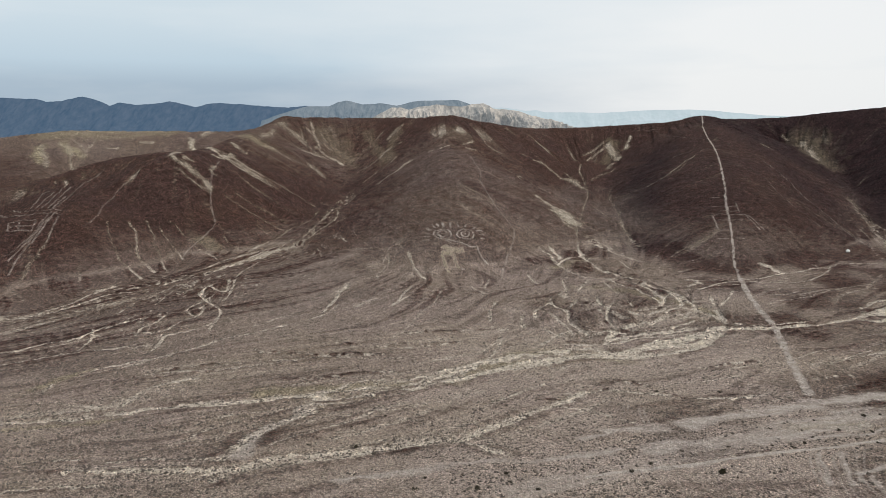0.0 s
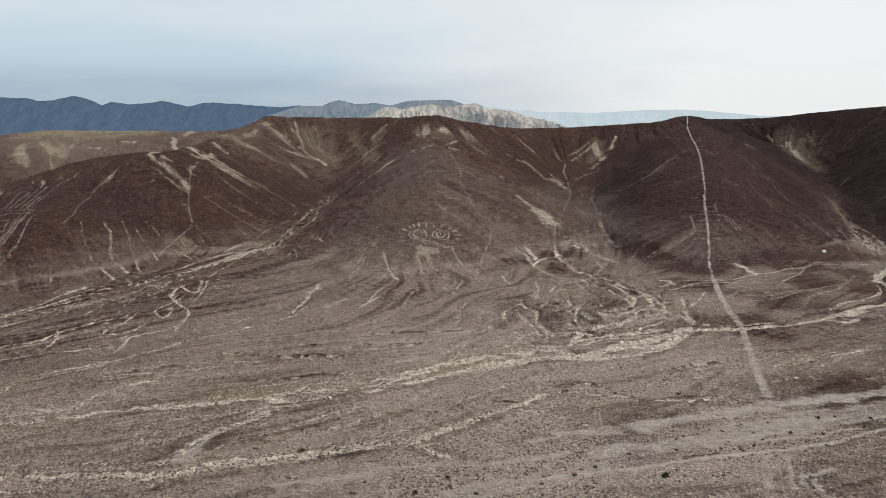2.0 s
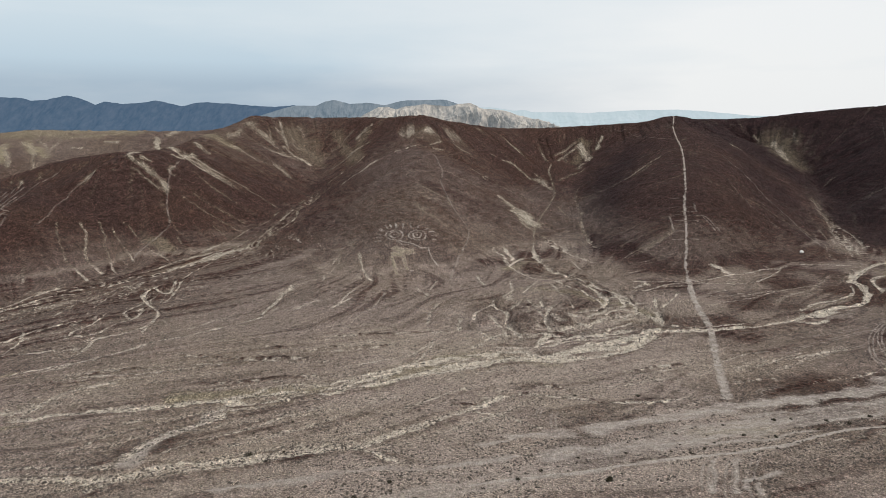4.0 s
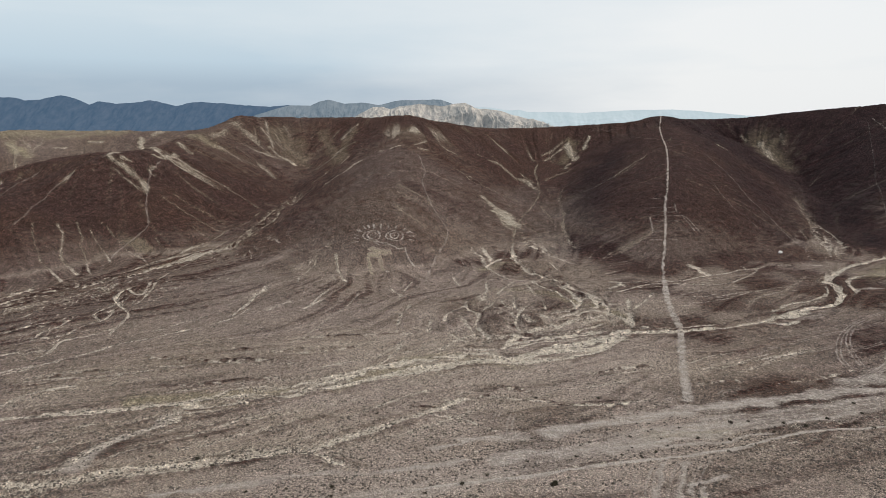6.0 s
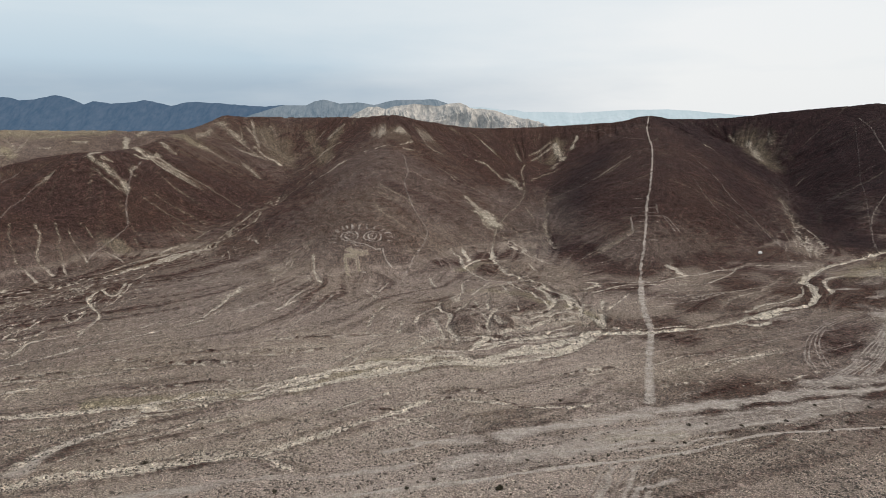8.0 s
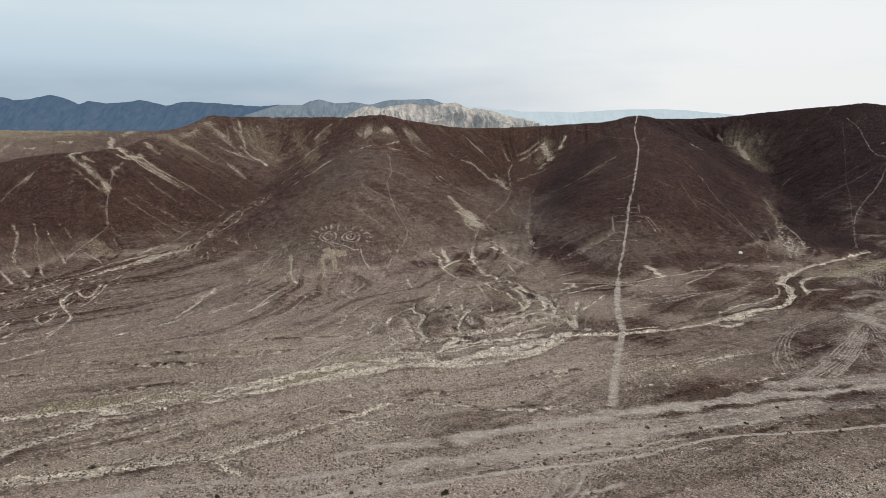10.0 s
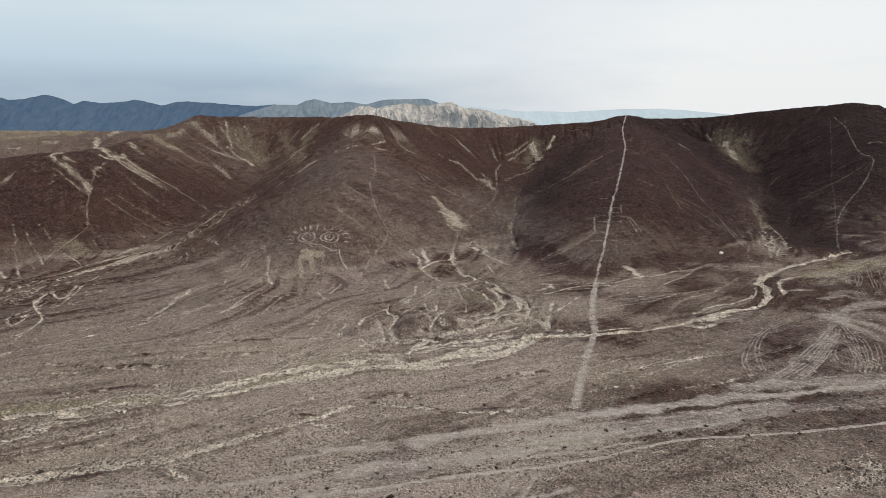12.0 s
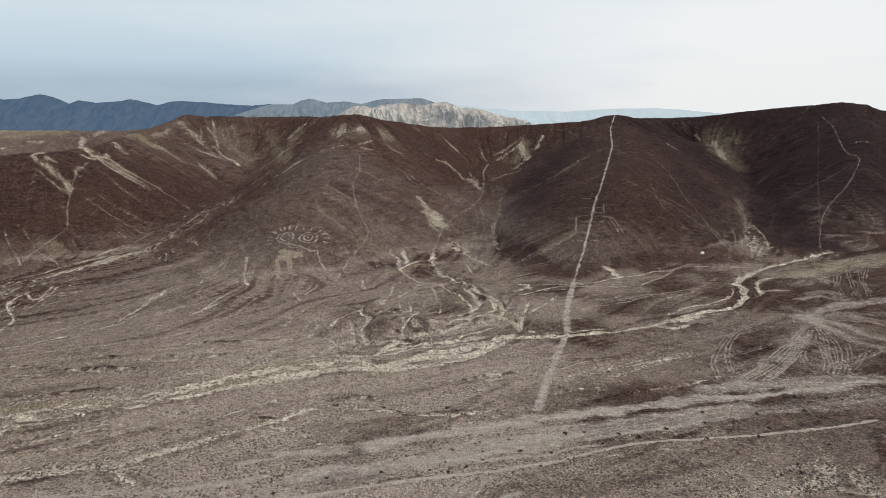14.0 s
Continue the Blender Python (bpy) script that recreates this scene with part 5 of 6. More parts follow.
def drawn_out(step, reach, seed, warp):
    """Noise drawn out along the way of the water, on a grid of its own."""
    x, y = np.meshgrid(np.arange(-520, 700, step, dtype=np.float32), np.arange(108, 1090, step, dtype=np.float32))
    total = np.zeros(x.shape, np.float32)
    for way in (1, -1):
        px, py = x.copy(), y.copy()
        for k in range(reach):
            i = np.clip(((py - 108) / CELL).astype(np.int32), 0, fx.shape[0] - 1)
            j = np.clip(((px + 520) / CELL).astype(np.int32), 0, fx.shape[1] - 1)
            px += way * step * 1.25 * down_x[i, j]
            py += way * step * 1.25 * down_y[i, j]
            if k % 2 == 0:
                total += (1 - 0.6 * k / reach) * grain(px, py, step * warp, seed)
    return (total - total.mean()) / total.std()


def from_grid(values, step, x, y):
    u, v = np.clip((x + 520) / step, 0, values.shape[1] - 1.001), np.clip((y - 108) / step, 0, values.shape[0] - 1.001)
    j, i = u.astype(np.int32), v.astype(np.int32)
    u, v = u - j, v - i
    return (values[i, j] * (1 - u) * (1 - v) + values[i, j + 1] * u * (1 - v) + values[i + 1, j] * (1 - u) * v + values[i + 1, j + 1] * u * v)


on = np.nonzero((gy > 110) & (gy < 1085) & (gx > -515) & (gx < 695))[0]
x, y, hl = gx[on], gy[on], hill[on]
fine_run = from_grid(drawn_out(1.2, 16, 310, 1.3), 1.2, x, y)
wide_run = from_grid(drawn_out(3.0, 16, 320, 1.3), 3.0, x, y)
damp = from_grid(wet, CELL, x, y)
run = 0.62 * fine_run + 0.62 * wide_run
some = np.clip(0.55 + 0.9 * layers(x, y, 55, 3, 330), 0, 1)
calm = 1 - np.clip(1.6 * layer["dust"][on], 0, 1)
flat = (1 - hl) * calm
channel = step_up(run + 1.3 * damp, 0.75, 1.9)
bar = step_up(-run + 0.3 * damp, 0.1, 1.3)
layer["pale"][on] = np.maximum(layer["pale"][on], flat * channel * (0.34 * some + 0.3 * damp))
layer["varnish_shade"][on] = np.clip(layer["varnish_shade"][on] + flat * (0.6 * bar * (0.32 + 0.45 * some + 0.05 * damp) - 0.22 * channel), 0, 1)
layer["olive"][on] = np.maximum(layer["olive"][on], 0.26 * flat * damp * step_up(wide_run, -0.6, 0.8))
gz[on] += flat * (0.38 + 0.25 * damp) * (bar - channel)
slope = hl * step_up(high[on], 0.0, 0.5)
layer["varnish_shade"][on] = np.clip(layer["varnish_shade"][on] - hl * (0.06 * np.clip(run, -1.2, 2.2)) * (0.4 + 0.6 * some), 0, 1)
layer["olive"][on] = np.maximum(layer["olive"][on], 0.3 * hl * some * step_up(run, 1.0, 2.2))
layer["pale"][on] = np.maximum(layer["pale"][on], hl * (0.16 * some + 0.42 * damp * step_up(layers(x, y, 5, 2, 340), 0.0, 0.25)) * step_up(run + damp, 1.2, 2.3))
gz[on] -= hl * 0.34 * np.clip(run, -1.5, 2)

# mounds of dark stone left standing between the water courses: centre, half sizes, rise, darkness
MOUNDS = [
    (19.6, 350.2, 7.3, 17.2, 2.6, 0.75),
    (40, 353.5, 6.7, 18.3, 2.4, 0.75),
    (37.5, 479.5, 9.8, 13.5, 2.0, 0.60),
    (59.7, 488, 14.1, 19.3, 2.2, 0.60),
    (9.9, 393.9, 4.1, 7.9, 1.4, 0.60),
    (-2.1, 354, 4.0, 10.2, 1.4, 0.55),
    (-8.7, 344.5, 2.7, 8.0, 1.0, 0.50),
    (99, 355.4, 3.7, 9.2, 1.0, 0.50),
    (37.5, 400.1, 6.8, 10.3, 1.2, 0.40),
    (68.3, 432.4, 4.4, 7.4, 1.2, 0.60),
    (86.8, 473.3, 12.0, 16.1, 1.8, 0.55),
    (54.4, 398.7, 9.6, 11.4, 0.8, 0.20),
    (24, 402.5, 5.5, 10.3, 0.8, 0.35),
    (26.6, 369.7, 3.8, 8.5, 0.8, 0.40),
    (96.6, 403.9, 5.5, 8.1, 0.8, 0.30),
    (-29.2, 348.3, 4.2, 9.0, 1.0, 0.35),
    (-209.9, 444.3, 3.4, 6.3, 0.8, 0.40),
    (-207.8, 385.3, 3.3, 5.5, 0.7, 0.40),
    (-208.4, 419.1, 3.2, 6.0, 0.7, 0.40),
]
for k, (cx, cy, rx, ry, rise, stony) in enumerate(MOUNDS):
    on = np.nonzero((np.abs(gx - cx) < 1.9 * rx + 4) & (np.abs(gy - cy) < 1.9 * ry + 6))[0]
    x, y = gx[on], gy[on]
    u = (x - cx + 0.3 * rx * layers(x, y, 1.1 * rx, 3, 500 + k)) / rx
    v = (y - cy + 0.45 * ry * layers(x, y, 1.1 * rx, 3, 530 + k)) / ry
    r = np.hypot(u, v)
    lump = 1 - step_up(r, 0.55, 1.15)
    gz[on] += rise * lump * (0.85 + 0.4 * layers(x, y, 6, 3, 560))
    raise_layer("varnish_shade", on, stony * (1 - step_up(r, 0.75, 1.05)) * np.clip(0.9 + 0.5 * layers(x, y, 5, 3, 570), 0.3, 1))
    layer["pale"][on] *= 0.35 + 0.65 * step_up(r, 0.7, 1.0)

# small winding threads where the gullies spread out
for cx, cy, rx, ry, wide, rise, seed in ((50, 385, 70, 85, 9, 0.8, 120), (-215, 410, 75, 95, 9, 0.4, 130), (-150, 500, 60, 70, 8, 0.35, 134)):
    zone = np.exp(-(((gx - cx) / rx) ** 2 + ((gy - cy) / ry) ** 2) ** 1.5)
    on = np.nonzero(zone > 0.03)[0]
    x, y, zn = gx[on], gy[on], zone[on]
    n1 = layers(x + 5 * grain(x, y, 9, seed + 3), y * 0.6 + 5 * grain(x, y, 9, seed + 4), wide, 3, seed)
    line_of = 1 - step_up(np.abs(n1), 0.01, 0.06)
    gz[on] += rise * zn * (step_up(np.abs(n1), 0.05, 0.3) - 0.8 * line_of)
    raise_layer("pale", on, 0.55 * line_of * zn * np.clip(0.5 + 1.5 * layers(x, y, 12, 2, seed + 6), 0, 1))

# pale scree in runnels below the ridge tops
crests = [smooth(SPURS[k][0], 25) for k in (0, 9)]
for crest, seed in zip(crests, (190, 200)):
    on = np.nonzero((gy > 600) & (gy < 1080) & (gx < 480) & (gx > -520))[0]
    d, s, _, side = nearest(gx[on], gy[on], crest)
    s = s + 6 * layers(gx[on], gy[on], 30, 2, seed + 3)
    fall = step_up(d, 6, 18) * (1 - step_up(d, 55, 105)) * (side * (1 if seed == 190 else -1) < 2)
    n2 = layers(s, d * 0.07, 8, 3, seed)
    where = np.clip(0.25 + 1.5 * layers(gx[on], gy[on], 90, 2, seed + 5), 0, 1) * fall
    layer["olive"][on] = np.maximum(layer["olive"][on], 0.3 * step_up(n2, 0.1, 0.4) * where)
    layer["pale"][on] = np.maximum(layer["pale"][on], 0.42 * step_up(n2, 0.2, 0.45) * where)
    gz[on] -= 2.6 * step_up(n2, -0.1, 0.35) * fall

# loose stone and small runnels everywhere
on = np.nonzero((gy > 112) & (gy < 1080))[0]
x, y, hl = gx[on], gy[on], hill[on]
rough = layers(x, y, 8, 4, 170)
fine = layers(x, y, 2.0, 2, 175)
# narrow treads along the contours of the slopes, their shade also put into the colour
tread = layers(0.3 * x, 1.7 * bare[on] + 0.12 * y + 1.5 * grain(x, y, 14, 401), 1.7, 2, 400)
layer["varnish_shade"][on] = np.clip(layer["varnish_shade"][on] - 0.24 * hl * tread * np.clip(0.6 + layers(x, y, 35, 2, 402), 0, 1), 0, 1)
gz[on] += hl * 0.55 * tread
gz[on] += hl * (0.6 * rough + 0.75 * fine) + (1 - hl) * (0.4 * rough + 0.32 * fine) * (1 - 0.9 * layer["dust"][on])
layer = {k: np.asarray(w, np.float32) for k, w in layer.items()}


def sheet(name, xyz, shape, material, layers_of=None):
    rows, cols = shape
    k = np.arange(rows * cols).reshape(shape)
    quads = np.stack([k[:-1, :-1], k[:-1, 1:], k[1:, 1:], k[1:, :-1]], -1).reshape(-1, 4).astype(np.int32)
    me = bpy.data.meshes.new(name)
    me.vertices.add(len(xyz))
    me.vertices.foreach_set("co", np.ascontiguousarray(xyz, np.float32).ravel())
    me.loops.add(quads.size)
    me.loops.foreach_set("vertex_index", quads.ravel())
    me.polygons.add(len(quads))
    me.polygons.foreach_set("loop_start", np.arange(0, quads.size, 4, dtype=np.int32))
    me.polygons.foreach_set("use_smooth", np.ones(len(quads), bool))
    me.update(calc_edges=True)
    for key, values in (layers_of or {}).items():
        me.attributes.new(key, "FLOAT", "POINT").data.foreach_set("value", np.ascontiguousarray(values, np.float32))
    me.materials.append(material)
    return new(name, me)


ground = tagged(sheet("ground", np.stack([gx, gy, gz], 1), SHAPE, DESERT, layer),
                "dry stony desert plain and dark bare hills", "ground", kind="structure")


def ridged(x, y, size, octaves, seed):
    total, gain = 0.0, 0.55
    for k in range(octaves):
        total = total + gain * (1 - np.abs(grain(x + 31.7 * k, y + 12.9 * k, size / 2 ** k, seed + k))) ** 2
        gain *= 0.5
    return total


def far_range(name, label, material, y, crest_line, base, rough, seed, deep=900, relief=130):
    """A long range: crest (x, z), with branching spurs and ravines towards the viewer."""
    cols, rows = 760, 90
    cx, cz = np.array(crest_line, float).T
    x, v = np.meshgrid(np.linspace(cx[0], cx[-1], cols), np.linspace(0, 1, rows))
    crest = np.interp(x, cx, cz) + rough * layers(x, x * 0, 130, 5, seed)
    warp = x + 70 * layers(x, v * 500, 240, 3, seed + 9)
    spur = ridged(warp, v * 190, 150, 5, seed + 5) - 0.55
    yy = y - deep * (1 - v) - 1.6 * relief * spur * (1 - v) ** 0.6
    z = base + (crest - base) * v ** 1.15 + relief * spur * (1 - v) ** 0.7 * v ** 0.5
    return tagged(sheet(name, np.stack([x.ravel(), yy.ravel(), z.ravel()], 1), (rows, cols), material), label, "mountains", kind="structure")


# blue to whitish air haze is part of each material, as emission
BLUE_HAZE_ROCK = range_material("far_rock", (0.012, 0.016, 0.022), (0.045, 0.047, 0.055), (0.054, 0.101, 0.165), 0.95)
GREY_HAZE_ROCK = range_material("grey_haze_rock", (0.06, 0.065, 0.07), (0.14, 0.14, 0.14), (0.1, 0.152, 0.2), 0.85)
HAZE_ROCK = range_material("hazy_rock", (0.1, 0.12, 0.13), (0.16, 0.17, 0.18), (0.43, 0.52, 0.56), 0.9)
# sunlit faces and ravine shade stand in the two rock tones
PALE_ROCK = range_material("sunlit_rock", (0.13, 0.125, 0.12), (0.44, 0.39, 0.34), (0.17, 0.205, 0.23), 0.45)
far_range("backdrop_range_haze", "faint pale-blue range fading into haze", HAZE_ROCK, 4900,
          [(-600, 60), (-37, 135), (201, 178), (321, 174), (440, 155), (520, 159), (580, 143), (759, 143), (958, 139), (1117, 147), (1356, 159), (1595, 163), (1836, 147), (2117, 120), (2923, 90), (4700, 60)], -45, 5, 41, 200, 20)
far_range("backdrop_range_blue", "hazy blue-grey mountain range on the horizon", BLUE_HAZE_ROCK, 4700,
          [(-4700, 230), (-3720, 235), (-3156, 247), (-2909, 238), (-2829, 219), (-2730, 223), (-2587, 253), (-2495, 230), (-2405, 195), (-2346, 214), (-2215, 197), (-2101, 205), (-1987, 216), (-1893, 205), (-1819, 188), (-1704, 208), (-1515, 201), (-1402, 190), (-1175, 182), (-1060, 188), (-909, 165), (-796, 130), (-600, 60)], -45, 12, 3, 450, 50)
far_range("backdrop_range_grey", "grey mountains with jagged crests under low cloud", GREY_HAZE_ROCK, 4450,
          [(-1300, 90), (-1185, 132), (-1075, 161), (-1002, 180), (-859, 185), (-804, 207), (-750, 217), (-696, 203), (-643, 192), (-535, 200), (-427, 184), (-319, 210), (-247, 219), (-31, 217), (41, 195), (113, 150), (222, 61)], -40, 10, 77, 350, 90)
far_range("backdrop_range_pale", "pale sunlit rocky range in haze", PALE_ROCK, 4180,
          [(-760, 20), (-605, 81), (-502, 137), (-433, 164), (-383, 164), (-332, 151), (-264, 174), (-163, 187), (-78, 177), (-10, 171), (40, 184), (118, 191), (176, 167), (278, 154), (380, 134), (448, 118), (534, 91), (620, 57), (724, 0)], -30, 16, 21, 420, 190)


# ---- things ----
def on_ground(x, y):
    """Row and column of the ground sheet under a place, and the weights of its four corners."""
    x, y = np.asarray(x, float), np.asarray(y, float)
    r = np.clip(np.searchsorted(rows_y, y) - 1, 0, len(rows_y) - 2)
    v = np.clip((y - rows_y[r]) / (rows_y[r + 1] - rows_y[r]), 0, 1)
    s = x / (half[r] * (1 - v) + half[r + 1] * v)
    c = np.clip(np.searchsorted(across, s) - 1, 0, len(across) - 2)
    u = np.clip((s - across[c]) / (across[c + 1] - across[c]), 0, 1)
    return r, c, u, v


def sample(values, x, y):
    r, c, u, v = on_ground(x, y)
    g = values.reshape(SHAPE)
    return (g[r, c] * (1 - u) * (1 - v) + g[r, c + 1] * u * (1 - v) + g[r + 1, c] * (1 - u) * v + g[r + 1, c + 1] * u * v)


def ground_z(x, y):
    return sample(gz, x, y)


PROFILE = np.array([-1.0, -0.62, -0.25, 0.25, 0.62, 1.0])
WEIGHT = np.array([0.0, 0.75, 1.0, 1.0, 0.75, 0.0])


def strip(name, width, strength, points, lift=0.1, ridge=0.0, ragged=0.5, step=0.8, seed=0):
    """A worn strip that lies on the ground and fades into it at its edges."""
    line = smooth(points, step)
    d = np.gradient(line, axis=0)
    d /= np.linalg.norm(d, axis=1)[:, None] + 1e-9
    n = np.stack([-d[:, 1], d[:, 0]], 1)
    x0, y0 = line[:, 0], line[:, 1]
    wide = 0.5 * width * (1 + ragged * grain(x0, y0, 4.5, 80 + seed) + 0.5 * ragged * grain(x0, y0, 1.7, 81 + seed)) + 0.25
    sway = (0.02 if name == "dirt_track" else 0.25 if width < 2.5 else 0.1) * min(width, 2.5) * grain(x0, y0, 6, 82 + seed)
    off = PROFILE[None, :] * wide[:, None] + sway[:, None]
    x, y = x0[:, None] + n[:, :1] * off, y0[:, None] + n[:, 1:] * off
    fade = np.clip(0.85 + 0.8 * layers(x, y, 5, 3, 85 + seed), 0.15, 1.1) if ragged > 0.1 else 1.05 + 0.15 * layers(x, y, 5, 3, 85)
    w = WEIGHT[None, :] * fade * strength
    w[0] *= 0.2
    w[-1] *= 0.2
    z = ground_z(x, y) + lift * (0.35 + 0.65 * WEIGHT[None, :]) + ridge * WEIGHT[None, :] ** 2
    xyz = np.stack([x.ravel(), y.ravel(), z.ravel()], 1)
    keep = {k: sample(layer[k], x, y).ravel() for k in ("varnish_shade", "pale", "dust", "olive", "shaded_maroon")}
    keep["dust"] = np.clip(np.maximum(keep["dust"], w.ravel()), 0, 1)
    if name in ("body", "leg"):
        keep["olive"], keep["dust"] = np.clip(w.ravel(), 0, 1), 0.3 * w.ravel()
        keep["varnish_shade"] = 0.3 * keep["varnish_shade"]
    if name == "dirt_track":
        keep["varnish_shade"], keep["pale"] = 0 * w.ravel(), np.clip(0.75 * w.ravel(), 0, 1)
    return sheet(name, xyz, x.shape, DESERT, keep)


def ribbon(name, label, category, width, strength, points):
    return tagged(strip(name, width, strength, points, ragged=0.08 if category == "track" else 0.3 if width > 2.5 else 0.5, seed=len(bpy.data.objects) % 7), label, category, kind="structure")


def tyre_track(strength, points):
    """Two ruts side by side."""
    base = new("tyre_track")
    p = np.array(points, float)
    d = np.gradient(p, axis=0)
    d /= np.linalg.norm(d, axis=1)[:, None]
    n = np.stack([-d[:, 1], d[:, 0]], 1)
    for k in (-0.85, 0.85):
        rut = strip("rut", 0.5, strength, [tuple(q) for q in p + n * k], lift=0.09, ragged=0.4, seed=3)
        rut.parent = base
    return tagged(base, "pair of pale tyre ruts curving over dark gravel", "tyre track", group="tyre tracks")


def oval(centre, u, v):
    """Closed ring of places round a centre, with its two half axes."""
    turn = [2 * math.pi * k / 12 for k in range(13)]
    return [(centre[0] + u[0] * math.cos(w) + v[0] * math.sin(w), centre[1] + u[1] * math.cos(w) + v[1] * math.sin(w)) for w in turn]


def stone_figure(name, label, strength, lines):
    base = new(name)
    for k, (kind, width, points) in enumerate(lines):
        p = strip(kind, width, strength, points, lift=0.14, ridge=0.22, ragged=0.35, step=0.7, seed=k % 5)
        p.parent = base
    return tagged(base, label, "geoglyph", group="geoglyphs")


ribbon("straight_trail", "straight pale trail climbing the dark spur", "trail", 2, 1.0, [(310.1, 1017.3), (281.9, 926.8), (259.3, 827.2), (229, 724), (202.4, 640), (186.5, 593.6), (170.7, 541.8), (158.5, 503.2), (148.9, 474.5), (139.1, 440.6)])
ribbon("straight_trail", "broad pale straight track over the stony plain", "trail", 4.0, 1.25, [(139.1, 440.6), (126.7, 395.4), (119.2, 361.2), (114.8, 337.1), (109.8, 321.9), (97.3, 282.3), (89.9, 256.9), (85.5, 242.9)])
ribbon("footpath", "narrow trodden pale footpath on the dark slope", "footpath", 1.4, 0.37, [(297.8, 801.3), (297.4, 731.6), (290.9, 671.1), (289.8, 629.4), (287.9, 590.5), (278.9, 532.5)])
ribbon("footpath", "narrow trodden pale footpath on the dark slope", "footpath", 1.1, 0.30, [(255.5, 714.1), (260.1, 680.6), (247.8, 605.5), (253.1, 581), (256.8, 563.8)])
ribbon("footpath", "narrow trodden pale footpath on the dark slope", "footpath", 1.2, 0.22, [(554.2, 919.2), (516.1, 844.3), (446.2, 712), (386.9, 598.3), (332.8, 496)])
ribbon("footpath", "narrow trodden pale footpath on the dark slope", "footpath", 1.7, 0.37, [(564.3, 928.8), (551.1, 878.2), (531, 830), (509.2, 774.9), (508.2, 747.8), (477.6, 704.9), (451.8, 674.8), (431.4, 653.4), (407.2, 626.1), (387.7, 597.9), (351.3, 531.1)])
ribbon("footpath", "narrow trodden pale footpath on the dark slope", "footpath", 1.1, 0.19, [(471.7, 758.9), (486.9, 756.7), (508.2, 747.8)])
ribbon("footpath", "narrow trodden pale footpath on the dark slope", "footpath", 1.4, 0.30, [(237.8, 810.9), (254.2, 821.4), (284.7, 842.8)])
ribbon("footpath", "narrow trodden pale footpath on the dark slope", "footpath", 1.7, 0.35, [(-402.9, 672.6), (-396.4, 619.3), (-379.3, 556.4), (-369.7, 514.8), (-365.3, 487.7), (-366, 463.7), (-369.9, 456.8)])

ribbon("footpath", "narrow trodden pale footpath on the dark slope", "footpath", 1.4, 0.43, [(-47.5, 796.6), (-36.9, 776.1), (-28.8, 708.6), (-26.1, 679.6), (-27.6, 642.5), (-23.9, 610.2), (-19.9, 590.7), (-14.6, 567.4), (-8.3, 550.3), (-4.6, 539.4), (-5, 524.2), (-9.2, 502.3), (-13.8, 480.9), (-18.2, 463.3), (-19.7, 447.6)])
ribbon("footpath", "narrow trodden pale footpath on the dark slope", "footpath", 1.6, 0.43, [(-10.7, 523.7), (-5, 519.4)])
ribbon("footpath", "narrow trodden pale footpath on the dark slope", "footpath", 1.0, 0.29, [(-5, 519.4), (0.6, 505.6), (5.8, 486.6), (9.5, 469.5)])
ribbon("footpath", "narrow trodden pale footpath on the dark slope", "footpath", 1.7, 0.43, [(-288.8, 678.2), (-287.2, 656.3), (-284.9, 642.1), (-280.3, 625.9), (-275.7, 610.2), (-271.5, 599.3), (-265.5, 587.9), (-261.5, 576.5), (-262, 563.6), (-264.5, 552.7), (-268.6, 540.8), (-270.3, 529.4), (-267.2, 516.1)])
ribbon("footpath", "narrow trodden pale footpath on the dark slope", "footpath", 1.5, 0.32, [(-349.4, 650.1), (-347.9, 626.4), (-352.8, 615), (-356.1, 601.2), (-353.3, 569.8), (-341.7, 534.6), (-339.4, 509)])
ribbon("footpath", "narrow trodden pale footpath on the dark slope", "footpath", 1.0, 0.29, [(207.1, 1012.4), (239.9, 993.8), (245.2, 936.3), (267.7, 872.1)])
ribbon("footpath", "narrow trodden pale footpath on the dark slope", "footpath", 0.9, 0.22, [(-130.8, 491.4), (-109.9, 471.9), (-90.8, 455.7), (-73.7, 445.2)])
ribbon("footpath", "narrow trodden pale footpath on the dark slope", "footpath", 0.9, 0.22, [(-168.4, 478.1), (-134.4, 458.1), (-101.2, 431.5)])
ribbon("dirt_track", "narrow light vehicle track across the gravel plain", "track", 1.3, 1.4, [(-16.3, 164.8), (-7.4, 168.6), (6.5, 172.4), (22.7, 176.7), (39.9, 182.4), (57.7, 186.6), (66.7, 188.5), (76.4, 191.9), (86.7, 195.7), (98.6, 202.3), (110.5, 208), (121.1, 210.4), (130.7, 210.9), (142.9, 212.3), (172.9, 217.5), (188.8, 221.8), (200.3, 225.1)])
tyre_track(0.85, [(151.4, 256), (167.1, 266.7), (185, 280.7), (199.7, 296), (216.5, 313.9), (234.3, 334.8)])
tyre_track(0.83, [(155.2, 254.8), (168.1, 263.8), (189.7, 280.4), (204.5, 295.6), (225.8, 321.3)])
tyre_track(0.77, [(173.7, 261), (189.1, 274.3), (203.7, 289), (220.8, 309.5), (234.6, 330.1)])
tyre_track(0.72, [(179.5, 266.2), (199.8, 286.1), (219.6, 309.6), (233.5, 325.5)])
tyre_track(0.61, [(166.1, 275.6), (169.5, 288.7), (176.6, 302.7), (185.7, 317.2), (196.3, 329.2), (215.4, 346.2), (237, 359.8)])
tyre_track(0.61, [(173.6, 278.3), (177.1, 291.6), (186, 311.5), (199.8, 330.7), (218.3, 346)])
tyre_track(0.55, [(225.7, 313.1), (216.7, 302.2), (211.7, 293.8), (209.2, 285.4)])
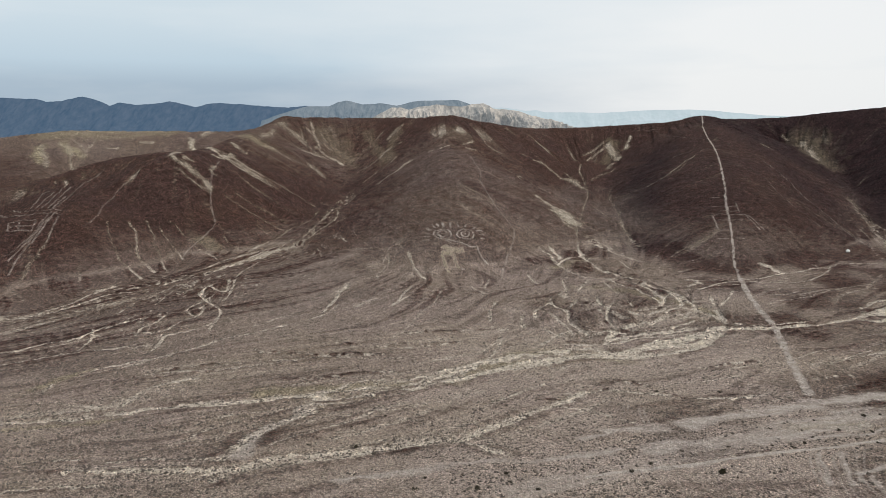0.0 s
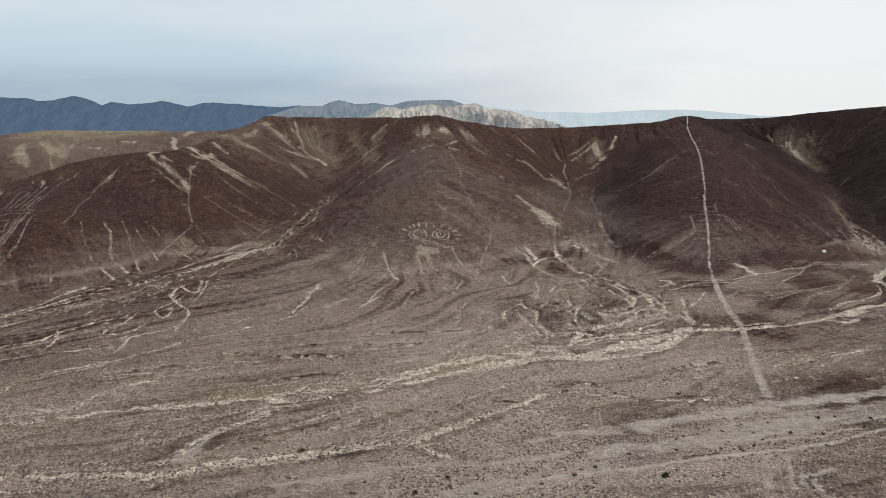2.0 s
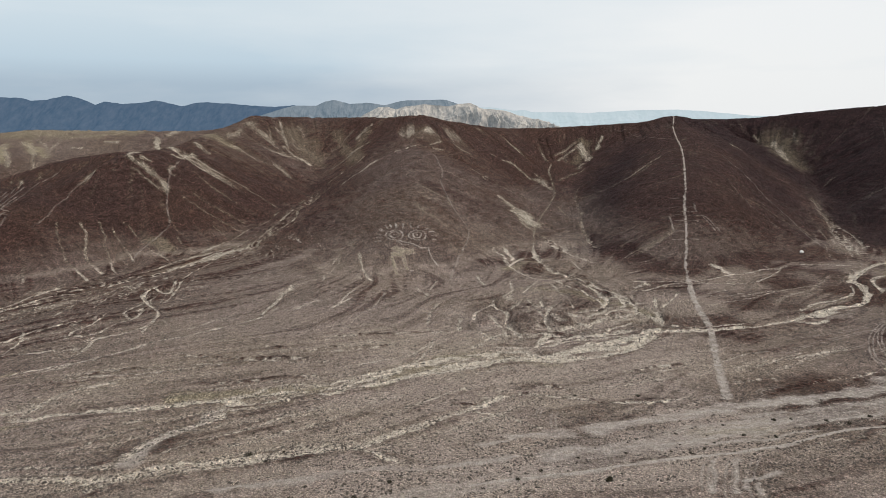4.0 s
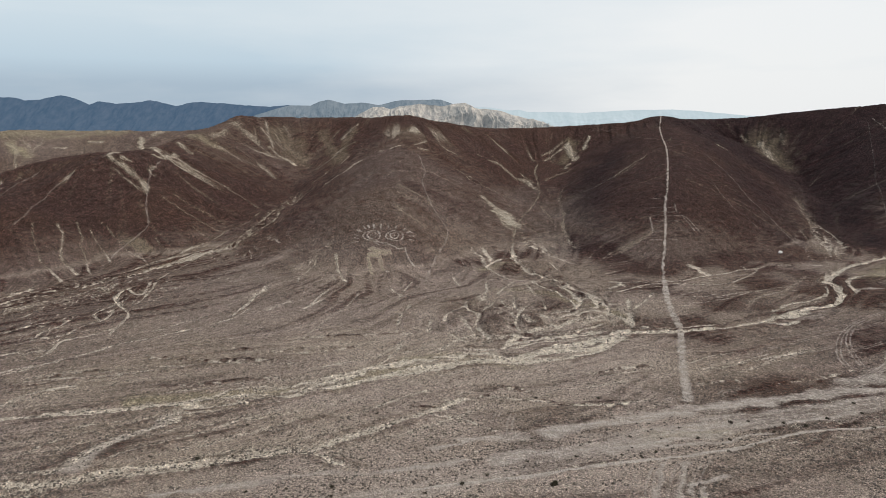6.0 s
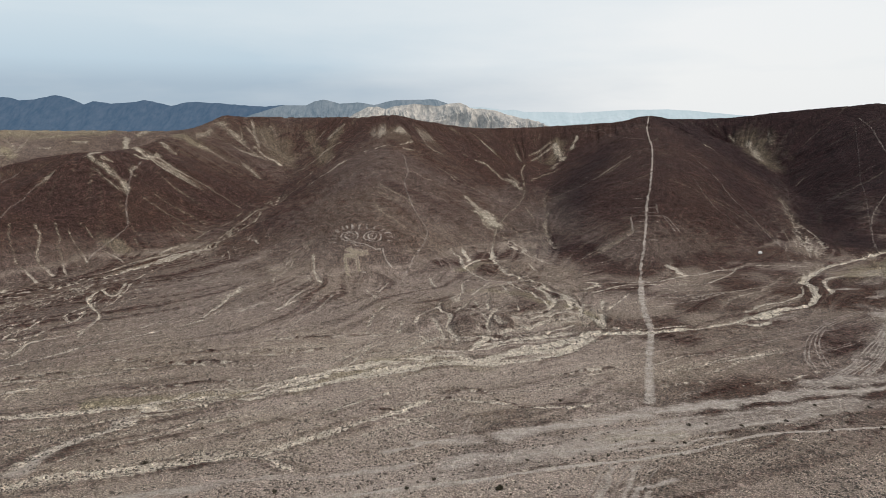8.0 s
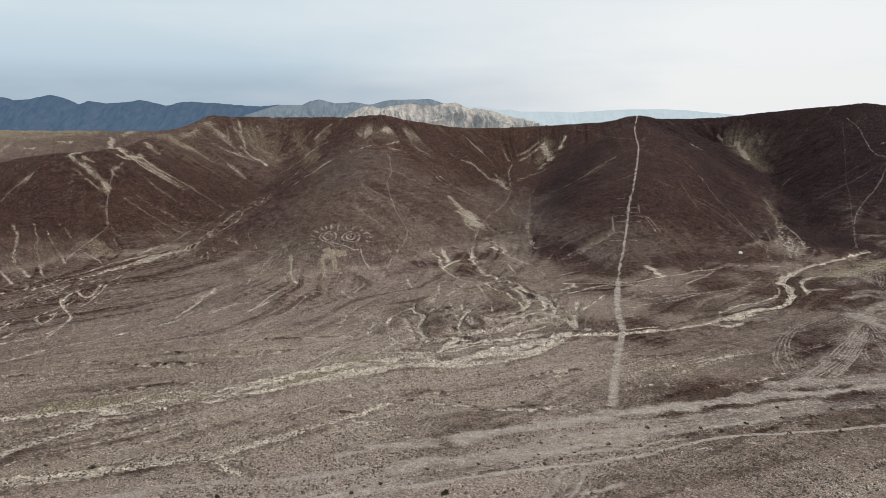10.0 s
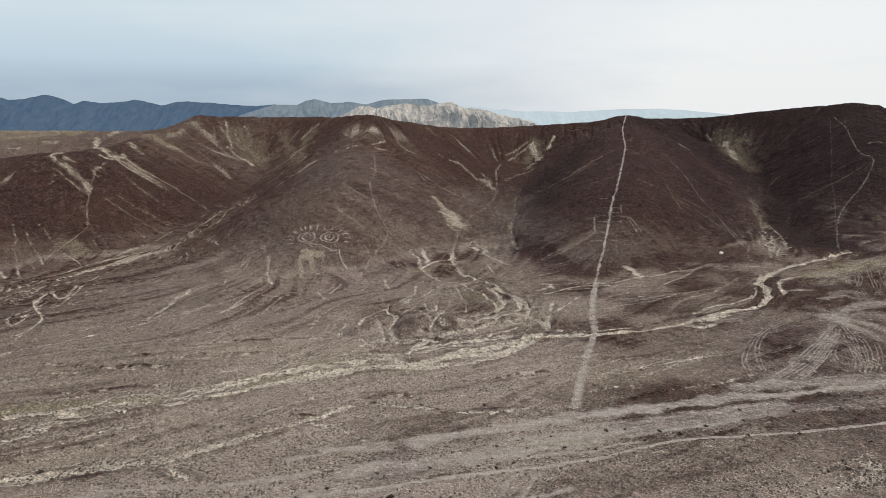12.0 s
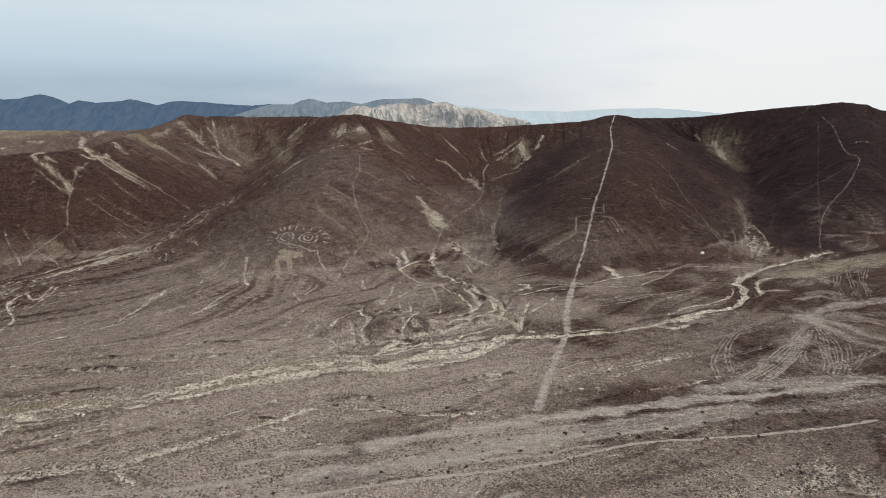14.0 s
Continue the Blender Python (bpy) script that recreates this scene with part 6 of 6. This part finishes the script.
tyre_track(0.66, [(239.8, 334.4), (234.2, 316.8), (224.9, 298), (213.3, 278.7)])
tyre_track(0.66, [(240.1, 329.8), (234.9, 308.7), (224.4, 287.6), (213.5, 272.5)])
tyre_track(0.55, [(237.3, 354.4), (229.8, 337.1), (229.4, 325.6)])
tyre_track(0.55, [(240.8, 296.9), (224.3, 277.9)])
tyre_track(0.44, [(142.1, 315.7), (165.7, 321.7), (184.8, 328.4), (210.4, 341.6)])
tyre_track(0.44, [(134.5, 288.9), (157, 296.9), (176.7, 304.9)])
tyre_track(0.55, [(325.4, 464.9), (302.3, 426.1), (290.3, 398.4)])
tyre_track(0.55, [(328, 456), (304.5, 410.8), (295.8, 389.9)])
tyre_track(0.55, [(337.3, 458.7), (318.6, 424.5), (307.4, 398.8)])
tyre_track(0.55, [(227.2, 309.1), (220.4, 287.9), (211.7, 272.6)])
tyre_track(0.5, [(240.1, 308.5), (228.7, 287.3), (217.3, 272.2)])
tyre_track(0.5, [(10.7, 226.3), (12.5, 234.4), (15.3, 242.4)])
tyre_track(0.55, [(14.8, 213.6), (16.1, 224.6), (18.5, 234.5)])
tyre_track(0.55, [(111.3, 255.2), (104.3, 253.4), (100.8, 250), (101.8, 246.7)])
tyre_track(0.44, [(76.6, 244.1), (80.3, 247.7), (80.1, 240.1), (81.9, 237.3)])
tyre_track(0.44, [(81.7, 250.2), (86.9, 257.2)])
tyre_track(0.5, [(62.9, 184.7), (56.2, 170.9), (51.1, 158.6), (47.3, 148.2)])
tyre_track(0.5, [(70, 184.3), (62.3, 170.7), (57.6, 158.5), (54.7, 147.9)])
tyre_track(0.68, [(169.3, 266.6), (188.8, 283.7), (210.1, 304.1), (230.8, 325.6)])
tyre_track(0.68, [(191.2, 283.5), (210.6, 302.5), (230.4, 323.8)])
tyre_track(0.6, [(242.2, 338.8), (243.5, 323.5), (245.2, 308.2), (253.2, 298.3)])
tyre_track(0.6, [(234.9, 325.5), (226.9, 307.6), (218.5, 288), (211.2, 275.8)])
tyre_track(0.52, [(235.7, 325.5), (228.2, 301.5), (218.7, 281.5)])
tyre_track(0.52, [(131.1, 294.8), (156.2, 309.6), (182.1, 321.7), (209, 332.4), (239.1, 352)])
tyre_track(0.45, [(175.1, 297.6), (192.7, 302.8), (215.9, 318.1)])
tyre_track(0.52, [(318.7, 440.4), (310.3, 417.5), (292.8, 391.5)])
tyre_track(0.52, [(310.6, 449.1), (296.7, 426.6), (295.8, 414.9), (313.3, 440.8), (315.1, 453.8)])
tyre_track(0.52, [(346.2, 463.7), (319.9, 424.4), (301.5, 390.4)])
tyre_track(0.45, [(238.7, 293.4), (227.2, 280.8)])
tyre_track(0.7, [(59.6, 187.7), (53.8, 179.7), (49, 169.1), (45, 158)])

# figure of stone lines on the middle spur
figure_rings = [
    ("outer_ring", 1.3, oval((-61.7, 500.8), (6.8, -3.0), (0.9, -8.1))),
    ("inner_ring", 1.2, oval((-61.6, 500.1), (3.6, -1.6), (0.4, -4.3))),
    ("outer_ring", 1.3, oval((-44.1, 498.1), (6.3, 1.5), (0.6, -7.0))),
    ("inner_ring", 1.2, oval((-44.1, 498.1), (3.3, 0.8), (0.3, -3.6))),
]
figure_rays = [
    ("pupil", 2.6, [(-62.5, 500), (-60.7, 499.3)]),
    ("pupil", 2.6, [(-44.9, 497.8), (-43.3, 498.2)]),
    ("ray", 1.5, [(-76.7, 500.4), (-69.6, 496)]),
    ("ray", 1.5, [(-75.5, 504.3), (-70.1, 500.1)]),
    ("ray", 1.5, [(-75.8, 510.7), (-70.8, 505.5)]),
    ("ray", 1.5, [(-74.9, 517.5), (-70.1, 510.8)]),
    ("ray", 1.5, [(-74, 518.4), (-69.9, 512.7)]),
    ("ray", 1.5, [(-70.7, 522.9), (-66.8, 514.6)]),
    ("ray", 1.5, [(-66.6, 521.6), (-64.2, 513.8)]),
    ("ray", 1.5, [(-61.9, 520.3), (-60.3, 511.3)]),
    ("ray", 1.5, [(-55.9, 517.4), (-54.9, 508.5)]),
    ("ray", 1.5, [(-50, 515.9), (-49.1, 507.6)]),
    ("ray", 1.5, [(-43, 512.9), (-44.3, 507.3)]),
    ("ray", 1.5, [(-36, 510.8), (-38.5, 506.1)]),
    ("ray", 1.5, [(-30.9, 508.2), (-36.3, 504.4)]),
    ("ray", 1.5, [(-29.5, 504.2), (-34.6, 500.4)]),
    ("ray", 1.5, [(-29.2, 498.2), (-33.9, 495.8)]),
]
figure_body = [
    ("mouth_band", 1.2, [(-59.5, 490.9), (-55.6, 486.3), (-51.4, 485.4), (-47.9, 487.2), (-43.9, 484.8), (-40, 483.5), (-36.4, 485.4)]),
    ("mouth_band", 1, [(-58.1, 491), (-54.4, 488.4), (-50.3, 488.3), (-48.1, 489.2)]),
    ("tail", 1.3, [(-35.8, 486.6), (-34.1, 480.7), (-31.4, 475.6), (-27.9, 469.7)]),
    ("body", 8.5, [(-60.7, 482.7), (-56.2, 478.6), (-50.8, 478.2), (-45.6, 480.3)]),
    ("body", 5, [(-61.8, 472.8), (-57, 473.6), (-51.6, 473.2)]),
    ("leg", 2.4, [(-61.3, 470.2), (-59, 461.9), (-56.8, 454.1), (-55.3, 449.9)]),
    ("leg", 2.2, [(-52.8, 471.9), (-50.7, 463.9), (-49.3, 458.7), (-48.1, 456.8)]),
    ("foot", 1.6, [(-48.1, 456.6), (-44.7, 456.7)]),
]
stone_figure("geoglyph", "ancient ground figure with two ringed eyes and rays on the slope", 0.78, figure_rings + figure_rays + figure_body)

# lined panel on the left spur
panel_stripes = [
    ("stripe", 1.5, [(-400.5, 542.4), (-420.1, 592.6), (-414.2, 595.1)]),
    ("stripe", 1.5, [(-390.9, 534.4), (-403.3, 568.2), (-408.8, 591.8)]),
    ("stripe", 1.5, [(-383.6, 529.9), (-395.2, 564.9), (-405.3, 598.7)]),
    ("stripe", 1.5, [(-377.6, 528.3), (-387.4, 559.1), (-400.5, 603.7)]),
    ("stripe", 1.5, [(-374.2, 528.3), (-386.1, 570.1)]),
    ("stripe", 1.5, [(-364.3, 510.6), (-360.9, 485.4), (-360.3, 462.8), (-356.3, 438.6)]),
    ("stripe", 1.5, [(-365.2, 502.7), (-363.2, 475.9), (-364.2, 452)]),
    ("stripe", 1.5, [(-360.8, 514), (-353.1, 484.8), (-351.6, 472.7)]),
    ("stripe", 1.5, [(-366.4, 521.8), (-363, 484.6)]),
]
panel_box = [
    ("bar", 1.6, [(-429.1, 561.3), (-390.5, 527.1), (-364.7, 526.2)]),
    ("bar", 1.8, [(-436, 556.3), (-393.6, 518.3), (-360.1, 517.7)]),
    ("frame_line", 1.6, [(-392.6, 501.3), (-370.9, 501.2)]),
    ("frame_line", 1.6, [(-392.6, 501.3), (-384.5, 486.9)]),
    ("frame_line", 1.6, [(-384.5, 486.9), (-367.8, 487.7)]),
    ("frame_line", 1.6, [(-370.9, 501.2), (-367.8, 487.7)]),
    ("frame_line", 1.6, [(-382.6, 498.4), (-376.3, 486.3)]),
    ("frame_line", 1.6, [(-387.9, 493.2), (-369.3, 494)]),
]
stone_figure("geoglyph", "ancient ground drawing of parallel stripes and a box", 0.5, panel_stripes + panel_box)

bar_lines = [
    ("bar", 1.5, [(171.6, 589.4), (180.6, 583.5)]),
    ("bar", 1.5, [(184.1, 582.2), (191.9, 579.3)]),
    ("bar", 1.5, [(192.9, 588.9), (188.4, 568.1)]),
    ("bar", 1.5, [(161.9, 567.8), (194.4, 560.4)]),
    ("bar", 1.5, [(190.8, 562.2), (192.5, 534.9)]),
    ("bar", 1.5, [(193.8, 561.4), (195.9, 534)]),
    ("bar", 1.5, [(156.3, 547), (168.2, 541)]),
    ("bar", 1.5, [(157, 533.4), (166.2, 531.3)]),
    ("bar", 1.5, [(152.1, 518.4), (161.1, 516.7)]),
    ("bar", 1.5, [(165.4, 516.5), (173.5, 517.1)]),
    ("bar", 1.5, [(158.9, 535.1), (165.3, 566.7)]),
    ("bar", 1.5, [(178.6, 611.4), (186.3, 606.4)]),
    ("bar", 1.5, [(173.2, 574.7), (188.7, 570.6)]),
    ("bar", 1.5, [(165, 553.9), (184.6, 550)]),
]
stone_figure("geoglyph", "faint ancient ground drawing of short level bars", 0.5, bar_lines)

SHRUBS_A = [(91.8, 219), (53.8, 207.2), (63.1, 205.2), (46.8, 190.6), (51.6, 196.4), (52.1, 188.3), (84.3, 201.6), (74.8, 204.4), (62.6, 197.6), (57.4, 191.9), (101.9, 209.3), (109.3, 217.8), (126.3, 220.8), (123.6, 208.9), (144.9, 237), (141.2, 226.1), (132.6, 215.9), (155.4, 228.5), (114.9, 214.5), (88.2, 195.8), (79.2, 190.6), (75.4, 195.1), (4.7, 175.6), (32.8, 189.3), (119.9, 240.2), (158, 254.7), (72.6, 215), (-88.1, 213.7), (-73.5, 196.7), (-77.3, 225.6), (-37.8, 167.9), (-49.7, 167), (-54.7, 201.1), (-99.2, 195.8), (29, 251.1), (-32.5, 236.5), (135.9, 210.7), (146.2, 219.7), (153.1, 211.6), (160.5, 219.8)]
SHRUBS_B = [(163.5, 234.5), (152.8, 187.5), (150.1, 180.3), (144.1, 179.5), (145.7, 166.3), (170.7, 202.9), (196.2, 249), (181.8, 237), (186, 252), (201.6, 247.3), (52.7, 247.6), (14.3, 196.7), (-59.8, 215.1), (-76.9, 187.5), (-83.6, 193.8), (98.4, 220.5), (34.7, 162.9), (-12.3, 163.1), (-2.5, 169.2), (17.5, 186.5), (-46, 157.1), (-62.4, 157.4), (-218.8, 292.8), (-36.9, 161.9), (-29.9, 156), (-140.2, 155.6), (-60.1, 165.2), (21.4, 207.1)]
SHRUB_PLACES = SHRUBS_A + SHRUBS_B
BIG_SHRUB = (22.2, 167.6)
WHITE_ROCK = (251.2, 513.7)


# ---- shrubs, rocks, loose stones ----
def leaf_material():
    n = Nodes("dry_shrub")
    a = n.noise(7, 3, 0.6)
    return n.done(n.mix(n.ramp(a, 0.35, 0.65), (0.022, 0.02, 0.014), (0.06, 0.052, 0.034)), 0.9, None, 0.1)


def rock_material(name, low, high):
    n = Nodes(name)
    a, b = n.noise(1.2, 5, 0.65), n.noise(9, 4, 0.7)
    return n.done(n.mix(n.ramp(a, 0.3, 0.7), low, high), 0.9, n.bump(b, 0.6, 0.08), 0.2)


SHRUB = leaf_material()
TWIG = rock_material("dry_twig", (0.05, 0.04, 0.03), (0.1, 0.08, 0.06))
WHITEWASH = rock_material("whitewashed_rock", (0.62, 0.61, 0.58), (0.85, 0.84, 0.81))
DARK_STONE = rock_material("varnished_stone", (0.06, 0.05, 0.045), (0.16, 0.135, 0.115))


def mesh_of(name, verts, faces, material, flat=True):
    me = bpy.data.meshes.new(name)
    me.from_pydata([tuple(v) for v in verts], [], faces)
    me.materials.append(material)
    return me


def crown_mesh(seed, radius, tall, count):
    """Many small leaf blades round a low, uneven dome."""
    r = np.random.default_rng(seed)
    lobes = [(r.uniform(-0.45, 0.45) * radius, r.uniform(-0.45, 0.45) * radius, r.uniform(0.25, 0.6) * tall, r.uniform(0.35, 0.6) * radius) for _ in range(5)]
    verts, faces = [], []
    for k in range(count):
        cx, cy, cz, cr = lobes[k % 5]
        v = r.normal(size=3)
        v /= np.linalg.norm(v)
        c = np.array([cx, cy, cz]) + v * cr * r.uniform(0.5, 1.0) * np.array([1, 1, 0.75])
        c[2] = max(c[2], 0.05)
        a, b = r.normal(size=3), r.normal(size=3)
        a *= 0.16 * radius / np.linalg.norm(a)
        b *= 0.1 * radius / np.linalg.norm(b)
        i = len(verts)
        verts += [c - a, c + b, c + a, c - b]
        faces.append((i, i + 1, i + 2, i + 3))
    return mesh_of("crown", verts, faces, SHRUB)


def twig_mesh(seed, radius, tall):
    r = np.random.default_rng(seed)
    verts, faces = [], []
    for k in range(7):
        a = r.uniform(0, 6.28)
        tip = np.array([math.cos(a) * radius * 0.6, math.sin(a) * radius * 0.6, tall * r.uniform(0.6, 1.0)])
        i = len(verts)
        for f, w in ((0.0, 0.05), (1.0, 0.012)):
            for q in range(3):
                verts.append(tip * f + np.array([math.cos(q * 2.09) * w, math.sin(q * 2.09) * w, -0.1 * (1 - f)]))
        for q in range(3):
            faces.append((i + q, i + (q + 1) % 3, i + 3 + (q + 1) % 3, i + 3 + q))
    return mesh_of("stem", verts, faces, TWIG)


def shrub(seed, radius, tall, count):
    base = new("shrub")
    for part_name, me in (("crown", crown_mesh(seed, radius, tall, count)), ("stem", twig_mesh(seed + 50, radius, tall))):
        ob = new(part_name, me)
        ob.parent = base
    return tagged(base, "dark dry low shrub on pale gravel", "shrub", group="desert shrubs")


kinds = [shrub(200 + k, 0.75, 0.6, 110) for k in range(4)]
chance = np.random.default_rng(5)
for k, (x, y) in enumerate(SHRUB_PLACES):
    size = float(chance.uniform(0.7, 1.6)) * (1.25 if k % 6 == 0 else 1.0)
    m = pose(x, y, float(ground_z(x, y)), 0, 0, float(chance.uniform(0, 360))) @ Matrix.Diagonal((size, size, size * 0.9, 1))
    if k < 4:
        kinds[k].matrix_world = m
    else:
        ob = copy_thing(kinds[k % 4], Matrix.Identity(4))
        ob.matrix_world = m
big = shrub(300, 1.7, 1.2, 420)
big.matrix_world = pose(BIG_SHRUB[0], BIG_SHRUB[1], float(ground_z(*BIG_SHRUB)))
tagged(big, "large dark shrub clump standing alone on gravel")


def boulder_mesh(name, seed, rx, ry, rz, material, detail=3):
    bm = bmesh.new()
    bmesh.ops.create_icosphere(bm, subdivisions=detail, radius=1.0)
    for v in bm.verts:
        k = 1 + 0.28 * noise.noise(v.co * 1.3 + Vector((seed, 0, 0))) + 0.1 * noise.noise(v.co * 3.7 + Vector((0, seed, 0)))
        v.co = Vector((v.co.x * rx * k, v.co.y * ry * k, v.co.z * rz * k))
    me = bpy.data.meshes.new(name)
    bm.to_mesh(me)
    bm.free()
    me.materials.append(material)
    return me


rock = new("white_boulder", boulder_mesh("white_boulder", 4, 1.5, 1.2, 1.2, WHITEWASH))
rock.location = (WHITE_ROCK[0], WHITE_ROCK[1], float(ground_z(*WHITE_ROCK)) + 0.7)
tagged(rock, "bright white boulder on the dark lower slope", "boulder")


def loose_stones(name, label, count, pick, small, large, seed):
    """Angular stones, each a squashed, uneven octahedron half sunk in the gravel."""
    r = np.random.default_rng(seed)
    x, y = pick(r, count)
    size = small * (large / small) ** (r.random(len(x)) ** 2.2)
    z = ground_z(x, y)
    corner = np.array([(1, 0, 0), (0, 1, 0), (-1, 0, 0), (0, -1, 0), (0, 0, 0.8), (0.2, 0.1, -0.4)], float)
    turn = r.random(len(x)) * 6.28
    jit = 0.65 + 0.7 * r.random((len(x), 6, 3))
    v = corner[None] * jit * size[:, None, None]
    c, s = np.cos(turn)[:, None], np.sin(turn)[:, None]
    vx, vy = v[..., 0] * c - v[..., 1] * s * 0.7, v[..., 0] * s + v[..., 1] * c * 0.7
    xyz = np.stack([vx + x[:, None], vy + y[:, None], v[..., 2] + z[:, None] + 0.08 * size[:, None]], -1).reshape(-1, 3)
    tri = np.array([(0, 1, 4), (1, 2, 4), (2, 3, 4), (3, 0, 4), (1, 0, 5), (2, 1, 5), (3, 2, 5), (0, 3, 5)], np.int32)
    f = (tri[None] + 6 * np.arange(len(x))[:, None, None]).reshape(-1, 3).astype(np.int32)
    me = bpy.data.meshes.new(name)
    me.vertices.add(len(xyz))
    me.vertices.foreach_set("co", xyz.astype(np.float32).ravel())
    me.loops.add(f.size)
    me.loops.foreach_set("vertex_index", f.ravel())
    me.polygons.add(len(f))
    me.polygons.foreach_set("loop_start", np.arange(0, f.size, 3, dtype=np.int32))
    me.update(calc_edges=True)
    me.materials.append(DARK_STONE)
    return tagged(new(name, me), label, "stones", kind="stuff")


def over_plain(r, count):
    y = 118 * (420 / 118) ** r.random(count)
    x = (r.random(count) * 2 - 1) * (60 + 0.72 * y)
    keep = (layers(x, y, 25, 3, 91) > -0.15) & (sample(layer["dust"], x, y) < 0.35)
    return x[keep], y[keep]


def along_washes(r, count):
    y = 118 * (480 / 118) ** r.random(count)
    x = (r.random(count) * 2 - 1) * (60 + 0.72 * y)
    p = sample(layer["pale"], x, y)
    keep = (p > 0.12) & (r.random(count) < 0.75)
    return x[keep], y[keep]


loose_stones("loose_stones", "dark angular stones strewn over the plain", 75000, over_plain, 0.16, 0.6, 7)
loose_stones("wash_stones", "stones and small boulders lying in the washes", 150000, along_washes, 0.15, 0.7, 8)
